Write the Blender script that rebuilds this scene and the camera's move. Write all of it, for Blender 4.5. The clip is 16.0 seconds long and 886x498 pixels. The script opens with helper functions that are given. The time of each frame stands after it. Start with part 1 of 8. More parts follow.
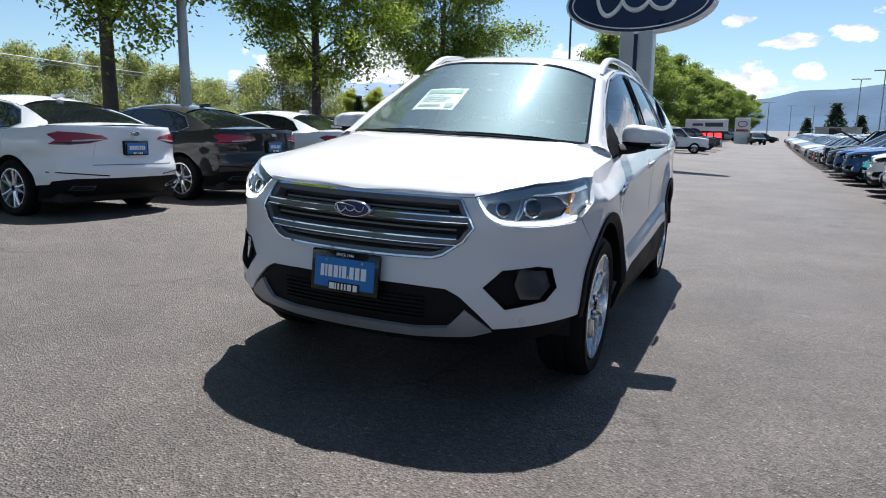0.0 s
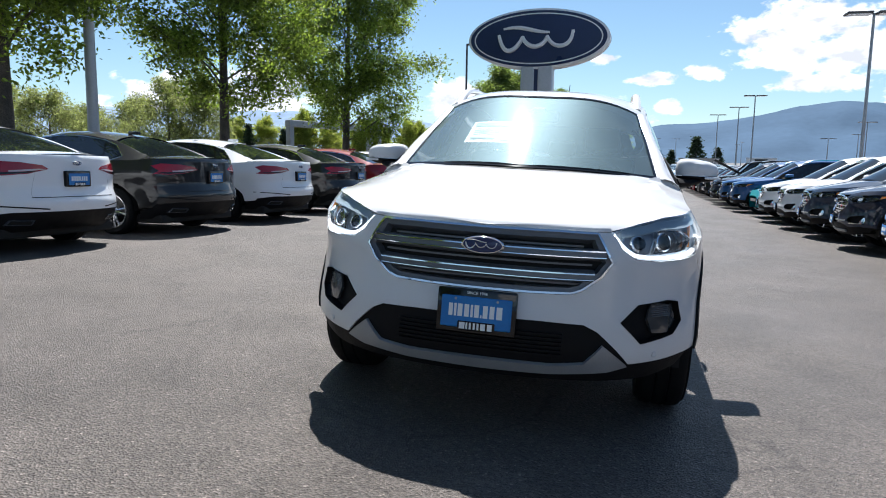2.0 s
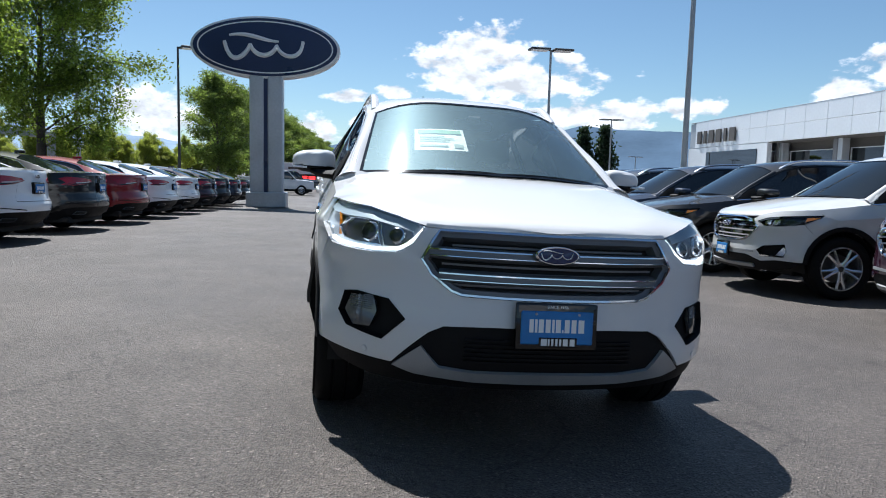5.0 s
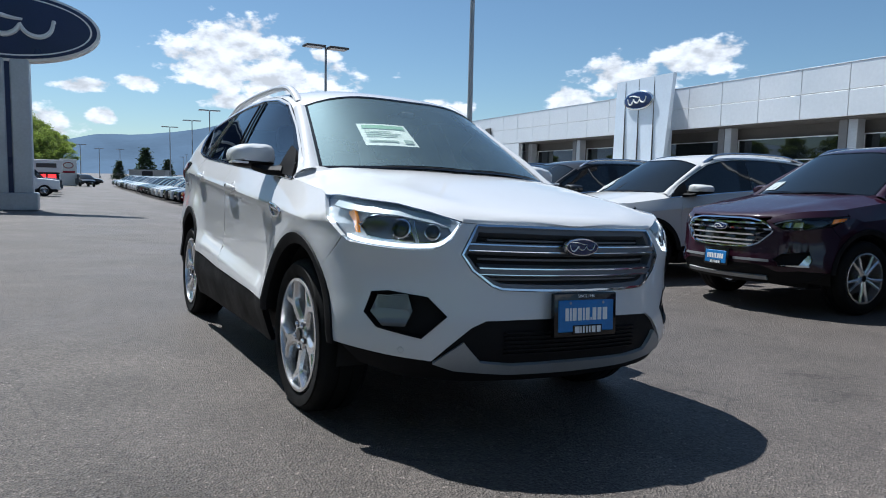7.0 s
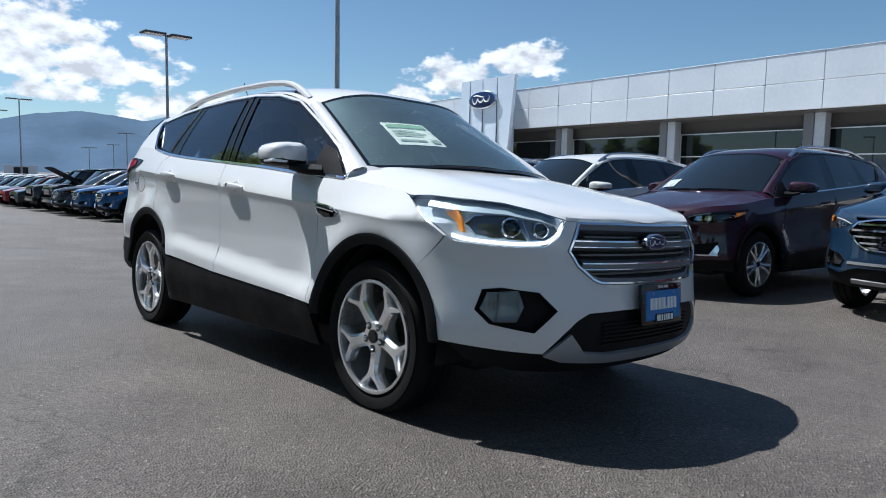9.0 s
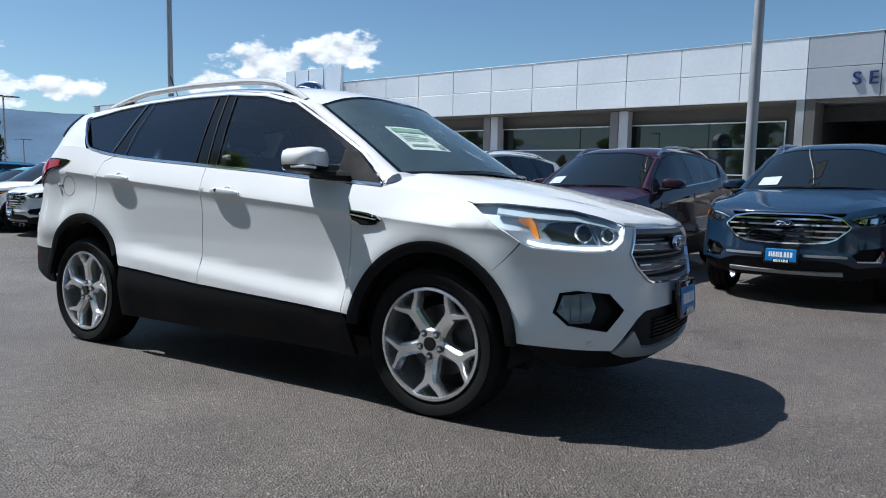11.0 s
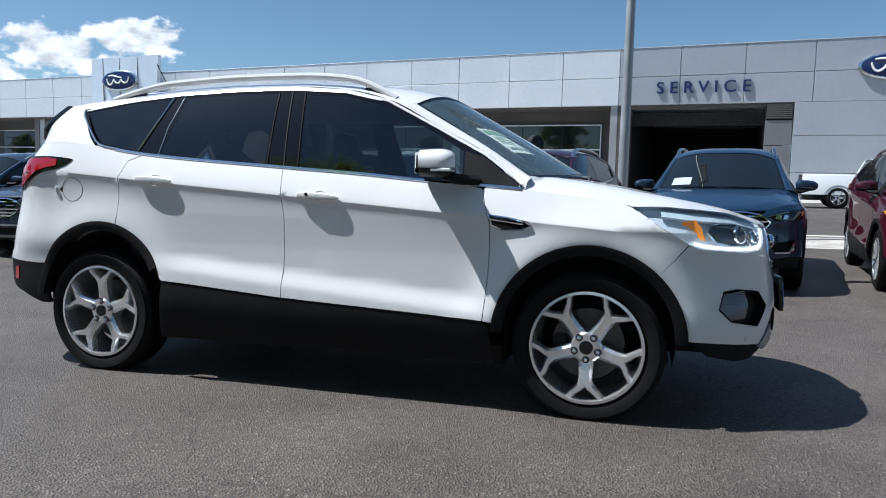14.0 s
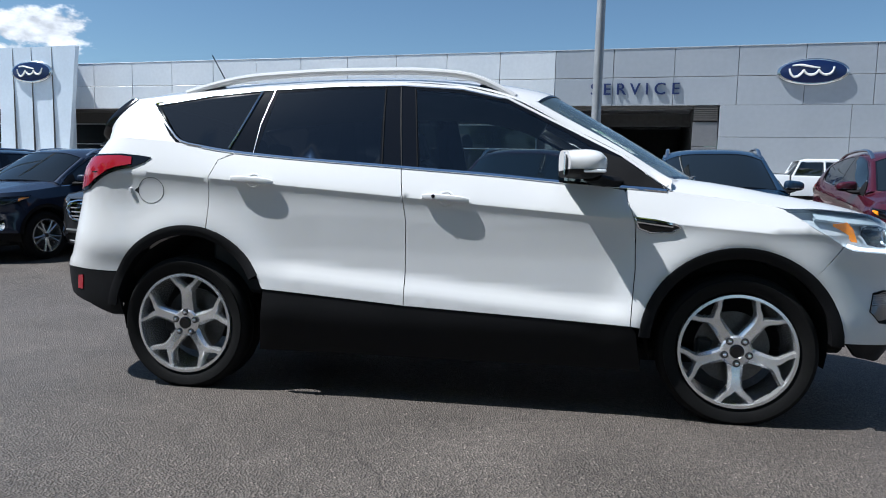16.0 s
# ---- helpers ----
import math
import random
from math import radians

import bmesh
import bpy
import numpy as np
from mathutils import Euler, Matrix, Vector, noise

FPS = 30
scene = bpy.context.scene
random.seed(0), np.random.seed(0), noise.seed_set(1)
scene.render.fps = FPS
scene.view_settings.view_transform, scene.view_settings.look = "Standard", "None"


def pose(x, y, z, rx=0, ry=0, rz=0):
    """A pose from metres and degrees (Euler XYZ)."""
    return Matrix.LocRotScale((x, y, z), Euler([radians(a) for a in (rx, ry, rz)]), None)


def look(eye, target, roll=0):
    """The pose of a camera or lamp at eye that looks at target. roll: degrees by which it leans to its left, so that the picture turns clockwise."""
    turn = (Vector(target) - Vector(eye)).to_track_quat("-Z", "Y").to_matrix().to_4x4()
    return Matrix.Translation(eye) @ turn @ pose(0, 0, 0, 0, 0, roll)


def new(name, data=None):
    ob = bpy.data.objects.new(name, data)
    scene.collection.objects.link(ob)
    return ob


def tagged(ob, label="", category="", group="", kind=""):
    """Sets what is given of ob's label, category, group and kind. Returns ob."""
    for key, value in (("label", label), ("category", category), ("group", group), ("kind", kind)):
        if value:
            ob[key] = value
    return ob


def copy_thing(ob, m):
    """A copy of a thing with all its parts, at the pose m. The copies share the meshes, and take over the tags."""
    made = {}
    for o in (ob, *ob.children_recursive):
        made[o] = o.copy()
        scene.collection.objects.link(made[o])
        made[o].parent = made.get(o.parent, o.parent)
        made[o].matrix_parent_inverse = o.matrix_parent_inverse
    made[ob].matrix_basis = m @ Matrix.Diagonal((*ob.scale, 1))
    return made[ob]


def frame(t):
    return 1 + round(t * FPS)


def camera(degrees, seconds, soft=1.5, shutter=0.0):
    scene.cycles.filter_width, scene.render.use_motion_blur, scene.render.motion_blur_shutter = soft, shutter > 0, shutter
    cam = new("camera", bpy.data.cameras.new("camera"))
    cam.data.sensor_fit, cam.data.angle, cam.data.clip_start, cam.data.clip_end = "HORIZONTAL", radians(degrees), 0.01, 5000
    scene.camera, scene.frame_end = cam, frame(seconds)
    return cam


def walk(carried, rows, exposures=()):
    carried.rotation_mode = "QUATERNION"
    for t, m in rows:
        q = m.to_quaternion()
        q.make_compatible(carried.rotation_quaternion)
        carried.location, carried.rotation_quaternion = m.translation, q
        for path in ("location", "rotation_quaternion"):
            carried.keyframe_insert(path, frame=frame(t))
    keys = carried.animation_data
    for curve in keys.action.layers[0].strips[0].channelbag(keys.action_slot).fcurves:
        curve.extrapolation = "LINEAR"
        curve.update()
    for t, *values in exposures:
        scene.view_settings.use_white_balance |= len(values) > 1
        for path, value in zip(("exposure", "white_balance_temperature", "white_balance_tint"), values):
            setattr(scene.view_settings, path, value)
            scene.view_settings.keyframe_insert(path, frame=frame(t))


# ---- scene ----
cam = camera(65.4, 16.0, 1.0)
PATH = [
    (0, look((1.520, -3.307, 1.169), (0.729, -1.503, 0.821), 0.56)),
    (0.5, look((1.273, -3.365, 1.173), (0.551, -1.531, 0.832), 0.66)),
    (1, look((1.027, -3.444, 1.170), (0.370, -1.583, 0.845), 0.76)),
    (1.5, look((0.786, -3.513, 1.180), (0.213, -1.619, 0.887), 0.88)),
    (2, look((0.547, -3.554, 1.177), (0.064, -1.631, 0.915), 0.89)),
    (2.5, look((0.312, -3.555, 1.158), (-0.095, -1.612, 0.919), 0.91)),
    (3, look((0.067, -3.541, 1.165), (-0.234, -1.577, 0.936), 1.04)),
    (3.5, look((-0.181, -3.528, 1.147), (-0.371, -1.550, 0.925), 1.07)),
    (4, look((-0.420, -3.502, 1.148), (-0.453, -1.514, 0.932), 1.13)),
    (4.5, look((-0.646, -3.452, 1.139), (-0.478, -1.470, 0.928), 1.22)),
    (5, look((-0.871, -3.357, 1.125), (-0.514, -1.400, 0.917), 1.43)),
    (7.5, look((-2.058, -2.866, 1.084), (-0.956, -1.209, 0.886), 1.30)),
    (8, look((-2.274, -2.724, 1.075), (-1.080, -1.132, 0.876), 1.41)),
    (8.5, look((-2.499, -2.577, 1.066), (-1.231, -1.043, 0.868), 1.31)),
    (9, look((-2.712, -2.425, 1.084), (-1.354, -0.970, 0.886), 1.23)),
    (11.5, look((-3.549, -1.437, 1.135), (-1.809, -0.473, 0.923), 1.15)),
    (12, look((-3.663, -1.225, 1.125), (-1.882, -0.339, 0.915), 1.16)),
    (12.5, look((-3.740, -0.998, 1.121), (-1.919, -0.198, 0.914), 1.17)),
    (13, look((-3.808, -0.759, 1.132), (-1.949, -0.051, 0.923), 1.09)),
    (13.5, look((-3.894, -0.504, 1.124), (-2.010, 0.135, 0.916), 1.18)),
    (14, look((-3.971, -0.253, 1.130), (-2.067, 0.324, 0.924), 1.26)),
    (14.5, look((-4.007, -0.017, 1.110), (-2.086, 0.502, 0.906), 1.23)),
    (15, look((-4.017, 0.226, 1.113), (-2.079, 0.674, 0.908), 1.22)),
    (15.5, look((-4.029, 0.488, 1.119), (-2.080, 0.887, 0.913), 1.28)),
    (16, look((-4.071, 0.756, 1.119), (-2.115, 1.118, 0.914), 1.43)),
]
# the clip's camera darkens and cools its picture a little on the way
walk(cam, PATH, [(0.0, 0.88, 6100, 11), (2.0, 0.96, 6050, 10), (3.5, 0.95, 6000, 10), (5.0, 0.71, 5880, 9), (7.5, 0.53, 5800, 8), (12.0, 0.60, 5780, 8), (16.0, 0.60, 5800, 8)])

# ---------------------------------------------------------------- light
SUN = Vector((-0.128, 0.517, 0.858)).normalized()
sun_data = bpy.data.lights.new("sun", "SUN")
sun_data.energy, sun_data.angle, sun_data.color = 5.0, radians(0.55), (1.0, 0.955, 0.89)
sun = new("sun", sun_data)
sun.matrix_world = look(SUN * 50, (0, 0, 0))

world = bpy.data.worlds.new("world")
scene.world = world
world.use_nodes = True
wt = world.node_tree
wt.nodes.clear()


def wnode(kind, **sets):
    n = wt.nodes.new(kind)
    for k, v in sets.items():
        n.inputs[k].default_value = v
    return n


def wmath(op, a, b=None, c=None):
    n = wt.nodes.new("ShaderNodeMath")
    n.operation = op
    for i, v in enumerate((a, b, c)):
        if v is None:
            continue
        if isinstance(v, (int, float)):
            n.inputs[i].default_value = v
        else:
            wt.links.new(v, n.inputs[i])
    return n.outputs[0]


sky = wt.nodes.new("ShaderNodeTexSky")
sky.sky_type = "NISHITA"
sky.sun_disc = False
sky.sun_elevation = math.asin(SUN.z)
sky.sun_rotation = math.atan2(SUN.x, SUN.y)
sky.altitude, sky.air_density, sky.dust_density, sky.ozone_density = 900, 1.0, 0.7, 0.35
coord = wt.nodes.new("ShaderNodeTexCoord")
sep = wt.nodes.new("ShaderNodeSeparateXYZ")
wt.links.new(coord.outputs["Generated"], sep.inputs[0])
dx, dy, dz = sep.outputs
azim = wmath("ARCTAN2", dx, dy)          # 0 along +y, positive towards +x
elev = wmath("ARCSINE", dz)
stretch = wt.nodes.new("ShaderNodeCombineXYZ")
wt.links.new(azim, stretch.inputs[0])
wt.links.new(wmath("MULTIPLY", elev, 1.7), stretch.inputs[1])
puff = wnode("ShaderNodeTexNoise", Scale=26.0, Detail=8.0, Roughness=0.55)
wt.links.new(stretch.outputs[0], puff.inputs["Vector"])
wide = wnode("ShaderNodeTexNoise", Scale=8.0, Detail=3.0, Roughness=0.5)
wt.links.new(stretch.outputs[0], wide.inputs["Vector"])
# fair-weather cumulus banks: azimuth, elevation, half width, half height (radians)
BANKS = [(0.235, 0.174, 0.088, 0.032), (0.285, 0.136, 0.105, 0.028), (0.185, 0.148, 0.05, 0.03), (0.24, 0.100, 0.062, 0.014), (0.395, 0.087, 0.075, 0.025),
         (0.50, 0.10, 0.055, 0.015), (0.347, 0.167, 0.022, 0.009), (0.343, 0.095, 0.03, 0.013), (-0.22, 0.072, 0.055, 0.038), (0.04, 0.108, 0.032, 0.007),
         (-0.012, 0.058, 0.048, 0.024), (-0.028, 0.137, 0.019, 0.008), (0.052, 0.112, 0.024, 0.008), (0.112, 0.119, 0.03, 0.011), (0.064, 0.072, 0.02, 0.010),
         (-0.49, 0.092, 0.075, 0.047), (-0.62, 0.07, 0.08, 0.03), (0.86, 0.166, 0.058, 0.025), (0.77, 0.142, 0.065, 0.027), (0.70, 0.118, 0.04, 0.016),
         (-0.85, 0.20, 0.08, 0.03), (2.7, 0.22, 0.2, 0.07), (-2.2, 0.2, 0.25, 0.09), (-1.5, 0.25, 0.2, 0.08), (3.0, 0.2, 0.2, 0.07)]
cover = None
for a, e, wa, we in BANKS:
    da = wmath("DIVIDE", wmath("SUBTRACT", azim, a), wa * 1.12)
    de = wmath("DIVIDE", wmath("SUBTRACT", elev, e), we * 1.15)
    r2 = wmath("ADD", wmath("MULTIPLY", da, da), wmath("MULTIPLY", de, de))
    blob = wmath("SUBTRACT", 1.0, wmath("SQRT", r2))
    cover = blob if cover is None else wmath("MAXIMUM", cover, blob)
cover = wmath("MAXIMUM", cover, -0.9)
swell = wmath("ADD", wmath("MULTIPLY", wmath("SUBTRACT", puff.outputs[0], 0.5), 1.15), wmath("MULTIPLY", wmath("SUBTRACT", wide.outputs[0], 0.5), 0.35))
dens = wmath("ADD", wmath("MULTIPLY", cover, 0.46), swell)
mask = wt.nodes.new("ShaderNodeMapRange")
mask.interpolation_type = "SMOOTHSTEP"
mask.inputs["From Min"].default_value, mask.inputs["From Max"].default_value = 0.02, 0.20
mask.inputs["To Max"].default_value = 0.96
wt.links.new(dens, mask.inputs["Value"])
# the sun lights the upper side of each swelling and leaves the base grey
raised = wt.nodes.new("ShaderNodeVectorMath")
raised.operation = "ADD"
raised.inputs[1].default_value = (0.0, 0.022, 0.0)
wt.links.new(stretch.outputs[0], raised.inputs[0])
above = wnode("ShaderNodeTexNoise", Scale=26.0, Detail=4.0, Roughness=0.5)
wt.links.new(raised.outputs[0], above.inputs["Vector"])
tone = wt.nodes.new("ShaderNodeMapRange")
tone.inputs["From Min"].default_value, tone.inputs["From Max"].default_value = -0.16, 0.10
tone.inputs["To Min"].default_value, tone.inputs["To Max"].default_value = 8.2, 13.4
wt.links.new(wmath("SUBTRACT", puff.outputs[0], above.outputs[0]), tone.inputs["Value"])
white = wt.nodes.new("ShaderNodeCombineColor")
for i, k in enumerate((1.0, 1.0, 1.02)):
    wt.links.new(wmath("MULTIPLY", tone.outputs[0], k), white.inputs[i])
mix = wt.nodes.new("ShaderNodeMix")
mix.data_type = "RGBA"
wt.links.new(mask.outputs[0], mix.inputs["Factor"])
air = wt.nodes.new("ShaderNodeVectorMath")
air.operation = "MULTIPLY"
air.inputs[1].default_value = (0.95, 1.08, 1.10)
wt.links.new(sky.outputs[0], air.inputs[0])
wt.links.new(air.outputs[0], mix.inputs["A"])
wt.links.new(white.outputs[0], mix.inputs["B"])
bg = wt.nodes.new("ShaderNodeBackground")
bg.inputs["Strength"].default_value = 0.0566
wt.links.new(mix.outputs["Result"], bg.inputs["Color"])
wout = wt.nodes.new("ShaderNodeOutputWorld")
wt.links.new(bg.outputs[0], wout.inputs[0])

# ---------------------------------------------------------------- materials
def material(name, color, rough=0.5, metal=0.0, coat=0.0, spec=0.5):
    m = bpy.data.materials.new(name)
    m.use_nodes = True
    b = m.node_tree.nodes["Principled BSDF"]
    b.inputs["Base Color"].default_value = (*color, 1)
    b.inputs["Roughness"].default_value = rough
    b.inputs["Metallic"].default_value = metal
    b.inputs["Coat Weight"].default_value = coat
    b.inputs["Coat Roughness"].default_value = 0.03
    b.inputs["Specular IOR Level"].default_value = spec
    return m


def varied(m, scale=4.0, amount=0.25, fine=60.0, fine_amount=0.15, bump=0.0, rough_var=0.1):
    """Two scales of noise on the base colour, some on the roughness, and fine relief."""
    t = m.node_tree
    b = t.nodes["Principled BSDF"]
    col = tuple(b.inputs["Base Color"].default_value)[:3]
    co = t.nodes.new("ShaderNodeTexCoord")
    big = t.nodes.new("ShaderNodeTexNoise")
    big.inputs["Scale"].default_value, big.inputs["Detail"].default_value = scale, 5
    small = t.nodes.new("ShaderNodeTexNoise")
    small.inputs["Scale"].default_value, small.inputs["Detail"].default_value = fine, 6
    for n in (big, small):
        t.links.new(co.outputs["Object"], n.inputs["Vector"])
    def rng(src, lo, hi):
        r = t.nodes.new("ShaderNodeMapRange")
        r.inputs["From Min"].default_value, r.inputs["From Max"].default_value = 0.3, 0.7
        r.inputs["To Min"].default_value, r.inputs["To Max"].default_value = lo, hi
        t.links.new(src, r.inputs["Value"])
        return r.outputs[0]
    mul = t.nodes.new("ShaderNodeMath")
    mul.operation = "MULTIPLY"
    t.links.new(rng(big.outputs[0], 1 - amount, 1 + amount), mul.inputs[0])
    t.links.new(rng(small.outputs[0], 1 - fine_amount, 1 + fine_amount), mul.inputs[1])
    vm = t.nodes.new("ShaderNodeVectorMath")
    vm.operation = "SCALE"
    vm.inputs[0].default_value = col
    t.links.new(mul.outputs[0], vm.inputs["Scale"])
    t.links.new(vm.outputs[0], b.inputs["Base Color"])
    r0 = b.inputs["Roughness"].default_value
    if rough_var:
        t.links.new(rng(big.outputs[0], max(0.02, r0 - rough_var), min(1, r0 + rough_var)), b.inputs["Roughness"])
    if bump:
        bp = t.nodes.new("ShaderNodeBump")
        bp.inputs["Strength"].default_value, bp.inputs["Distance"].default_value = bump, 0.01
        t.links.new(small.outputs[0], bp.inputs["Height"])
        t.links.new(bp.outputs[0], b.inputs["Normal"])
    return m


def asphalt_material():
    m = material("asphalt", (0.075, 0.071, 0.07), 0.85, spec=0.36)
    t = m.node_tree
    b = t.nodes["Principled BSDF"]
    co = t.nodes.new("ShaderNodeTexCoord")
    def noise_tex(scale, detail, rough=0.55):
        n = t.nodes.new("ShaderNodeTexNoise")
        n.inputs["Scale"].default_value, n.inputs["Detail"].default_value, n.inputs["Roughness"].default_value = scale, detail, rough
        t.links.new(co.outputs["Object"], n.inputs["Vector"])
        return n.outputs[0]
    def rng(src, a, b_, lo, hi):
        r = t.nodes.new("ShaderNodeMapRange")
        for k, v in zip(("From Min", "From Max", "To Min", "To Max"), (a, b_, lo, hi)):
            r.inputs[k].default_value = v
        t.links.new(src, r.inputs["Value"])
        return r.outputs[0]
    def mul(a, c):
        n = t.nodes.new("ShaderNodeMath")
        n.operation = "MULTIPLY"
        t.links.new(a, n.inputs[0])
        t.links.new(c, n.inputs[1])
        return n.outputs[0]
    stone = t.nodes.new("ShaderNodeTexVoronoi")
    stone.inputs["Scale"].default_value = 110
    t.links.new(co.outputs["Object"], stone.inputs["Vector"])
    sepc = t.nodes.new("ShaderNodeSeparateColor")
    t.links.new(stone.outputs["Color"], sepc.inputs[0])
    chips = rng(sepc.outputs[0], 0.0, 1.0, 0.56, 1.44)
    pale = rng(sepc.outputs[1], 0.93, 1.0, 1.0, 2.1)
    grit = rng(noise_tex(420, 3), 0.3, 0.7, 0.60, 1.40)
    blot = rng(noise_tex(1.6, 9, 0.65), 0.3, 0.7, 0.76, 1.24)
    worn = rng(noise_tex(0.22, 5, 0.6), 0.3, 0.7, 0.82, 1.16)
    # hairline cracks: the edges of large warped cells, broken up
    warp = t.nodes.new("ShaderNodeTexNoise")
    warp.inputs["Scale"].default_value, warp.inputs["Detail"].default_value = 1.3, 6
    t.links.new(co.outputs["Object"], warp.inputs["Vector"])
    bent = t.nodes.new("ShaderNodeMixRGB")
    bent.blend_type = "LINEAR_LIGHT"
    bent.inputs[0].default_value = 0.35
    t.links.new(co.outputs["Object"], bent.inputs[1])
    t.links.new(warp.outputs["Color"], bent.inputs[2])
    cell = t.nodes.new("ShaderNodeTexVoronoi")
    cell.feature = "DISTANCE_TO_EDGE"
    cell.inputs["Scale"].default_value = 0.62
    t.links.new(bent.outputs[0], cell.inputs["Vector"])
    line = rng(cell.outputs["Distance"], 0.0, 0.006, 0.0, 1.0)
    gate = rng(noise_tex(0.55, 3), 0.50, 0.56, 1.0, 0.0)
    open_ = t.nodes.new("ShaderNodeMath")
    open_.operation = "MAXIMUM"
    t.links.new(line, open_.inputs[0])
    t.links.new(gate, open_.inputs[1])
    crack = rng(open_.outputs[0], 0.0, 1.0, 0.55, 1.0)
    # pale crumbs of grit lying loose
    crumb = t.nodes.new("ShaderNodeTexVoronoi")
    crumb.inputs["Scale"].default_value = 9.0
    t.links.new(co.outputs["Object"], crumb.inputs["Vector"])
    sep2 = t.nodes.new("ShaderNodeSeparateColor")
    t.links.new(crumb.outputs["Color"], sep2.inputs[0])
    size_ = rng(sep2.outputs[0], 0.90, 1.0, 0.0, 0.075)
    less = t.nodes.new("ShaderNodeMath")
    less.operation = "LESS_THAN"
    t.links.new(crumb.outputs["Distance"], less.inputs[0])
    t.links.new(size_, less.inputs[1])
    crumbs = rng(less.outputs[0], 0.0, 1.0, 1.0, 2.4)
    k = mul(mul(mul(mul(chips, pale), grit), mul(blot, worn)), mul(crack, crumbs))
    vm = t.nodes.new("ShaderNodeVectorMath")
    vm.operation = "SCALE"
    vm.inputs[0].default_value = (0.100, 0.085, 0.074)
    t.links.new(k, vm.inputs["Scale"])
    t.links.new(vm.outputs[0], b.inputs["Base Color"])
    t.links.new(rng(noise_tex(0.6, 5), 0.3, 0.7, 0.46, 0.62), b.inputs["Roughness"])
    bp = t.nodes.new("ShaderNodeBump")
    bp.inputs["Strength"].default_value, bp.inputs["Distance"].default_value = 1.0, 0.009
    t.links.new(stone.outputs["Distance"], bp.inputs["Height"])
    bp2 = t.nodes.new("ShaderNodeBump")
    bp2.inputs["Strength"].default_value, bp2.inputs["Distance"].default_value = 0.5, 0.004
    t.links.new(noise_tex(300, 4), bp2.inputs["Height"])
    t.links.new(bp.outputs[0], bp2.inputs["Normal"])
    t.links.new(bp2.outputs[0], b.inputs["Normal"])
    return m


def paint_material():
    """Car paint that takes its colour from the object."""
    m = material("car_paint", (0.8, 0.8, 0.8), 0.5, coat=1.0, spec=0.12)
    t = m.node_tree
    b = t.nodes["Principled BSDF"]
    oi = t.nodes.new("ShaderNodeObjectInfo")
    flake = t.nodes.new("ShaderNodeTexNoise")
    flake.inputs["Scale"].default_value = 900
    co = t.nodes.new("ShaderNodeTexCoord")
    t.links.new(co.outputs["Object"], flake.inputs["Vector"])
    r = t.nodes.new("ShaderNodeMapRange")
    r.inputs["From Min"].default_value, r.inputs["From Max"].default_value = 0.35, 0.65
    r.inputs["To Min"].default_value, r.inputs["To Max"].default_value = 0.95, 1.05
    t.links.new(flake.outputs[0], r.inputs["Value"])
    vm = t.nodes.new("ShaderNodeVectorMath")
    vm.operation = "SCALE"
    t.links.new(oi.outputs["Color"], vm.inputs[0])
    t.links.new(r.outputs[0], vm.inputs["Scale"])
    t.links.new(vm.outputs[0], b.inputs["Base Color"])
    dust = t.nodes.new("ShaderNodeTexNoise")
    dust.inputs["Scale"].default_value, dust.inputs["Detail"].default_value = 3.0, 5
    t.links.new(co.outputs["Object"], dust.inputs["Vector"])
    rr = t.nodes.new("ShaderNodeMapRange")
    rr.inputs["From Min"].default_value, rr.inputs["From Max"].default_value = 0.35, 0.7
    rr.inputs["To Min"].default_value, rr.inputs["To Max"].default_value = 0.03, 0.10
    t.links.new(dust.outputs[0], rr.inputs["Value"])
    t.links.new(rr.outputs[0], b.inputs["Coat Roughness"])
    return m


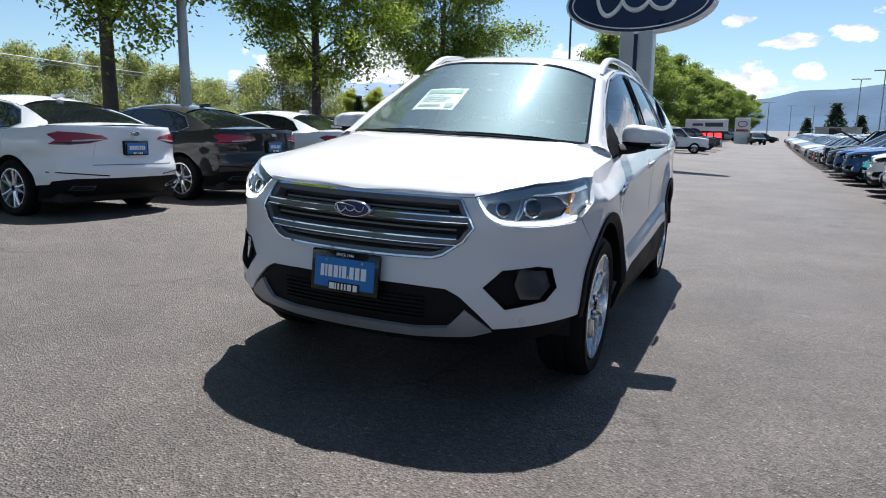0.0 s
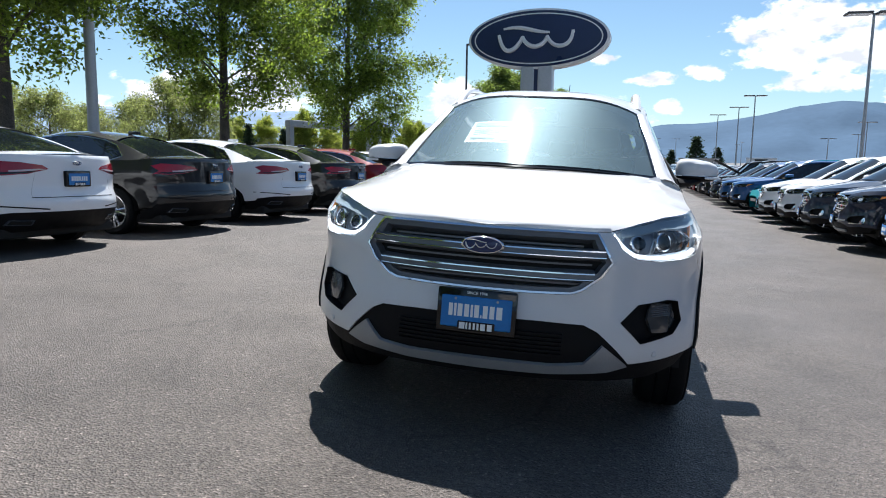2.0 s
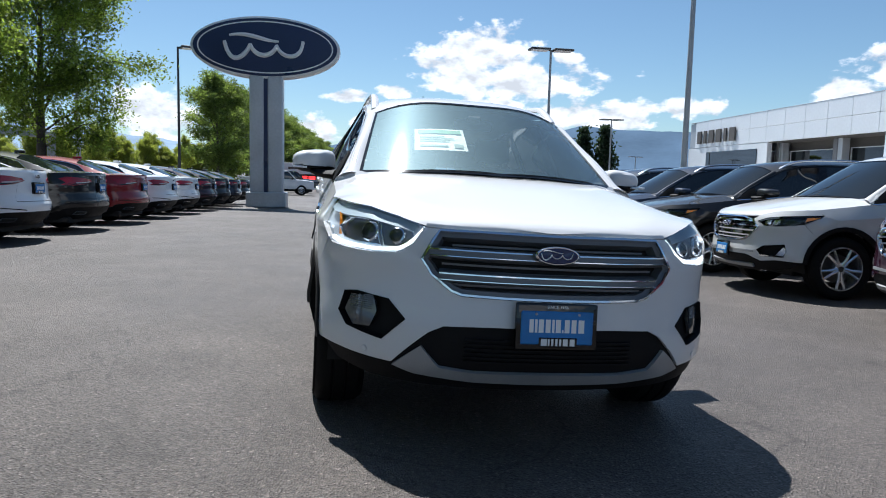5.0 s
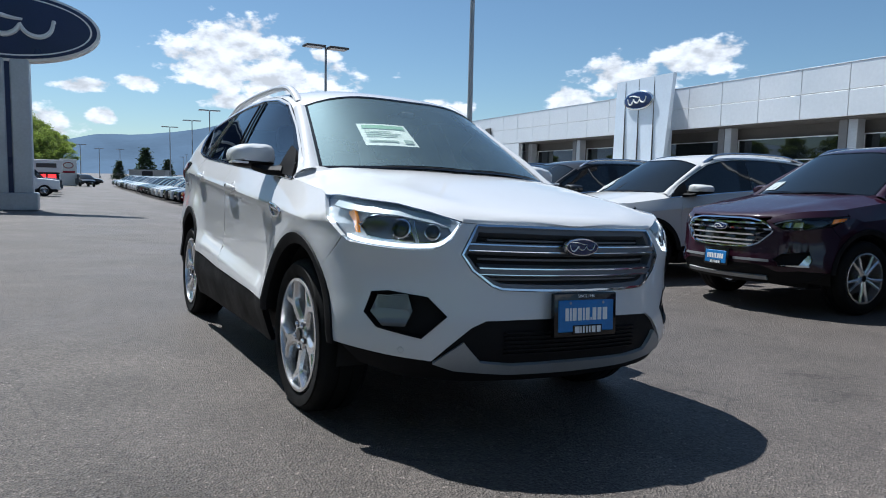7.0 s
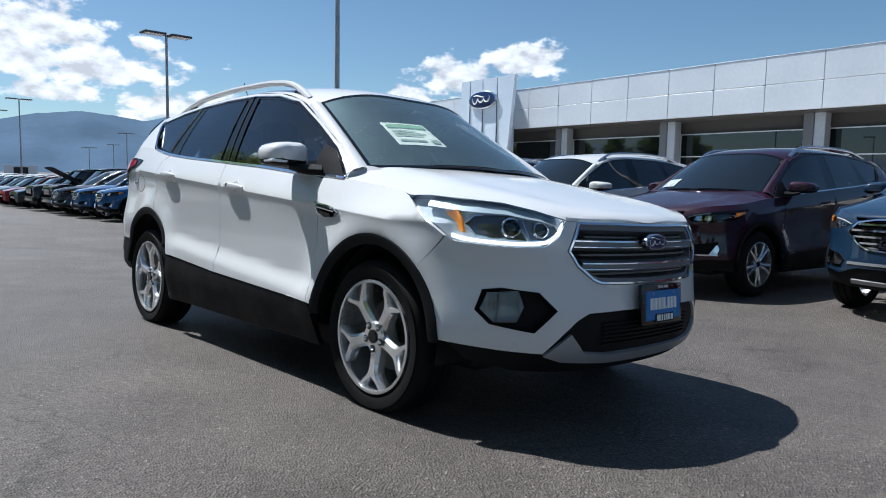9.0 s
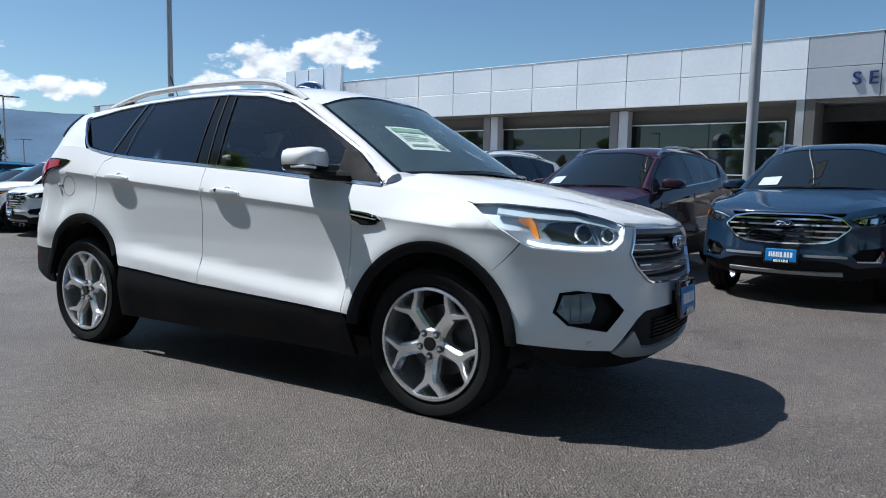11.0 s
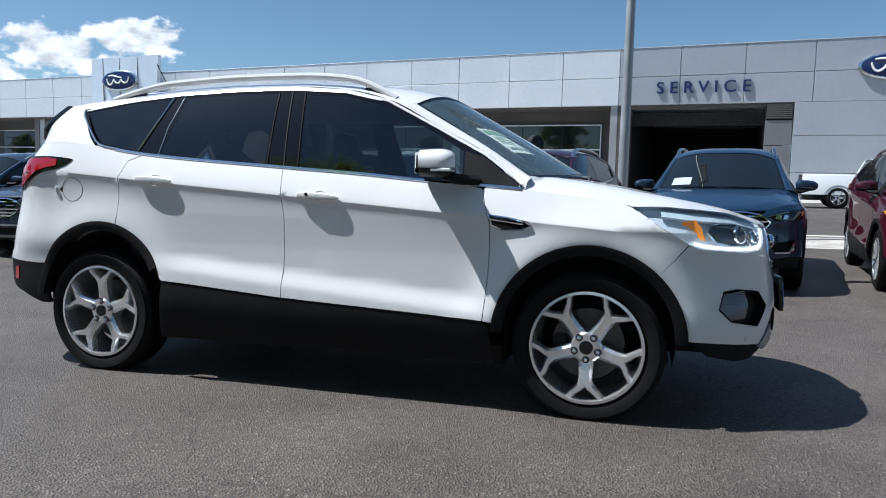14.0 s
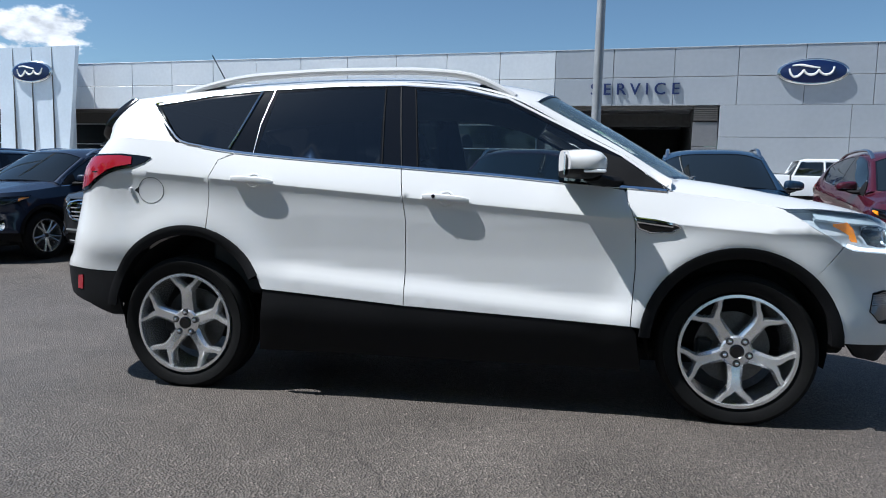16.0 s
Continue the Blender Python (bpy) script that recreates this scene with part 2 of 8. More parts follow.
def glass_material(name, tint, rough=0.0, dust=0.0, ior=1.75):
    m = bpy.data.materials.new(name)
    m.use_nodes = True
    t = m.node_tree
    t.nodes.clear()
    out = t.nodes.new("ShaderNodeOutputMaterial")
    tr = t.nodes.new("ShaderNodeBsdfTransparent")
    tr.inputs["Color"].default_value = (*tint, 1)
    gl = t.nodes.new("ShaderNodeBsdfGlossy")
    gl.inputs["Roughness"].default_value = rough
    gl.inputs["Color"].default_value = (0.95, 0.97, 1.0, 1)
    fr = t.nodes.new("ShaderNodeFresnel")
    fr.inputs["IOR"].default_value = ior
    mx = t.nodes.new("ShaderNodeMixShader")
    t.links.new(fr.outputs[0], mx.inputs[0])
    t.links.new(tr.outputs[0], mx.inputs[1])
    t.links.new(gl.outputs[0], mx.inputs[2])
    if dust:
        # dust whose teal also paints in the sky's reflection on the pane
        df = t.nodes.new("ShaderNodeBsdfDiffuse")
        df.inputs["Color"].default_value = (0.52, 0.73, 0.76, 1)
        co = t.nodes.new("ShaderNodeTexCoord")
        nz = t.nodes.new("ShaderNodeTexNoise")
        nz.inputs["Scale"].default_value, nz.inputs["Detail"].default_value = 5.0, 6
        t.links.new(co.outputs["Object"], nz.inputs["Vector"])
        rg = t.nodes.new("ShaderNodeMapRange")
        rg.inputs["From Min"].default_value, rg.inputs["From Max"].default_value = 0.3, 0.7
        rg.inputs["To Min"].default_value, rg.inputs["To Max"].default_value = dust * 0.7, dust * 1.3
        t.links.new(nz.outputs[0], rg.inputs["Value"])
        m2 = t.nodes.new("ShaderNodeMixShader")
        t.links.new(rg.outputs[0], m2.inputs[0])
        t.links.new(mx.outputs[0], m2.inputs[1])
        t.links.new(df.outputs[0], m2.inputs[2])
        # a faint wiped film: a tight smear of the sun and a wide veil round it, tinted with reflected sky
        mx = m2
        for rough_, part_, tone_ in ((0.55, 0.052, (0.68, 0.93, 1.0, 1)), (0.10, 0.008, (1.0, 0.97, 0.92, 1))):
            film = t.nodes.new("ShaderNodeBsdfGlossy")
            film.inputs["Roughness"].default_value = rough_
            film.inputs["Color"].default_value = tone_
            m3 = t.nodes.new("ShaderNodeMixShader")
            m3.inputs[0].default_value = part_
            t.links.new(mx.outputs[0], m3.inputs[1])
            t.links.new(film.outputs[0], m3.inputs[2])
            mx = m3
    t.links.new(mx.outputs[0], out.inputs[0])
    return m


def emitter(name, color, strength):
    m = material(name, color, 0.3)
    b = m.node_tree.nodes["Principled BSDF"]
    b.inputs["Emission Color"].default_value = (*color, 1)
    b.inputs["Emission Strength"].default_value = strength
    return m


ASPHALT = asphalt_material()
PAINT = paint_material()
GLASS = glass_material("windscreen_glass", (0.74, 0.82, 0.82), 0.0, 0.05)
GLASS_FRONT = glass_material("door_glass", (0.55, 0.62, 0.62))
GLASS_DARK = glass_material("privacy_glass", (0.085, 0.095, 0.10))
LENS = glass_material("clear_lens", (0.93, 0.96, 0.98), ior=1.5)
GLASS_FAR = material("dark_car_glass", (0.008, 0.011, 0.013), 0.02, spec=0.9)
CLAD = varied(material("black_plastic", (0.007, 0.007, 0.008), 0.6, spec=0.15), 6, 0.15, 400, 0.2, 0.12)
BLACK = material("gloss_black", (0.005, 0.005, 0.006), 0.05)
RUBBER = varied(material("tyre_rubber", (0.007, 0.007, 0.0072), 0.7, spec=0.14), 9, 0.2, 300, 0.2, 0.15)
SAIL = varied(material("satin_black_trim", (0.012, 0.012, 0.013), 0.6, spec=0.06), 6, 0.15, 300, 0.15)
CHROME = material("chrome", (0.78, 0.80, 0.83), 0.07, 1.0)
SATIN = material("satin_chrome", (0.62, 0.64, 0.67), 0.22, 1.0)
ALLOY = varied(material("alloy", (0.76, 0.765, 0.775), 0.2, 0.8), 12, 0.06, 200, 0.05, 0, 0.05)
ALLOY_DARK = material("alloy_pocket", (0.035, 0.035, 0.038), 0.45, 0.3)
DARK = material("dark_void", (0.006, 0.006, 0.006), 0.8)
CABIN = varied(material("cabin_trim", (0.02, 0.02, 0.021), 0.7), 8, 0.2, 200, 0.2, 0.1)
LEATHER = varied(material("seat_leather", (0.035, 0.034, 0.033), 0.5), 8, 0.2, 250, 0.2, 0.2)
GREY_TRIM = varied(material("cabin_grey", (0.32, 0.32, 0.30), 0.7), 8, 0.1, 200, 0.1, 0.1)
RED_LENS = material("red_lens", (0.30, 0.005, 0.016), 0.12, coat=0.6)
PALE_LENS = material("pale_pink_lens", (0.52, 0.42, 0.43), 0.15, coat=0.8)
AMBER = material("amber_lens", (0.9, 0.29, 0.015), 0.15, coat=1.0)
SILVER = material("reflector_silver", (0.75, 0.77, 0.8), 0.12, 1.0)
LAMP_WHITE = emitter("running_lamp", (1.0, 1.0, 0.98), 0.8)
CLEAR = material("clear_plastic", (0.7, 0.72, 0.74), 0.1, coat=1.0)
BADGE_BLUE = material("badge_blue", (0.006, 0.018, 0.085), 0.25, coat=0.25)
SIGN_BLUE = varied(material("sign_blue", (0.012, 0.026, 0.085), 0.35), 0.8, 0.15, 20, 0.08)
PLATE_BLUE = varied(material("plate_blue", (0.012, 0.17, 0.47), 0.35), 6, 0.1, 60, 0.06)
WHITE_INK = material("white_ink", (0.82, 0.82, 0.80), 0.4)
PAPER = varied(material("paper", (0.78, 0.80, 0.74), 0.8), 12, 0.06, 80, 0.06)
SHEET_DIM = varied(material("glass_dimmed_paper", (0.42, 0.46, 0.46), 0.3), 12, 0.06, 80, 0.06)
SHEET_GREEN = material("green_ink", (0.22, 0.40, 0.24), 0.8)
INK = material("grey_ink", (0.30, 0.36, 0.30), 0.8)
# steel darkened in colour for the shade behind the spokes
DISC = varied(material("shaded_brake_steel", (0.09, 0.088, 0.085), 0.4, 0.8), 10, 0.2, 120, 0.2)
SKID = varied(material("silver_plastic", (0.30, 0.31, 0.32), 0.42, 0.35), 6, 0.1, 300, 0.08, 0.06)
PANEL = varied(material("white_metal_panel", (0.76, 0.78, 0.80), 0.38, 0.25), 0.35, 0.04, 6, 0.03)
TOWER = varied(material("blue_white_panel", (0.72, 0.80, 0.88), 0.4, 0.1), 0.35, 0.06, 6, 0.03)
GRILLE_GREY = material("grille_grey", (0.14, 0.146, 0.158), 0.42, 0.35)
FOG_LENS = material("smoked_lens", (0.08, 0.083, 0.087), 0.12, 0.3, coat=1.0)
LAMP_BACK = material("lamp_backing", (0.20, 0.22, 0.25), 0.3, 0.3)
# bluish base tones put the sky's reflection into lamp liner and brow
LAMP_MID = material("silver_lamp_liner", (0.58, 0.64, 0.70), 0.3, 0.25)
LAMP_BROW = material("pale_lamp_brow", (0.40, 0.48, 0.54), 0.35, coat=0.6)
PANEL_GREY = varied(material("grey_metal_panel", (0.40, 0.425, 0.46), 0.42, 0.25), 0.3, 0.05, 5, 0.03)
COLUMN = varied(material("dark_grey_panel", (0.17, 0.172, 0.18), 0.5, 0.2), 0.5, 0.08, 8, 0.05)
SOFFIT = varied(material("darkened_soffit", (0.085, 0.08, 0.076), 0.7), 0.8, 0.15, 12, 0.08)
CONCRETE = varied(material("concrete", (0.42, 0.40, 0.37), 0.88), 0.8, 0.2, 40, 0.2, 0.3)
STEEL = varied(material("galvanised_steel", (0.36, 0.37, 0.38), 0.5, 0.5), 1.5, 0.15, 60, 0.12)
STEEL_DARK = varied(material("bronze_steel", (0.07, 0.068, 0.068), 0.5, 0.3), 2, 0.2, 60, 0.1)
SIGN_GREY = varied(material("sign_silver", (0.50, 0.52, 0.55), 0.4, 0.4), 0.6, 0.12, 12, 0.06)
BARK = varied(material("bark", (0.10, 0.08, 0.065), 0.95), 3, 0.35, 40, 0.4, 0.9)
NEAR_BLACK = varied(material("dark_inside", (0.03, 0.03, 0.031), 0.8), 0.5, 0.4, 6, 0.3)
NAVY = material("letter_navy", (0.014, 0.028, 0.115), 0.3)
GRAVEL = varied(material("gravel", (0.40, 0.37, 0.33), 0.95), 2, 0.25, 45, 0.5, 1.0)

# ---------------------------------------------------------------- geometry helpers
import collections

from mathutils.geometry import delaunay_2d_cdt


def tab(*pairs):
    """A smooth curve through (a, b) pairs."""
    xs, ys = np.array([p[0] for p in pairs], float), np.array([p[1] for p in pairs], float)
    h = np.diff(xs)
    d = np.diff(ys) / h
    m = np.zeros(len(xs))
    m[0], m[-1] = d[0], d[-1]
    for i in range(1, len(xs) - 1):
        if d[i - 1] * d[i] > 0:
            w1, w2 = 2 * h[i] + h[i - 1], h[i] + 2 * h[i - 1]
            m[i] = (w1 + w2) / (w1 / d[i - 1] + w2 / d[i])
    def f(x):
        x = min(max(x, xs[0]), xs[-1])
        i = min(max(int(np.searchsorted(xs, x)) - 1, 0), len(h) - 1)
        t = (x - xs[i]) / h[i]
        t2, t3 = t * t, t * t * t
        return float((2 * t3 - 3 * t2 + 1) * ys[i] + (t3 - 2 * t2 + t) * h[i] * m[i] + (3 * t2 - 2 * t3) * ys[i + 1] + (t3 - t2) * h[i] * m[i + 1])
    return f


def link_mesh(name, verts, faces, mat, parent=None, label="", smooth=True, sharp=35):
    me = bpy.data.meshes.new(name)
    me.from_pydata([tuple(v) for v in verts], [], faces)
    me.validate()
    me.update()
    me.materials.append(mat)
    if smooth:
        me.shade_smooth()
        me.set_sharp_from_angle(angle=radians(sharp))
    ob = new(name, me)
    if parent is not None:
        ob.parent = parent
    if label:
        tagged(ob, label)
    return ob


def part(name, bm, mat, parent=None, label="", smooth=True, sharp=35):
    """Links a bmesh as one mesh object under a thing or a part."""
    me = bpy.data.meshes.new(name)
    bmesh.ops.recalc_face_normals(bm, faces=bm.faces)
    bm.to_mesh(me)
    bm.free()
    me.materials.append(mat)
    if smooth:
        me.shade_smooth()
        me.set_sharp_from_angle(angle=radians(sharp))
    ob = new(name, me)
    if parent is not None:
        ob.parent = parent
    if label:
        tagged(ob, label)
    return ob


def box(bm, lo, hi, bevel=0.0, m=None, segments=1):
    """Adds a bevelled box between two corners."""
    lo, hi = Vector(lo), Vector(hi)
    b2 = bmesh.new()
    bmesh.ops.create_cube(b2, size=1)
    for v in b2.verts:
        v.co = Vector([(lo[i] + hi[i]) / 2 + v.co[i] * (hi[i] - lo[i]) for i in range(3)])
    if bevel:
        bmesh.ops.bevel(b2, geom=b2.edges[:], offset=bevel, segments=segments, affect="EDGES", profile=0.6)
    if m is not None:
        bmesh.ops.transform(b2, matrix=m, verts=b2.verts)
    join(bm, b2)
    return bm


def join(bm, b2):
    """Moves b2's geometry into bm."""
    table = {v: bm.verts.new(v.co) for v in b2.verts}
    for f in b2.faces:
        try:
            bm.faces.new([table[v] for v in f.verts])
        except ValueError:
            pass
    b2.free()


def tube(bm, path, radius, sides=8, cap=True, flat=None):
    """Adds a tube along a path; radius is a number or one per point; flat squeezes it (a, b)."""
    pts = [Vector(p) for p in path]
    n = len(pts)
    rad = radius if isinstance(radius, (list, tuple)) else [radius] * n
    fa, fb = flat or (1, 1)
    side = None
    rings = []
    for i, p in enumerate(pts):
        d = (pts[min(i + 1, n - 1)] - pts[max(i - 1, 0)]).normalized()
        if side is None:
            side = d.orthogonal().normalized() if abs(d.z) > 0.9 else d.cross(Vector((0, 0, 1))).normalized()
        side = (side - d * side.dot(d)).normalized()
        up = side.cross(d)
        rings.append([bm.verts.new(p + side * math.cos(2 * math.pi * k / sides) * rad[i] * fa + up * math.sin(2 * math.pi * k / sides) * rad[i] * fb) for k in range(sides)])
    for a, b in zip(rings, rings[1:]):
        for k in range(sides):
            bm.faces.new((a[k], a[(k + 1) % sides], b[(k + 1) % sides], b[k]))
    if cap:
        bm.faces.new(rings[0])
        bm.faces.new(list(reversed(rings[-1])))
    return bm


def lathe(bm, profile, steps=32, axis="x", m=None, close=False):
    """Turns (radius, along) pairs about an axis."""
    rings = []
    for k in range(steps):
        a = 2 * math.pi * k / steps
        c, s = math.cos(a), math.sin(a)
        ring = []
        for r, h in profile:
            co = Vector((h, r * c, r * s)) if axis == "x" else Vector((r * c, r * s, h))
            ring.append(bm.verts.new(m @ co if m is not None else co))
        rings.append(ring)
    n = len(profile)
    for k in range(steps):
        a, b = rings[k], rings[(k + 1) % steps]
        for i in range(n if close else n - 1):
            j = (i + 1) % n
            bm.faces.new((a[i], a[j], b[j], b[i]))
    return bm


def inside(poly, x, y):
    hit = False
    n = len(poly)
    for i in range(n):
        x1, y1 = poly[i]
        x2, y2 = poly[(i + 1) % n]
        if (y1 > y) != (y2 > y) and x < (x2 - x1) * (y - y1) / (y2 - y1) + x1:
            hit = not hit
    return hit


def dense(poly, step):
    out = []
    n = len(poly)
    for i in range(n):
        a, b = Vector(poly[i]), Vector(poly[(i + 1) % n])
        k = max(1, int(math.ceil((b - a).length / step)))
        out += [tuple(a.lerp(b, j / k)) for j in range(k)]
    return out


def fill(poly, step, holes=(), lines=()):
    """Triangulates a polygon (with holes) with inner points on a grid: points and faces."""
    rings = [dense(poly, step)] + [dense(h, step) for h in holes]
    pts, edges = [], []
    for r in rings:
        s = len(pts)
        pts += r
        edges += [(s + i, s + (i + 1) % len(r)) for i in range(len(r))]
    border = np.array(pts)
    for ln in lines:
        prev = None
        for a, b in zip(ln, ln[1:]):
            a, b = Vector(a), Vector(b)
            n = max(1, int((b - a).length / step))
            for k in range(n):
                p = a.lerp(b, k / n)
                if inside(poly, p.x, p.y) and not any(inside(h, p.x, p.y) for h in holes) and np.min(np.hypot(border[:, 0] - p.x, border[:, 1] - p.y)) > 0.3 * step:
                    pts.append((p.x, p.y))
                    if prev is not None:
                        edges.append((prev, len(pts) - 1))
                    prev = len(pts) - 1
                else:
                    prev = None
    keep = np.array(pts)
    x0, x1 = min(p[0] for p in poly), max(p[0] for p in poly)
    y0, y1 = min(p[1] for p in poly), max(p[1] for p in poly)
    nx, ny = int((x1 - x0) / step), int((y1 - y0) / step)
    for i in range(nx + 1):
        for j in range(ny + 1):
            p = (x0 + (i + 0.5) * step, y0 + (j + 0.5) * step)
            if inside(poly, *p) and not any(inside(h, *p) for h in holes) and np.min(np.hypot(keep[:, 0] - p[0], keep[:, 1] - p[1])) > 0.45 * step:
                pts.append(p)
    v, _, f, *_ = delaunay_2d_cdt([Vector(p) for p in pts], edges, [], 0, 1e-6)
    good = []
    for t in f:
        c = sum((Vector(v[i]) for i in t), Vector((0, 0))) / len(t)
        if inside(poly, c.x, c.y) and not any(inside(h, c.x, c.y) for h in holes):
            good.append(tuple(t))
    return [tuple(p) for p in v], good


def surface_normals(me, pts, f, sgn, flip):
    """Shades the outer face of a panel by the true normals of its surface."""
    if len(me.vertices) < len(pts):
        return
    eps = 0.003
    nrm = []
    for u, w in pts:
        a = Vector(f(u + eps, w, 0)) - Vector(f(u - eps, w, 0))
        b = Vector(f(u, w + eps, 0)) - Vector(f(u, w - eps, 0))
        n = a.cross(b)
        n = n.normalized() if n.length > 1e-9 else Vector((1, 0, 0))
        nrm.append(Vector((n.x * sgn, n.y, n.z)))
    out = []
    k = len(pts)
    for p in me.polygons:
        vs = list(p.vertices)
        outer = all(i < k for i in vs)
        for i in vs:
            n = nrm[i] if outer else p.normal
            if outer and n.dot(p.normal) < 0:
                n = -n
            if outer and n.dot(p.normal) < 0.5:
                n = p.normal
            out.append(tuple(n))
    me.normals_split_custom_set(out)


def skin(name, poly, f, mat, parent, step=0.05, off=0.0, thick=0.0, holes=(), label="", mirror=True, flip=False, sharp=35, lines=()):
    """A panel: the polygon (u, w) laid on the surface f(u, w, offset), with thickness, on both sides of the car as two parts when mirror."""
    pts, tris = fill(poly, step, holes, lines)
    made = []
    for sgn in ((-1, 1) if mirror else (-1,)):
        top = [f(u, w, off) for u, w in pts]
        verts = list(top)
        faces = [t for t in tris]
        if thick:
            n = len(pts)
            verts += [f(u, w, off - thick) for u, w in pts]
            count = collections.Counter(tuple(sorted(e)) for t in tris for e in zip(t, t[1:] + t[:1]))
            faces += [tuple(i + n for i in reversed(t)) for t in tris]
            for t in tris:
                for a, b in zip(t, t[1:] + t[:1]):
                    if count[tuple(sorted((a, b)))] == 1:
                        faces.append((b, a, a + n, b + n))
        verts = [(sgn * x, y, z) for x, y, z in verts]
        if (sgn < 0) != flip:
            faces = [tuple(reversed(t)) for t in faces]
        ob = link_mesh(name, verts, faces, mat, parent, label, sharp=sharp)
        if mat is PAINT:
            surface_normals(ob.data, pts, f, sgn, flip)
        made.append(ob)
    return made


def grid_mesh(name, P, mat, parent, label="", closed=False, sharp=40):
    """A quad mesh from a grid of points P[i][j]."""
    n, m = len(P), len(P[0])
    verts = [p for row in P for p in row]
    faces = [(i * m + j, i * m + (j + 1) % m, (i + 1) * m + (j + 1) % m, (i + 1) * m + j) for i in range(n - 1) for j in range(m if closed else m - 1)]
    return link_mesh(name, verts, faces, mat, parent, label, sharp=sharp)


def arc(cy, cz, r, a0, a1, n=14):
    return [(cy + r * math.cos(radians(a0 + (a1 - a0) * i / n)), cz + r * math.sin(radians(a0 + (a1 - a0) * i / n))) for i in range(n + 1)]


def ellipse_disc(bm, c, a, b, depth, steps=32, m=None, rim=0.0):
    """An oval plate lying in x, z with its face to -y: half sizes a, b."""
    prof = [(1.0, depth), (1.0, rim), (1.0 - 0.06, 0.0), (0.0, 0.0)]
    prof = [(0.0, depth)] + prof
    rings = []
    for s, h in prof:
        if s == 0:
            v = Vector((c[0], c[1] + h, c[2]))
            rings.append([bm.verts.new(m @ v if m is not None else v)])
        else:
            ring = []
            for k in range(steps):
                t = 2 * math.pi * k / steps
                v = Vector((c[0] + a * s * math.cos(t), c[1] + h, c[2] + b * s * math.sin(t)))
                ring.append(bm.verts.new(m @ v if m is not None else v))
            rings.append(ring)
    for p, q in zip(rings, rings[1:]):
        for k in range(steps):
            k2 = (k + 1) % steps
            if len(p) == 1:
                bm.faces.new((p[0], q[k], q[k2]))
            elif len(q) == 1:
                bm.faces.new((p[k], q[0], p[k2]))
            else:
                bm.faces.new((p[k], q[k], q[k2], p[k2]))
    return bm


def bars(bm, m, width, height, rows, depth=0.002):
    """Plain bars in x, z of pose m: rows of (x0, x1, z0, z1) in fractions of the size."""
    for x0, x1, z0, z1 in rows:
        box(bm, ((x0 - 0.5) * width, -depth, (z0 - 0.5) * height), ((x1 - 0.5) * width, 0, (z1 - 0.5) * height), 0, m)
    return bm


def text_mesh(name, body, size, mat, parent, m, depth=0.01, label=""):
    """Lettering in the built-in font, centred on pose m, standing in x, z with its face to -y."""
    cu = bpy.data.curves.new(name, "FONT")
    cu.body, cu.size, cu.extrude, cu.align_x, cu.align_y = body, size, depth, "CENTER", "CENTER"
    tmp = new(name, cu)
    me = bpy.data.meshes.new_from_object(tmp.evaluated_get(bpy.context.evaluated_depsgraph_get()))
    bpy.data.objects.remove(tmp)
    me.transform(m @ pose(0, 0, 0, 90, 0, 0))
    me.materials.clear()
    me.materials.append(mat)
    ob = new(name, me)
    if parent is not None:
        ob.parent = parent
    if label:
        tagged(ob, label)
    return ob

def letters_of(word, size, mat, parent, m):
    """A word of separate raised letters with a letter-wide space between, centred on pose m."""
    def wide(body):
        cu = bpy.data.curves.new("letter", "FONT")
        cu.body, cu.size = body, size
        tmp = new("letter", cu)
        me = bpy.data.meshes.new_from_object(tmp.evaluated_get(bpy.context.evaluated_depsgraph_get()))
        bpy.data.objects.remove(tmp)
        xs = [v.co.x for v in me.vertices]
        return min(xs), max(xs)
    body = " ".join(word)
    lo, hi = wide(body)
    mid = (lo + hi) / 2
    for k, ch in enumerate(word):
        x1 = wide(body[:2 * k + 1])[1]
        a, b = wide(ch)
        x = x1 - (b - a) / 2 - mid
        one = text_mesh("sign_letter", ch, size, mat, parent, m @ Matrix.Translation((x, -0.035, 0)), 0.02, "navy raised letter")
        text_mesh("letter_return", ch, size, mat, one, m @ Matrix.Translation((x + 0.022, -0.015, 0)), 0.03)


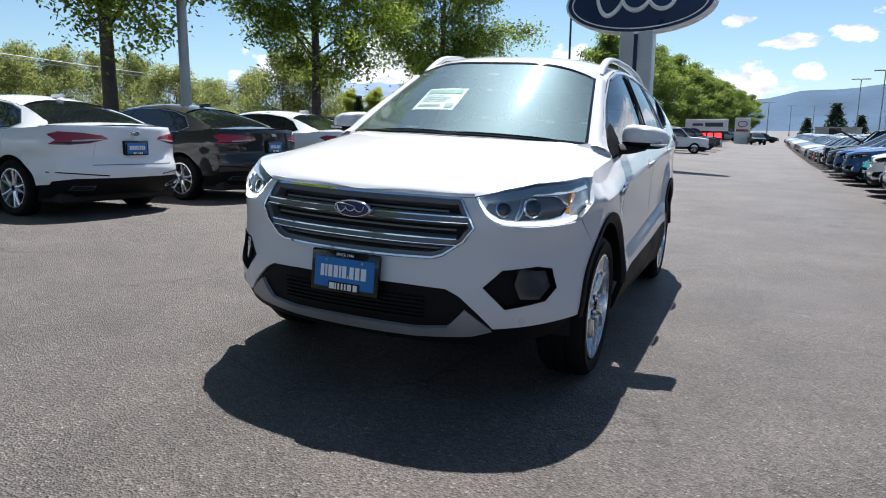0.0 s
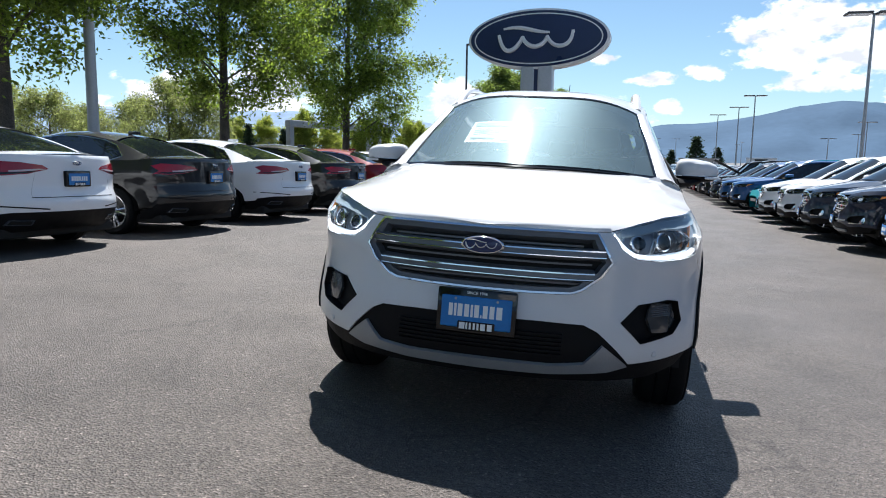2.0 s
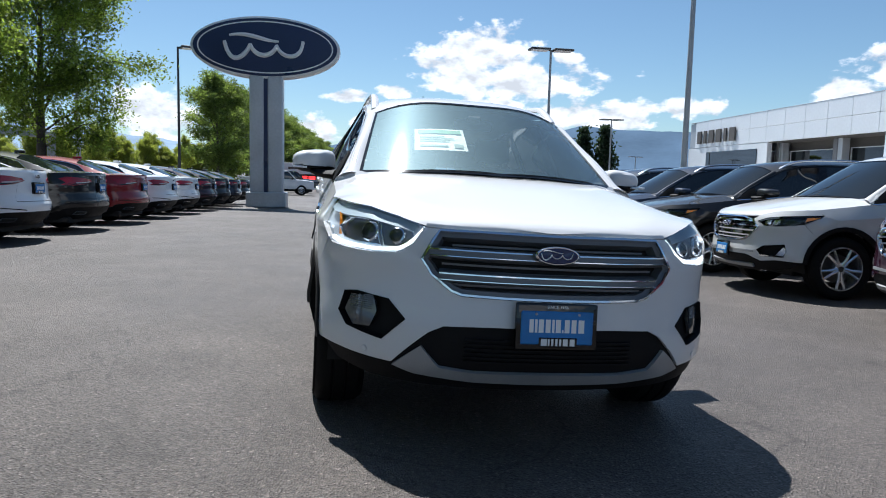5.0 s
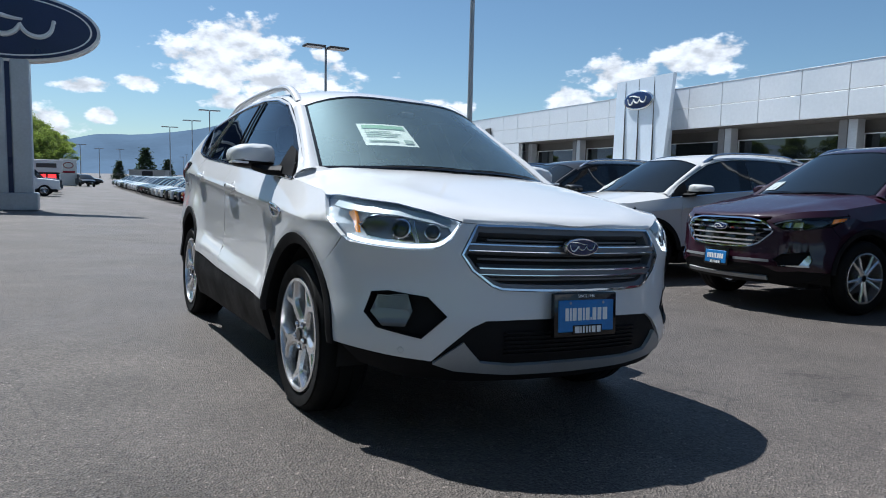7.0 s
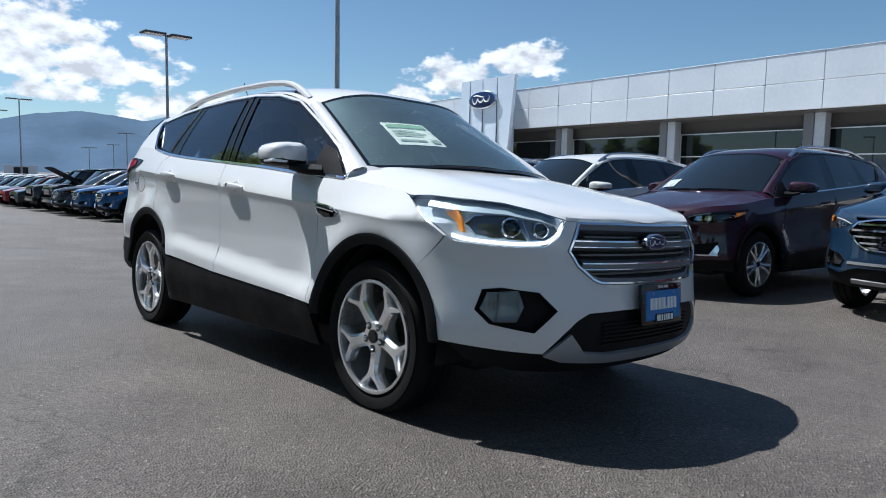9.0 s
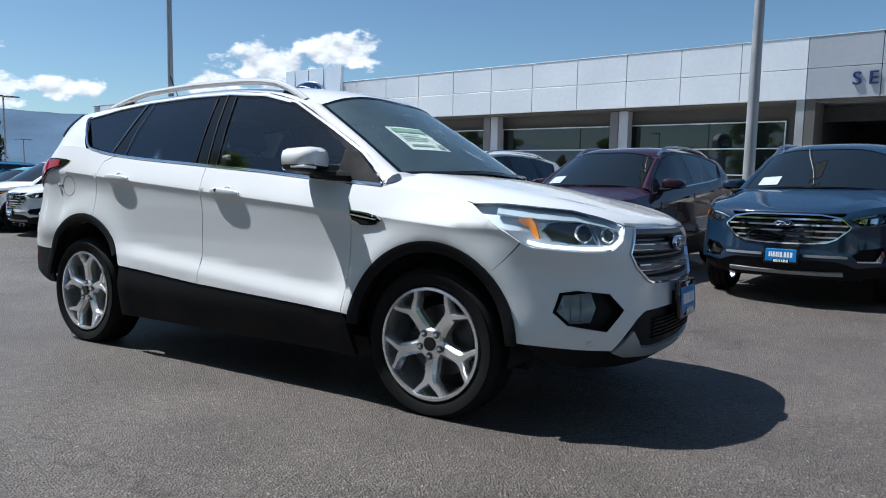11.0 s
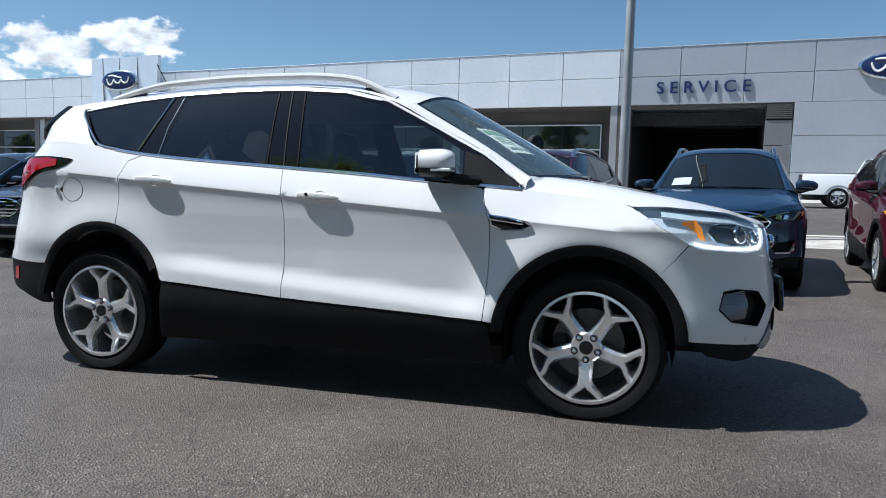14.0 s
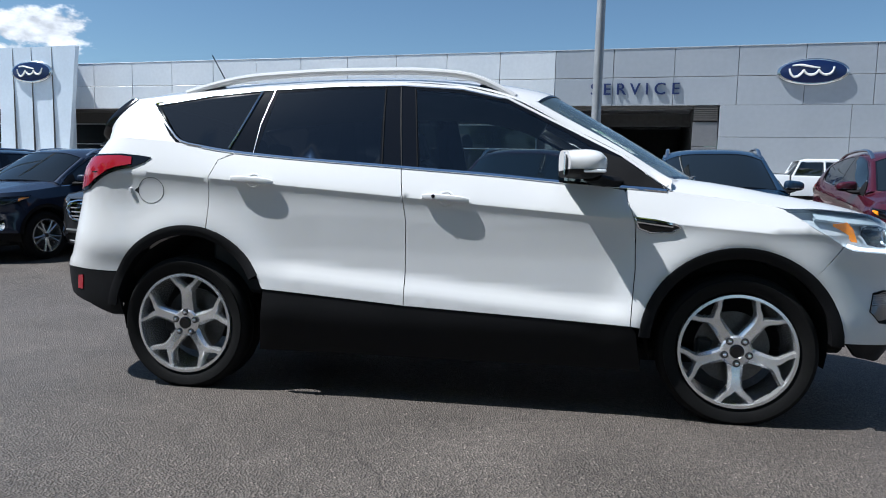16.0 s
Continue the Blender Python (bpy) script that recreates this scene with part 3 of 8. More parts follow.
# ---------------------------------------------------------------- car bodies
class Shape:
    """Surfaces of a car body: x across, y from the nose (negative) to the tail, z up; the front axle is at y = 0.
    wall(s, z, off): the upright skin from the middle of the nose (s smallest) round the corner, along the side (s = y), round to the middle of the tail."""
    nose_b, nose_p, nose_q, nose_len = -0.1, 2.5, 2.83, 1.30
    flare = None
    tail_b, tail_p, tail_q, tail_len = 2.95, 2.6, 4.0, 1.25

    def __init__(self, nose, tail, width, side, belt, side_top, roof_edge, scale=(1, 1, 1), arch=0.42, axles=(0.0, 2.69), hub=0.345):
        self.nose, self.tail, self.width, self.side = nose, tail, width, side
        self.belt, self.side_top, self.roof_edge = belt, side_top, roof_edge
        self.scale, self.arch, self.axles, self.hub = scale, arch, axles, hub

    def half(self, y, z):
        return self.width(y) + self.side(y, z)

    def wall0(self, s, z):
        if s < self.nose_b:
            th = math.pi / 2 * (1 - (self.nose_b - s) / self.nose_len)
            th = min(max(th, 0.0), math.pi / 2)
            L = self.nose_b - self.nose(z)
            y = self.nose_b - L * math.cos(th) ** (2 / self.nose_q)
            x = self.half(self.nose_b, z) * math.sin(th) ** (2 / self.nose_p)
            if self.flare:
                x += self.flare(y, z) * min(max((y + 0.72) / 0.45, 0), 1) - self.flare(self.nose_b, z) * min(max((y + 0.72) / 0.45, 0), 1)
            return (x, y, z)
        if s > self.tail_b:
            th = math.pi / 2 * (1 - (s - self.tail_b) / self.tail_len)
            th = min(max(th, 0.0), math.pi / 2)
            L = self.tail(z) - self.tail_b
            return (self.half(self.tail_b, z) * math.sin(th) ** (2 / self.tail_p), self.tail_b + L * math.cos(th) ** (2 / self.tail_q), z)
        return (self.half(s, z), s, z)

    def lift(self, f, u, w, off, eps=0.004):
        p = Vector(f(u, w))
        if not off:
            return p
        a, b = Vector(f(u + eps, w)) - Vector(f(u - eps, w)), Vector(f(u, w + eps)) - Vector(f(u, w - eps))
        n = a.cross(b)
        if n.length < 1e-12:
            return p
        n.normalize()
        return p + n * off

    def scaled(self, p):
        return (p[0] * self.scale[0], p[1] * self.scale[1], p[2] * self.scale[2])

    def wall(self, s, z, off=0.0):
        p = self.lift(self.wall0, s, z, off)
        if p.x < 0:
            p.x = 0.0
        return self.scaled(p)

    def house0(self, y, z):
        """The glasshouse side: half width at (y, z), leaning in from the belt to the roof edge."""
        b, t = self.belt(y), self.side_top(y)
        k = (z - b) / max(t - b, 0.05)
        xb, xt = self.half(y, b), self.roof_edge(y)
        if y > self.tail_b:
            c = min((y - self.tail_b) / (self.tail(b) - self.tail_b), 0.999) ** (self.tail_q / 2)
            xb = self.half(self.tail_b, b) * math.sin(math.acos(c)) ** (2 / self.tail_p)
        return (xb + (xt - xb) * k + 0.012 * math.sin(math.pi * min(max(k, 0), 1)), y, z)

    def house(self, y, z, off=0.0):
        return self.scaled(self.lift(self.house0, y, z, off))

    def s_nose(self, x, z):
        """s of the point of the nose that is x from the middle."""
        k = min(x / self.half(self.nose_b, z), 1.0)
        th = math.asin(k ** (self.nose_p / 2))
        return self.nose_b - (1 - th / (math.pi / 2)) * self.nose_len

    def s_side(self, y, z):
        """s of the point of the nose corner that is at y."""
        L = self.nose_b - self.nose(z)
        k = min(max((self.nose_b - y) / L, 0.0), 1.0)
        th = math.acos(k ** (self.nose_q / 2))
        return self.nose_b - (1 - th / (math.pi / 2)) * self.nose_len if y < self.nose_b else y

    def s_back(self, y, z):
        """s of the point of the side or tail corner that is at y."""
        if y <= self.tail_b:
            return y
        k = min((y - self.tail_b) / (self.tail(z) - self.tail_b), 1.0)
        th = math.acos(k ** (self.tail_q / 2))
        return self.tail_b + (1 - th / (math.pi / 2)) * self.tail_len

    def s_tail(self, x, z):
        k = min(x / self.half(self.tail_b, z), 1.0)
        th = math.asin(k ** (self.tail_p / 2))
        return self.tail_b + (1 - th / (math.pi / 2)) * self.tail_len

    def strip(self, name, f, line, mat, parent, prof, label="", mirror=True, closed=True):
        """Sweeps a section along a line of (u, w) on the surface f: prof is (across, off) pairs, across in w."""
        made = []
        for sgn in ((-1, 1) if mirror else (-1,)):
            P = []
            for u, w in line:
                P.append([(sgn * q[0], q[1], q[2]) for q in (f(u, w + a, o) for a, o in prof)])
            if sgn > 0:
                P = [list(reversed(r)) for r in P]
            n = len(prof)
            ob = grid_mesh(name, P, mat, parent, label, closed=closed)
            made.append(ob)
        return made


def ring_line(poly, step=0.03):
    d = dense(poly, step)
    return d + [d[0]]


def ring_on(sh, name, f, poly, mat, parent, w, off0, off1, label="", mirror=True, step=0.03):
    """A raised frame along a closed outline on a surface, w wide inside the outline."""
    d = dense(poly, step)
    n = len(d)
    made = []
    for sgn in ((-1, 1) if mirror else (-1,)):
        P = []
        for i in range(n + 1):
            a, b, c = Vector(d[(i - 1) % n]), Vector(d[i % n]), Vector(d[(i + 1) % n])
            t = (c - a).normalized()
            nn = Vector((-t.y, t.x))
            inn = b + nn * w
            row = [f(b.x, b.y, off0), f(b.x + nn.x * 0.2 * w, b.y + nn.y * 0.2 * w, off1), f(b.x + nn.x * 0.8 * w, b.y + nn.y * 0.8 * w, off1), f(inn.x, inn.y, off0)]
            P.append([(sgn * q[0], q[1], q[2]) for q in row])
        if sgn > 0:
            P = [list(reversed(r)) for r in P]
        made.append(grid_mesh(name, P, mat, parent, label))
    return made


def closed_ring(sh, name, f, poly, mat, parent, w, off0, off1, label="", step=0.03):
    """A raised frame along an outline that crosses the middle of the car: poly is the half from the top middle to the bottom middle."""
    d = []
    for a, b in zip(poly, poly[1:]):
        a, b = Vector(a), Vector(b)
        k = max(1, int((b - a).length / step))
        d += [a.lerp(b, j / k) for j in range(k)]
    d.append(Vector(poly[-1]))
    P = []
    for i, b in enumerate(d):
        t = (d[min(i + 1, len(d) - 1)] - d[max(i - 1, 0)]).normalized()
        nn = Vector((t.y, -t.x))
        def at(k, o):
            q = b + nn * (w * k)
            return f(q.x, q.y, o)
        P.append([at(0, off0), at(0.2, off1), at(0.8, off1), at(1, off0)])
    right = [[(x, y, z) for x, y, z in r] for r in P]
    left = [[(-x, y, z) for x, y, z in r] for r in reversed(P)]
    return grid_mesh(name, left + right, mat, parent, label)


def wheel(parent, x, y, r, rim_r, sgn, width=0.22, spokes="y", hi=True, turn=18):
    """A wheel at (x, y): tyre and rim as parts of the wheel."""
    hub_m = Matrix.Translation((x, y, r)) @ (Matrix.Identity(4) if sgn < 0 else pose(0, 0, 0, 0, 0, 180))
    w = width
    n = 56 if hi else 28
    bm = bmesh.new()
    prof = [(rim_r - 0.004, w), (rim_r + 0.006, 0.012), (rim_r + 0.022, 0.0), (rim_r + 0.06, -0.003), (r - 0.028, 0.006), (r - 0.012, 0.014), (r - 0.003, 0.03),
            (r, 0.05), (r, 0.075), (r - 0.008, 0.078), (r - 0.008, 0.085), (r, 0.088), (r, w - 0.088), (r - 0.008, w - 0.085), (r - 0.008, w - 0.078), (r, w - 0.075), (r - 0.003, w - 0.03), (r - 0.03, w)]
    lathe(bm, prof, n, "x", hub_m, close=True)
    tyre = part("tyre", bm, RUBBER, parent)
    bm = bmesh.new()
    lathe(bm, [(rim_r, 0.012), (rim_r - 0.002, 0.003), (rim_r - 0.015, 0.002), (rim_r - 0.018, 0.02), (rim_r - 0.02, 0.05), (rim_r - 0.022, 0.12), (rim_r - 0.03, w - 0.02), (rim_r, w - 0.015)], n, "x", hub_m, close=True)
    part("rim", bm, ALLOY, tyre, "silver alloy rim")
    bm = bmesh.new()
    lathe(bm, [(0.02, 0.125), (0.165, 0.125), (0.165, 0.14), (0.02, 0.14)], 36, "x", hub_m, close=True)
    part("brake_disc", bm, DISC, tyre, "bare steel brake disc")
    if hi:
        bm = bmesh.new()
        for a, b, c in ((-0.06, 0.02, 0.06), (-0.05, -0.1, 0.03)):
            box(bm, (0.085, 0.085 + c * 0.2, a), (0.13, 0.16, a + 0.09), 0.012, hub_m)
        part("brake_caliper", bm, CABIN, tyre)
    for k in range(5):
        a = radians(90 + turn + 72 * k)
        bm = bmesh.new()
        def q(rad, ang, xx):
            return hub_m @ Vector((xx, rad * math.cos(a + ang), rad * math.sin(a + ang)))
        if spokes == "y":
            # each spoke forks in two, with a bevelled face
            for s in (-1, 1):
                line = [(0.045, 0.0, 0.028), (0.12, 0.0, 0.018), (0.163, s * 0.035, 0.014), (0.187, s * 0.125, 0.012), (0.212, s * 0.235, 0.0105), (rim_r - 0.006, s * 0.315, 0.010)]
                half = [0.036, 0.030, 0.027, 0.018, 0.0145, 0.016]
                rows = []
                for i, (rad, ang, xx) in enumerate(line):
                    p0 = Vector((rad * math.cos(a + ang), rad * math.sin(a + ang)))
                    j0, j1 = line[max(i - 1, 0)], line[min(i + 1, len(line) - 1)]
                    d = Vector((j1[0] * math.cos(a + j1[1]) - j0[0] * math.cos(a + j0[1]), j1[0] * math.sin(a + j1[1]) - j0[0] * math.sin(a + j0[1]))).normalized()
                    nn = Vector((-d.y, d.x))
                    h = half[i]
                    rows.append([hub_m @ Vector((xx + o, *(p0 + nn * h * k2))) for k2, o in ((-1, 0.05), (-1, 0.014), (-0.55, 0.0), (0.55, 0.0), (1, 0.014), (1, 0.05))])
                verts = [[bm.verts.new(v) for v in r_] for r_ in rows]
                for r0, r1 in zip(verts, verts[1:]):
                    for j in range(6):
                        bm.faces.new((r0[j], r0[(j + 1) % 6], r1[(j + 1) % 6], r1[j]))
                bm.faces.new(verts[0])
                bm.faces.new(list(reversed(verts[-1])))
        else:
            for s in (-1, 1):
                pts = [q(0.04, s * 0.25, 0.03), q(0.12, s * 0.16, 0.018), q(rim_r - 0.01, s * 0.20, 0.012)]
                tube(bm, pts, [0.022, 0.017, 0.016], 6, flat=(1, 1))
        part("spoke", bm, ALLOY, tyre)
    bm = bmesh.new()
    lathe(bm, [(0.001, 0.018), (0.062, 0.018), (0.07, 0.026), (0.072, 0.10), (0.001, 0.10)], 28, "x", hub_m)
    part("hub", bm, ALLOY, tyre)
    bm = bmesh.new()
    lathe(bm, [(0.0005, 0.009), (0.026, 0.009), (0.031, 0.013), (0.031, 0.03)], 24, "x", hub_m)
    part("hub_cap", bm, BLACK, tyre, "dark centre cap")
    if hi:
        for k in range(5):
            a = radians(90 + turn + 72 * k)
            bm = bmesh.new()
            nm = hub_m @ Matrix.Translation((0, 0.055 * math.cos(a), 0.055 * math.sin(a)))
            lathe(bm, [(0.0005, 0.004), (0.008, 0.006), (0.0105, 0.012), (0.0115, 0.03)], 10, "x", nm)
            part("lug_nut", bm, CHROME, tyre)
            bm = bmesh.new()
            lathe(bm, [(0.0115, 0.0165), (0.017, 0.0165), (0.017, 0.03)], 12, "x", nm)
            part("lug_pocket", bm, ALLOY_DARK, tyre)
    return tyre


def suv_shape(scale=(1, 1, 1)):
    belt = tab((-0.2, 1.0), (0.0, 1.018), (0.3, 1.055), (0.776, 1.09), (1.1, 1.12), (1.57, 1.155), (2.46, 1.228), (2.76, 1.275), (3.0, 1.30), (3.4, 1.31))
    top = tab((0.26, 1.065), (0.3, 1.085), (0.517, 1.235), (0.785, 1.375), (1.068, 1.522), (1.3, 1.578), (1.6, 1.603), (1.96, 1.606), (2.35, 1.592), (2.7, 1.566), (3.1, 1.53), (3.4, 1.49))
    edge = tab((0.26, 0.80), (0.5, 0.735), (0.8, 0.672), (1.07, 0.632), (1.6, 0.622), (2.3, 0.622), (3.0, 0.636), (3.4, 0.61))
    width = tab((-0.3, 0.892), (-0.1, 0.897), (0.4, 0.905), (1.5, 0.908), (2.3, 0.906), (2.95, 0.893))
    low = tab((0.18, -0.07), (0.30, -0.03), (0.44, -0.002), (0.50, -0.006), (0.60, -0.016), (0.76, -0.022), (0.9, -0.023), (1.0, -0.024), (1.2, -0.024))
    def door(y):
        return min(max((y - 0.40) / 0.15, 0), 1) * min(max((2.42 - y) / 0.35, 0), 1)
    def lower(y, z, zc):
        """The skin below the crease: undercut at the ends, leaning out towards the sill on the doors."""
        a = low(z) + 0.016 * math.exp(-(zc - z) / 0.05) + 0.004
        s = zc - max(z, 0.44)
        b = -0.004 - 0.010 * (1 - math.exp(-s / 0.024)) + 0.014 * (s / 0.5) ** 2 + (low(z) - low(0.44) if z < 0.44 else 0)
        k = door(y)
        return a * (1 - k) + b * k
    def flare(y, z):
        """The swelling round each wheel arch."""
        v = 0.0
        for ya, za in ((0.0, 0.38), (2.665, 0.40)):
            r = math.hypot(y - ya, z - za)
            v += 0.027 * math.exp(-((r - 0.44) / (0.07 if r < 0.44 else 0.115)) ** 2)
        return v
    def side(y, z):
        zc = 0.938 + (min(max(y, -0.3), 3.1) - 0.644) * 0.0808
        b = belt(y)
        if z <= zc:
            v = lower(y, z, zc)
            # ledge low on the doors, rising to the tail
            zl = 0.505 + 0.082 * (min(max(y, 0.3), 2.3) - 0.506)
            fade = door(y)
            k = min(max((z - zl + 0.05) / 0.11, 0), 1)
            k = k * k * (3 - 2 * k)
            v += fade * (0.024 * (1 - k) - 0.006 * k) * (1 if z < 0.75 else max(0, 1 - (z - 0.75) / 0.15))
        else:
            k = min((z - zc) / max(b - zc, 0.05), 1.3)
            v = lower(y, zc, zc) - 0.068 * k ** 1.15
        return v + flare(y, z)
    nose = tab((0.18, -0.66), (0.25, -0.78), (0.33, -0.845), (0.40, -0.872), (0.50, -0.876), (0.60, -0.868), (0.75, -0.852), (0.84, -0.835), (0.90, -0.81), (0.96, -0.77), (1.05, -0.70))
    tail = tab((0.25, 3.40), (0.38, 3.52), (0.5, 3.60), (0.62, 3.62), (0.70, 3.57), (0.9, 3.53), (1.1, 3.475), (1.2, 3.42), (1.25, 3.375), (1.3, 3.335), (1.35, 3.30))
    sh = Shape(nose, tail, width, side, belt, top, edge, scale)
    sh.flare = flare
    return sh


def maker_badge(parent, y, z, a, b, hi=True, x=0.0, m=None):
    """The oval maker's badge: chrome rim, blue field, plain pale strokes."""
    bm = bmesh.new()
    ellipse_disc(bm, (x, y, z), a, b, 0.02, 40 if hi else 20, m, 0.004)
    rim = part("badge", bm, CHROME, parent, "oval chrome-rimmed blue badge")
    bm = bmesh.new()
    ellipse_disc(bm, (x, y - 0.003, z), a * 0.90, b * 0.84, 0.012, 40 if hi else 20, m, 0.002)
    part("badge_field", bm, BADGE_BLUE, rim, "blue enamel field")
    bm = bmesh.new()
    stroke(bm, Vector((x, y - 0.004, z)), a * 0.72, b * 0.55, m)
    part("badge_stroke", bm, WHITE_INK, rim, "pale flowing stroke")
    return rim


def stroke(bm, c, w, h, m=None, r=None):
    """A plain flowing band, as wide as a line of script."""
    r = r or h * 0.15
    pts = []
    for i in range(73):
        k = i / 72
        ph = k * 6.0 * math.pi + 2.4
        amp = h * (0.46 + 0.55 * math.exp(-(k / 0.17) ** 2) + 0.5 * math.exp(-((k - 1) / 0.11) ** 2))
        pts.append(Vector((c[0] - w + 2 * w * k + 0.10 * w * math.cos(ph), c[1], c[2] - 0.12 * h + amp * math.sin(ph) * 0.85)))
    bar = [Vector((c[0] - w * (0.95 - 1.25 * k / 10), c[1], c[2] + h * (0.78 + 0.22 * math.sin(0.6 + k * 0.42)))) for k in range(11)]
    for line, thick in ((pts, [r * (0.8 + 0.45 * abs(math.sin(3 * math.pi * i / 72 + 0.4))) for i in range(73)]), (bar, [r * (0.5 + 0.7 * math.sin(math.pi * (i + 0.5) / 11)) for i in range(11)])):
        if m is not None:
            line = [m @ p for p in line]
        tube(bm, line, thick, 6, flat=(1, 0.5) if m is None else (1, 1))


def dealer_plate(parent, m, hi=True):
    """The dealer's advertising plate: black frame, blue insert, unreadable-name bars."""
    bm = bmesh.new()
    box(bm, (-0.162, -0.012, -0.088), (0.162, 0.012, 0.088), 0.009, m, 2)
    pl = part("plate_frame", bm, BLACK, parent, "black frame round a blue advertising plate")
    bm = bmesh.new()
    box(bm, (-0.143, -0.0165, -0.068), (0.143, -0.009, 0.058), 0.004, m)
    part("plate_insert", bm, PLATE_BLUE, pl, "sky blue plate insert")
    bm = bmesh.new()
    mm = m @ Matrix.Translation((0, -0.0165, 0.002))
    widths = [0.085, 0.05, 0.10, 0.10, 0.05, 0.10, 0.03, 0.10, 0.10, 0.12]
    x = 0.08
    rows = []
    for k, w in enumerate(widths):
        hgt = (0.18, 0.32) if k == 6 else (0.18, 0.82)
        w2 = w * 0.93
        rows.append((x + w2 * 0.12, x + w2 * 0.88, *hgt))
        x += w
    bars(bm, mm, 0.27, 0.078, rows, 0.0015)
    part("plate_lettering", bm, WHITE_INK, pl, "white bars where the dealer's name stands")
    bm = bmesh.new()
    box(bm, (-0.072, -0.0195, -0.078), (0.080, -0.009, -0.041), 0.003, m)
    low = part("plate_tab", bm, BLACK, pl)
    bm = bmesh.new()
    bars(bm, m @ Matrix.Translation((0.004, -0.0195, -0.059)), 0.136, 0.026, [(0.0, 0.17, 0, 1), (0.20, 0.25, 0, 1), (0.3, 0.36, 0, 1), (0.42, 0.48, 0, 1), (0.53, 0.59, 0, 1), (0.64, 0.78, 0, 1), (0.84, 0.98, 0, 1)], 0.0015)
    part("tab_lettering", bm, WHITE_INK, low, "white bars")
    if hi:
        text_mesh("plate_text", "SINCE 1946", 0.017, WHITE_INK, pl, m @ Matrix.Translation((0, -0.0128, 0.073)), 0.0006)
        for x in (-0.085, 0.085):
            bm = bmesh.new()
            lathe(bm, [(0.0003, 0.0), (0.005, 0.0), (0.006, 0.004)], 10, "x", m @ Matrix.Translation((x, -0.019, 0.047)) @ pose(0, 0, 0, 0, 0, 90))
            part("plate_screw", bm, STEEL, pl)
    return pl


def mirror_pod(sh, parent, sgn, hi=True):
    """A door mirror: painted cap, black foot and back glass."""
    cx, cy, cz = 0.948 * sgn, 0.695, 1.165
    def pod(k0, k1, name, mat, label=""):
        P = []
        for i in range(9):
            t = i / 8
            row = []
            for j in range(16):
                a = 2 * math.pi * j / 16
                c, s = math.cos(a), math.sin(a)
                sq = lambda v, p: math.copysign(abs(v) ** p, v)
                rr = (0.62, 0.86, 0.96, 1.0, 1.0, 0.99, 0.97, 0.94, 0.93)[i]
                px = cx + sgn * (0.122 * rr * sq(c, 0.62) - 0.014 * (1 - t))
                pz = cz + (0.066 * rr * sq(s, 0.68)) * (1.0 - 0.27 * sq(c, 1) * (1 if s > 0 else 0.3)) + 0.006
                pz = min(max(pz, cz + k0), cz + k1)
                row.append((px, cy - 0.085 + 0.17 * t - 0.03 * sgn * (px - cx) / 0.122 * sgn * -1, pz))
            P.append(row)
        front = [tuple(sum((Vector(p) for p in P[0]), Vector()) / 16)] * 16
        back = [tuple(sum((Vector(p) for p in P[-1]), Vector()) / 16)] * 16
        P = [front] + P + [back]
        if sgn > 0:
            P = [list(reversed(r)) for r in P]
        P = [[sh.scaled(p) for p in r] for r in P]
        return grid_mesh(name, P, mat, parent, label, closed=True, sharp=50)
    cap = pod(-0.022, 0.075, "mirror_cap", PAINT)
    pod(-0.062, -0.024, "mirror_base", CLAD, "black lower mirror shell")
    bm = bmesh.new()
    def pt(x, y, z):
        return sh.scaled((x * sgn, y, z))
    tube(bm, [pt(0.93, 0.66, 1.115), pt(0.875, 0.62, 1.10), pt(0.80, 0.58, 1.10)], [0.035, 0.04, 0.05], 8, flat=(1.6, 0.6))
    part("mirror_foot", bm, CLAD, cap, "black mirror foot")
    if hi:
        bm = bmesh.new()
        box(bm, (cx - 0.078, cy + 0.080, cz - 0.046), (cx + 0.076, cy + 0.0875, cz + 0.052), 0.003)
        part("mirror_glass", bm, CHROME, cap, "silvered mirror glass")
        bm = bmesh.new()
        a, b = (cx + sgn * 0.03, cx + sgn * 0.114)
        box(bm, (min(a, b), cy - 0.095, cz - 0.038), (max(a, b), cy + 0.0, cz - 0.024), 0.004)
        part("indicator", bm, CLEAR, cap, "clear side indicator")
    return cap


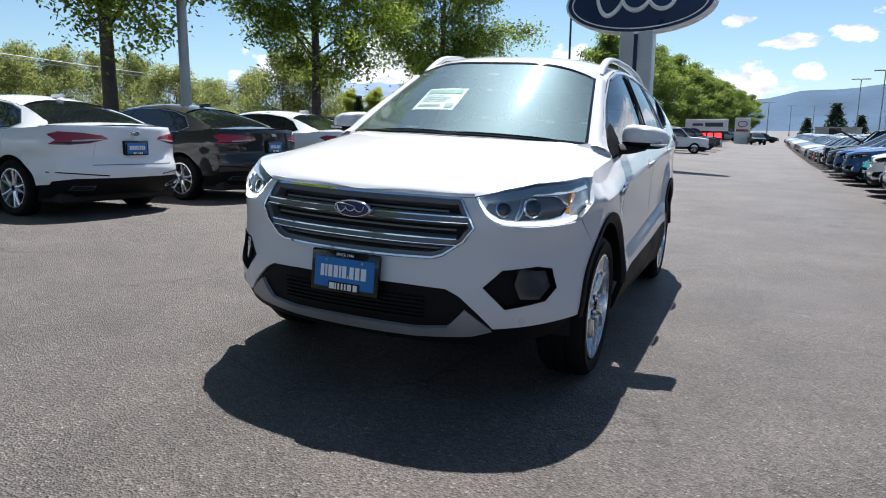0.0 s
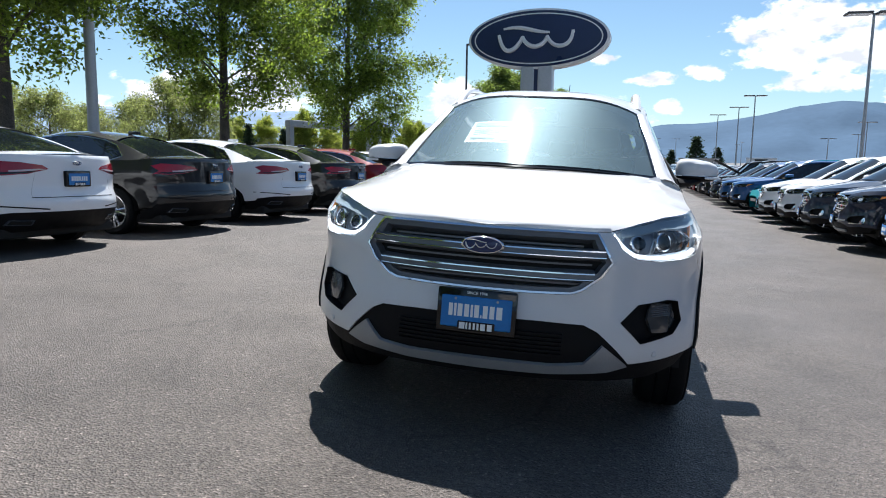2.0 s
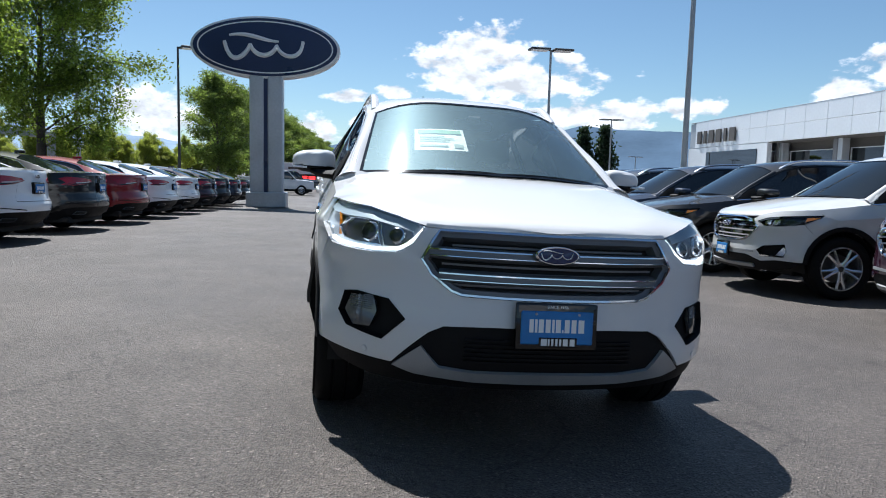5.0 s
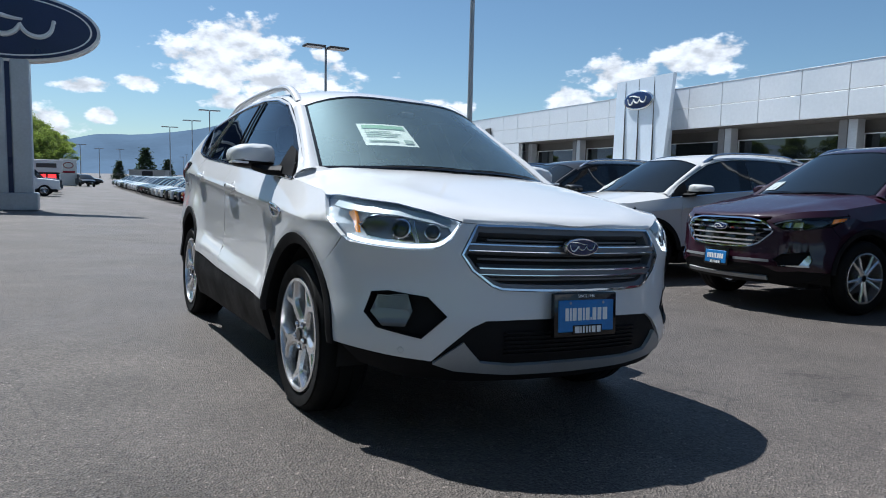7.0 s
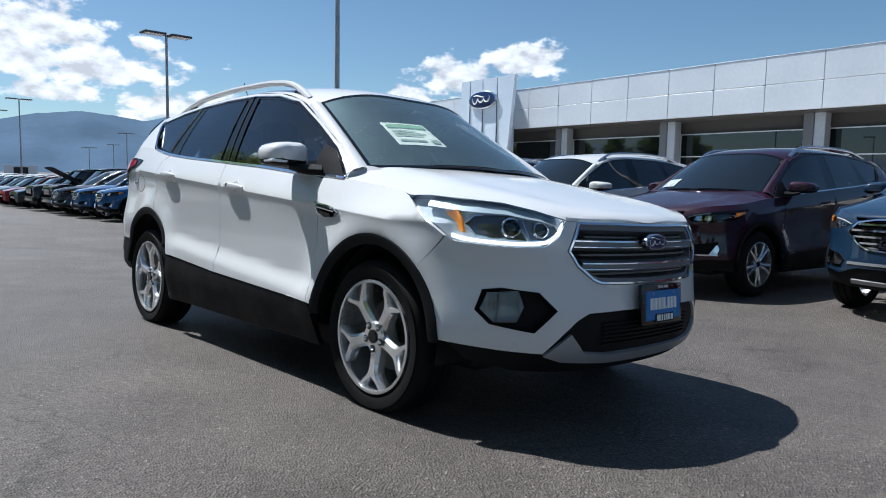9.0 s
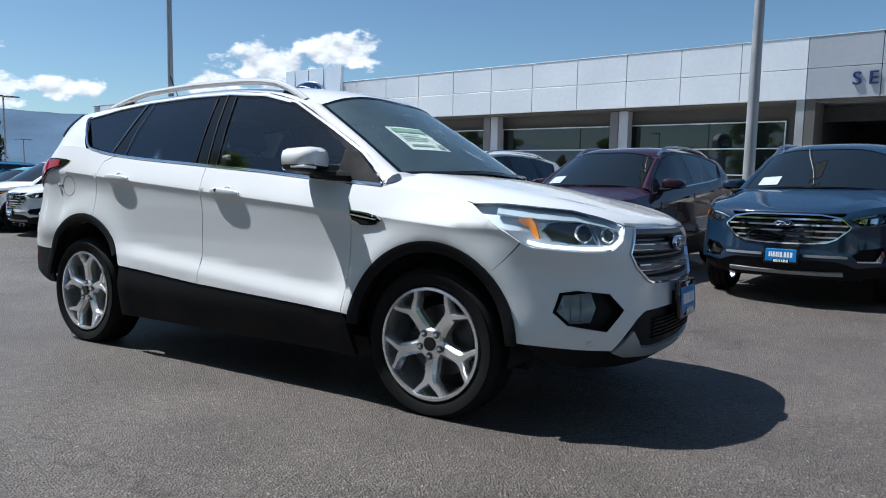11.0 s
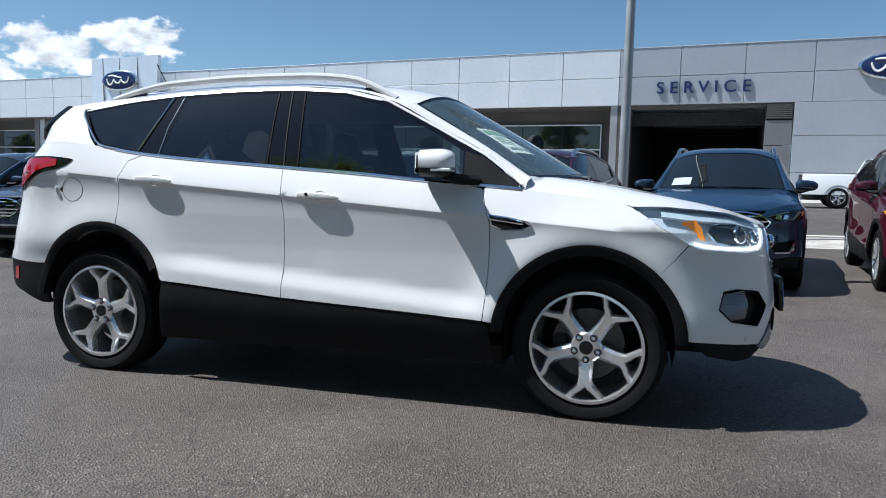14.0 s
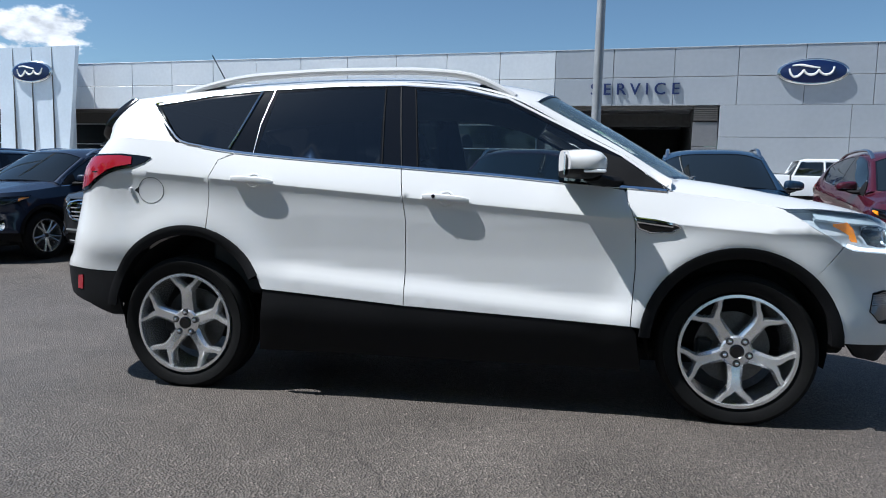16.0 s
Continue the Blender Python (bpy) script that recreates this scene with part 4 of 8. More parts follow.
def suv(thing, color, style="compact", hi=True, scale=(1, 1, 1), plate=True, tint=None):
    """Builds a five-door sport utility car under the Empty `thing`. style: compact or large (chrome bars, narrow lamps)."""
    sh = suv_shape(scale)
    W, H = sh.wall, sh.house
    st = 0.045 if hi else 0.10
    painted = []
    def panel(name, poly, f=W, mat=PAINT, **k):
        k.setdefault("thick", 0.02)
        k.setdefault("step", st)
        obs = skin(name, poly, f, mat, thing, **k)
        if mat is PAINT:
            painted.extend(obs)
        return obs
    sn = lambda x, z: (sh.s_nose(x, z), z)
    sd = lambda y, z: (sh.s_side(y, z), z)
    bk = lambda y, z: (sh.s_back(y, z), z)
    s0 = sh.nose_b - sh.nose_len
    s1 = sh.tail_b + sh.tail_len
    edge = style == "large"
    fa, ra = (0.0, 0.38, 0.43), (2.665, 0.40, 0.45)
    # ---- nose
    if not edge:
        lamp = [sn(0.497, 0.90), sn(0.545, 0.838), sn(0.60, 0.800), sn(0.70, 0.792), sn(0.78, 0.796), sd(-0.47, 0.806), sd(-0.42, 0.826), sd(-0.30, 0.90), sd(-0.175, 0.983), sd(-0.30, 0.986), sd(-0.45, 0.975), sn(0.70, 0.963), sn(0.60, 0.935)]
        grille = [(s0, 0.897), sn(0.30, 0.90), sn(0.445, 0.898), sn(0.515, 0.782), sn(0.475, 0.72), sn(0.40, 0.662), sn(0.36, 0.648), sn(0.2, 0.643), (s0, 0.641)]
        fog = [sn(0.56, 0.545), sn(0.625, 0.617), sn(0.74, 0.632), sn(0.785, 0.622), sn(0.805, 0.54), sn(0.775, 0.487), sn(0.645, 0.457)]
        lower_top = [(s0, 0.537), sn(0.25, 0.537), sn(0.42, 0.532), sn(0.475, 0.505)]
        corner = sn(0.605, 0.372)
    else:
        lamp = [sn(0.52, 0.845), sn(0.60, 0.80), sn(0.70, 0.792), sn(0.78, 0.80), sd(-0.42, 0.838), sd(-0.25, 0.905), sd(-0.22, 0.925), sd(-0.36, 0.922), sn(0.74, 0.905), sn(0.62, 0.885)]
        grille = [(s0, 0.897), sn(0.30, 0.895), sn(0.46, 0.868), sn(0.55, 0.785), sn(0.53, 0.745), sn(0.44, 0.655), sn(0.36, 0.618), sn(0.2, 0.604), (s0, 0.60)]
        fog = [sn(0.56, 0.52), sn(0.62, 0.572), sn(0.78, 0.60), sn(0.80, 0.52), sn(0.785, 0.455), sn(0.62, 0.452)]
        lower_top = [(s0, 0.46), sn(0.25, 0.46), sn(0.42, 0.46), sn(0.47, 0.45)]
        corner = sn(0.605, 0.40)
    arch_f = arc(*fa, 176.5, 134, 6)
    bumper = list(reversed(grille[2:]))
    bumper = [(s0, grille[-1][1])] + [p for p in reversed(grille[2:-1])]
    lamp_low = lamp[:7]
    if edge:
        lamp_low = [sn(0.49, 0.885)] + lamp[:5]
    seam = sd(-0.425, 0.822)
    poly = bumper + [lamp_low[0]] + lamp_low[1:-1] + [seam] + [(sh.s_side(y, z), z) for y, z in reversed(arch_f)] + [sn(0.74, 0.385 if not edge else 0.42), corner] + list(reversed(lower_top))
    nose_panel = panel("front_bumper", poly, holes=(fog,))
    fs = st * 0.6
    panel("fog_recess", fog, mat=CLAD, off=-0.035, thick=0.0, step=fs)
    # side walls of the recess
    ring_on(sh, "fog_surround", W, list(fog), CLAD, thing, -0.004, -0.035, 0.004, step=0.03)
    if not edge:
        fl = [sn(0.69, 0.622), sn(0.775, 0.61), sn(0.795, 0.545), sn(0.765, 0.492), sn(0.70, 0.497), sn(0.675, 0.56)]
        panel("fog_lamp", fl, mat=FOG_LENS, off=-0.016, thick=0.012, step=fs)
        if hi:
            for k in range(7):
                zz = 0.565 + 0.008 * k
                sh.strip("lens_rib", W, [sn(0.69 + 0.012 * j, zz) for j in range(8)], SATIN, thing, [(-0.002, -0.018), (0, -0.011), (0.002, -0.018)], closed=False)
    else:
        sh.strip("fog_trim", W, [sn(0.60 + 0.19 * j / 8, 0.462) for j in range(9)], CHROME, thing, [(-0.006, -0.02), (-0.006, 0.006), (0.008, 0.006), (0.008, -0.02)])
        tri = [sn(0.735, 0.47), sn(0.795, 0.47), sn(0.795, 0.56), sn(0.775, 0.565)]
        panel("fog_lamp", tri, mat=SILVER, off=-0.004, thick=0.02, step=fs)
    # grille: backing, frame, bars
    panel("grille_back", [(u, w) for u, w in grille], mat=DARK if not edge else BLACK, off=-0.055, thick=0.0, step=st)
    half_ring = [p for p in grille]
    if not edge:
        closed_ring(sh, "grille_frame", W, half_ring, CHROME, thing, 0.014, -0.03, 0.008, "chrome grille frame", step=0.03)
        closed_ring(sh, "grille_liner", W, [(u, w - 0.0) for u, w in half_ring], GRILLE_GREY, thing, 0.034, -0.05, -0.012, "", step=0.03)
        rows = [(0.810, 0.486), (0.720, 0.445)]
        for zc, xe in rows:
            line = [sn(xe * j / 16, zc + 0.003 * (j / 16) ** 2) for j in range(17)]
            both = [(-1, p) for p in reversed(line[1:])] + [(1, p) for p in line]
            def bar(name, prof, mat, label=""):
                P = []
                for s, (u, w) in both:
                    P.append([(s * q[0], q[1], q[2]) for q in (W(u, w + a, o) for a, o in prof)])
                return grid_mesh(name, P, mat, thing, label, closed=True)
            bar("grille_bar", [(-0.026, -0.04), (-0.020, -0.008), (-0.016, -0.003), (0.015, -0.003), (0.019, -0.008), (0.028, -0.04)], GRILLE_GREY, "grey grille bar")
            bar("grille_trim", [(0.007, -0.005), (0.008, 0.003), (0.013, 0.003), (0.015, -0.005)], CHROME, "chrome strip on the grille bar")
            bar("grille_trim", [(-0.016, -0.005), (-0.015, 0.002), (-0.012, 0.002), (-0.011, -0.005)], CHROME, "chrome strip on the grille bar")
        for k in range(9 if hi else 0):
            zc = 0.665 + 0.026 * k
            line = [sn((0.40 + 0.01 * min(k, 4) - 0.02 * max(0, k - 5)) * j / 10, zc) for j in range(11)]
            sh.strip("grille_louvre", W, line, COLUMN if hi else CLAD, thing, [(-0.004, -0.055), (-0.004, -0.032), (0.004, -0.03), (0.004, -0.055)])
        by, bz = -0.872, 0.822
        bm = bmesh.new()
        box(bm, (-0.05, -0.85, 0.79), (0.05, -0.80, 0.85), 0.01)
        part("badge_mount", bm, CLAD, thing)
        maker_badge(thing, by, bz, 0.088, 0.036, hi)
    else:
        closed_ring(sh, "grille_frame", W, half_ring, CHROME, thing, 0.022, -0.03, 0.012, "chrome grille frame", step=0.05)
        for zc, xe in ((0.845, 0.47), (0.79, 0.52), (0.735, 0.50), (0.68, 0.44), (0.64, 0.39)):
            line = [sn(xe * j / 10, zc) for j in range(11)]
            both = [(-1, p) for p in reversed(line[1:])] + [(1, p) for p in line]
            P = [[(s * q[0], q[1], q[2]) for q in (W(u, w + a, o) for a, o in [(-0.008, -0.04), (-0.008, -0.004), (0.008, -0.002), (0.010, -0.04)])] for s, (u, w) in both]
            grid_mesh("grille_bar", P, CHROME, thing, "chrome grille bar", closed=True)
        bm = bmesh.new()
        box(bm, sh.scaled((-0.05, -0.845, 0.775)), sh.scaled((0.05, -0.80, 0.825)), 0.01)
        part("badge_mount", bm, CLAD, thing)
        maker_badge(thing, -0.875 * scale[1], 0.80 * scale[2], 0.09, 0.037, hi)
    # ---- headlamps
    panel("headlamp", lamp, mat=LAMP_MID if not edge else BLACK, off=-0.03 if not edge else -0.045, thick=0.0, step=fs)
    for ob in panel("headlamp_lens", lamp, mat=LENS, off=0.001, thick=0.0, step=fs):
        ob.visible_shadow = False
    ring_on(sh, "headlamp_rim", W, list(lamp), CLAD if edge else SATIN, thing, -0.003, -0.045, 0.0, step=0.03)
    if not edge:
        sh.strip("running_light", W, [sn(0.513, 0.892), sn(0.545, 0.852), sn(0.575, 0.825), sn(0.605, 0.812), sn(0.66, 0.806), sn(0.72, 0.805), sn(0.775, 0.808), sn(0.80, 0.810), sd(-0.53, 0.813), sd(-0.49, 0.818), sd(-0.45, 0.828)], LAMP_WHITE, thing, [(-0.006, -0.02), (-0.006, -0.005), (0.008, -0.005), (0.008, -0.02)], "lit white running light")
        sh.strip("lamp_brow", W, [sn(0.535, 0.908), sn(0.60, 0.923), sn(0.70, 0.945), sn(0.765, 0.949), sd(-0.50, 0.950), sd(-0.40, 0.958), sd(-0.30, 0.970)], LAMP_BROW, thing, [(-0.024, -0.004), (-0.006, -0.009), (0.010, -0.015), (0.010, -0.022), (-0.024, -0.022)], "pale silver upper liner")
        bez = [sn(0.540, 0.856), sn(0.600, 0.820), sn(0.658, 0.818), sn(0.662, 0.920), sn(0.60, 0.908), sn(0.548, 0.890)]
        panel("lamp_bowl", bez, mat=LAMP_BACK, off=-0.022, thick=0.0, step=0.02)
        panel("lamp_bowl", [sn(0.67, 0.820), sn(0.775, 0.823), sd(-0.545, 0.832), sd(-0.505, 0.880), sd(-0.52, 0.915), sn(0.765, 0.926), sn(0.675, 0.922)], mat=FOG_LENS, off=-0.02, thick=0.0, step=0.03)
        ring_on(sh, "bowl_trim", W, [sn(0.668, 0.818), sn(0.775, 0.821), sd(-0.542, 0.831), sd(-0.50, 0.880), sd(-0.517, 0.917), sn(0.767, 0.928), sn(0.673, 0.924)], SILVER, thing, 0.008, -0.022, -0.010)
        ring_on(sh, "bowl_trim", W, bez, SILVER, thing, 0.006, -0.024, -0.010)
        for sgn in (-1, 1):
            for xx, zz, rr in ((0.715, 0.87, 0.030), (0.61, 0.865, 0.024)):
                p = Vector(W(*sn(xx, zz), -0.018))
                n = (Vector(W(*sn(xx, zz), 0.0)) - p).normalized()
                p.x *= sgn
                n.x *= sgn
                bm = bmesh.new()
                mm = Matrix.Translation(p) @ n.to_track_quat("X", "Z").to_matrix().to_4x4()
                lathe(bm, [(0.0005, 0.010), (rr * 0.5, 0.009), (rr * 0.85, 0.005), (rr, 0.0)], 18, "x", mm)
                part("projector", bm, GLASS_FAR, thing, "dark projector lens")
                bm = bmesh.new()
                lathe(bm, [(rr, 0.0), (rr + 0.003, 0.010), (rr + 0.008, 0.008), (rr + 0.012, 0.0)], 18, "x", mm)
                part("projector_ring", bm, CHROME, thing)
        # the amber reflector stands side-on behind the lens, with a bright fin before it
        amber = [(-0.490, 0.842), (-0.468, 0.846), (-0.434, 0.880), (-0.386, 0.911), (-0.394, 0.932), (-0.444, 0.931), (-0.470, 0.902)]
        xa = min(W(*sd(y, z), -0.006)[0] for y, z in amber)
        for sgn in (-1, 1):
            bm = bmesh.new()
            out = [bm.verts.new((sgn * xa, y, z)) for y, z in amber]
            back = [bm.verts.new((sgn * (xa - 0.012), y, z)) for y, z in amber]
            bm.faces.new(out)
            bm.faces.new(back[::-1])
            for k in range(len(amber)):
                n = (k + 1) % len(amber)
                bm.faces.new((out[k], back[k], back[n], out[n]))
            part("amber_reflector", bm, AMBER, thing, "amber side reflector", smooth=False)
    else:
        panel("wing_top", [sn(0.495, 0.855), sn(0.52, 0.848), sn(0.62, 0.888), sn(0.74, 0.908), sd(-0.36, 0.925), sd(-0.24, 0.93), sd(-0.24, 0.99), sd(-0.28, 0.986), sd(-0.38, 0.981), sd(-0.48, 0.973), sn(0.72, 0.967), sn(0.68, 0.957), sn(0.62, 0.941), sn(0.56, 0.922), sn(0.495, 0.905)])
        for xx in (0.60, 0.68):
            panel("lamp_bowl", [sn(xx, 0.82), sn(xx + 0.06, 0.815), sn(xx + 0.065, 0.87), sn(xx + 0.01, 0.865)], mat=SILVER, off=-0.02, thick=0.01, step=0.03)
        sh.strip("running_light", W, [sn(0.54, 0.845), sn(0.62, 0.875), sn(0.72, 0.895)], CLEAR, thing, [(-0.004, -0.02), (-0.004, -0.006), (0.006, -0.006), (0.006, -0.02)])
        panel("amber_reflector", [sd(-0.42, 0.85), sd(-0.27, 0.90), sd(-0.26, 0.912), sd(-0.40, 0.90)], mat=AMBER, off=-0.006, thick=0.01, step=0.04)
    # ---- lower nose
    z_lo = 0.245
    lowpoly = [(s0, z_lo + 0.02), sn(0.5, z_lo + 0.03), sn(0.68, 0.29), sd(-0.52, 0.33), sd(-0.46, 0.395), sn(0.74, 0.385 if not edge else 0.42), corner] + [(u, w) for u, w in reversed(lower_top)]
    panel("lower_bumper", lowpoly, mat=CLAD, off=-0.012, thick=0.02)
    sk = [(s0, 0.355), sn(0.30, 0.355), sn(0.43, 0.37), sn(0.50, 0.45), sn(0.60, 0.362), sn(0.52, 0.335), sn(0.30, 0.315), (s0, 0.31)]
    if not edge:
        panel("skid_plate", [(a, b) for a, b in reversed(sk)], mat=SKID, off=0.004, thick=0.02, label="silver plastic skid plate")
        for k in range(6 if hi else 0):
            zz = 0.40 + 0.017 * k
            sh.strip("intake_slat", W, [sn(0.34 * j / 8, zz) for j in range(9)], CLAD, thing, [(-0.004, -0.02), (-0.003, 0.0), (0.003, 0.0), (0.004, -0.02)])
    else:
        panel("skid_plate", [(s0, 0.345), (s0, 0.31), sn(0.5, 0.315), sn(0.5, 0.35)][::1], mat=SKID, off=0.0, thick=0.02)
        sh.strip("bumper_trim", W, [sn(0.18 + 0.35 * j / 8, 0.50) for j in range(9)], SKID, thing, [(-0.012, -0.01), (-0.012, 0.006), (0.012, 0.006), (0.012, -0.01)])
    if not edge and hi:
        for sgn in (-1, 1):
            p = Vector(W(*sn(0.705, 0.41), 0.001))
            n = (Vector(W(*sn(0.705, 0.41), 0.01)) - p).normalized()
            p.x, n.x = p.x * sgn, n.x * sgn
            bm = bmesh.new()
            lathe(bm, [(0.0005, 0.002), (0.009, 0.002), (0.010, 0.0), (0.012, 0.0015), (0.013, 0.0)], 16, "x", Matrix.Translation(p) @ n.to_track_quat("X", "Z").to_matrix().to_4x4())
            ob = part("parking_sensor", bm, PAINT, thing, "round parking sensor")
            painted.append(ob)
    if plate:
        dealer_plate(thing, Matrix.Translation((0, -0.905 * scale[1] - (0.0 if not edge else -0.005), 0.557 if not edge else 0.50 * scale[2])) @ pose(0, 0, 0, -4, 0, 0), hi)
        bm = bmesh.new()
        zz = 0.557 if not edge else 0.50 * scale[2]
        box(bm, (-0.12, -0.90 * scale[1], zz - 0.05), (0.12, -0.84 * scale[1], zz + 0.04), 0.01)
        part("plate_bracket", bm, CLAD, thing)
    # ---- sides
    g = 0.0021
    zc_of = lambda y: 0.938 + (y - 0.644) * 0.0808
    zl_of = lambda y: 0.505 + 0.082 * (min(y, 2.3) - 0.506)
    crease = [[(y, zc_of(y) + d) for y in np.linspace(-0.09, 2.94, 60)] for d in (-0.022, -0.004, 0.004, 0.022)]
    crease += [[(y, zl_of(y) + d) for y in np.linspace(0.4, 2.44, 45)] for d in (-0.045, -0.02, 0.005, 0.03)]
    crease = crease if hi else crease[1:3]
    fine = 0.032 if hi else st
    a1 = arc(*fa, 134, 8, 20)
    hood_line = [(-0.10, 1.006), (0.0, 1.018), (0.15, 1.037), (0.28, 1.053)]
    if not edge:
        top_f = [sd(-0.30, 0.90), sd(-0.175, 0.983)]
    else:
        top_f = [sd(-0.25, 0.905), sd(-0.22, 0.925), sd(-0.26, 0.985)]
    fend = [(sh.s_side(y, z), z) for y, z in a1] + [(0.47 - g, 0.447), (0.453 - g, 0.70), (0.456 - g, 0.90), (0.505 - g, 1.05), (0.49, 1.068)] + [(0.30, 1.055)] + list(reversed(hood_line)) + list(reversed(top_f)) + [sd(-0.42, 0.826)]
    panel("front_wing", fend, lines=crease, step=fine)
    belt = sh.belt
    door1 = [(0.47 + g, 0.447), (1.52 - g, 0.495), (1.523 - g, 0.9), (1.562 - g, belt(1.56) - 0.004)] + [(y, belt(y) - 0.004) for y in (1.3, 1.0, 0.8, 0.6)] + [(0.505 + g, 1.058), (0.456 + g, 0.90), (0.453 + g, 0.70)]
    panel("front_door", door1, lines=crease, step=fine)
    a2 = arc(*ra, 159, 104.5, 8)
    door2 = [(1.52 + g, 0.495)] + [(2.235, 0.548)] + a2 + [(2.551 - g, 0.90), (2.548 - g, 1.094), (2.515 - g, 1.185), (2.43, belt(2.43) - 0.006)] + [(y, belt(y) - 0.004) for y in (2.2, 1.9, 1.7)] + [(1.562 + g, belt(1.56) - 0.004), (1.523 + g, 0.9)]
    panel("rear_door", door2, lines=crease, step=fine)
    a3 = arc(*ra, 103.5, 27, 10)
    tl = lambda x, z: (sh.s_tail(x, z), z)
    quarter = [bk(*p) for p in a3] + [bk(3.12, 0.603), tl(0.84, 0.615), (s1, 0.63), (s1, 1.25), tl(0.60, 1.258), bk(3.30, 1.284), bk(3.20, 1.3035), bk(3.08, 1.3025), (2.95, 1.298), (2.80, 1.283), (2.65, 1.258), (2.44, belt(2.44) - 0.002), (2.515 + g, 1.188), (2.548 + g, 1.094), (2.551 + g, 0.90)]
    panel("rear_quarter", quarter, lines=crease, step=fine)
    rb = [bk(3.055, 0.595), bk(3.06, 0.48), bk(3.035, 0.375), bk(3.10, 0.375), bk(3.25, 0.43), tl(0.80, 0.47), tl(0.6, 0.48), (s1, 0.48), (s1, 0.63 - g), tl(0.84, 0.612), bk(3.12, 0.60)]
    panel("rear_bumper", rb, mat=CLAD, off=-0.001)
    panel("rear_reflector", [tl(0.865, 0.50), tl(0.85, 0.50), tl(0.85, 0.57), tl(0.862, 0.575)], mat=RED_LENS, off=0.003, thick=0.006, step=0.03)
    sill = [(0.47, 0.443), (0.445, 0.42), (0.415, 0.235), (2.27, 0.235), (2.245, 0.42), (2.232, 0.544), (1.52, 0.491)]
    panel("sill_cladding", sill, mat=CLAD, off=-0.004, thick=0.03)
    # arch cladding
    for (cy, cz, r), (t0, t1) in ((fa, (3, 178)), (ra, (152, 4))):
        P0 = arc(cy, cz, 1.0, t0, t1, 26 if hi else 14)
        made = []
        for sgn in (-1, 1):
            rows = []
            for uy, uz in P0:
                d = (uy - cy, uz - cz)
                def q(rr, o):
                    y, z = cy + d[0] * rr, cz + d[1] * rr
                    s = sh.s_side(y, z) if y < sh.nose_b else sh.s_back(y, z)
                    p = W(s, z, o)
                    return (sgn * p[0], p[1], p[2])
                rows.append([q(r + 0.003, -0.01), q(r + 0.003, 0.010), q(r - 0.018, 0.014), q(r - 0.046, 0.008), q(r - 0.050, -0.03), q(r - 0.045, -0.12)])
            if (sgn > 0) == (t0 < t1):
                rows = [list(reversed(x)) for x in rows]
            grid_mesh("arch_cladding", rows, CLAD, thing, "black arch moulding")
            liner = []
            for uy, uz in arc(cy, cz, 1.0, 195, -15, 22):
                d = (uy - cy, uz - cz)
                liner.append([sh.scaled((sgn * xx, cy + d[0] * rr, cz + d[1] * rr)) for xx, rr in ((0.84, r - 0.047), (0.60, r - 0.047), (0.48, r - 0.05), (0.478, 0.2), (0.478, 0.01))])
            grid_mesh("wheel_liner", liner, DARK, thing)
    # ---- tail lamps
    tailp = [(2.885, 1.195), bk(2.99, 1.14), bk(3.12, 1.11), bk(3.26, 1.03), bk(3.34, 1.01), tl(0.6, 1.02), tl(0.6, 1.19), bk(3.22, 1.214), bk(3.05, 1.214)]
    panel("tail_lamp", tailp, mat=BLACK, off=0.006, thick=0.012, step=st)
    tailr = [bk(2.985, 1.158), bk(3.12, 1.13), bk(3.26, 1.05), bk(3.34, 1.03), tl(0.65, 1.04), tl(0.65, 1.17), bk(3.22, 1.20), bk(3.06, 1.203), bk(2.99, 1.195)]
    panel("tail_lens", tailr, mat=RED_LENS, off=0.011, thick=0.008, step=st)
    # ---- glasshouse
    gm_f, gm_r = (GLASS_FRONT, GLASS_DARK) if hi else (GLASS_FAR, GLASS_FAR)
    gf = [(0.61, 1.086), (1.47, 1.158), (1.535, 1.562), (1.3, 1.543), (1.068, 1.492), (0.785, 1.345), (0.61, 1.238)]
    gr = [(1.675, 1.175), (2.325, 1.226), (2.30, 1.40), (2.285, 1.556), (1.95, 1.572), (1.70, 1.570)]
    gq = [(2.475, 1.242), (2.745, 1.29), (2.80, 1.33), (2.935, 1.478), (2.65, 1.525), (2.365, 1.552)]
    # the quarter glass is a flat pane
    c1, c2, c3 = Vector(sh.house0(2.475, 1.242)), Vector(sh.house0(2.365, 1.552)), Vector(sh.house0(2.935, 1.478))
    nq = (c2 - c1).cross(c3 - c1)
    def flat(y, z, off=0.0):
        x = c1.x - (nq.y * (y - c1.y) + nq.z * (z - c1.z)) / nq.x
        return sh.scaled((x + off, y, z))
    for nm, pl_, gm, surf in (("door_window", gf, gm_f, H), ("door_window", gr, gm_r, H), ("quarter_window", gq, gm_r, flat)):
        for ob in panel(nm, pl_, f=surf, mat=gm, thick=0.0, step=0.08, off=-0.004):
            ob.visible_shadow = not hi
    frame_out = [(0.30, 1.058)] + [(y, belt(y) + 0.002) for y in (0.6, 0.9, 1.2, 1.5, 1.9, 2.3, 2.5, 2.65)] + [(2.76, 1.282), (2.815, 1.32), (2.965, 1.49)] + [(2.65, 1.545), (2.35, 1.573), (1.95, 1.588), (1.6, 1.585), (1.3, 1.562), (1.068, 1.507), (0.785, 1.36), (0.517, 1.218)]
    panel("window_frame", frame_out, f=H, mat=BLACK, off=-0.003 if hi else -0.006, thick=0.012, holes=(gf, gr, gq), step=st)
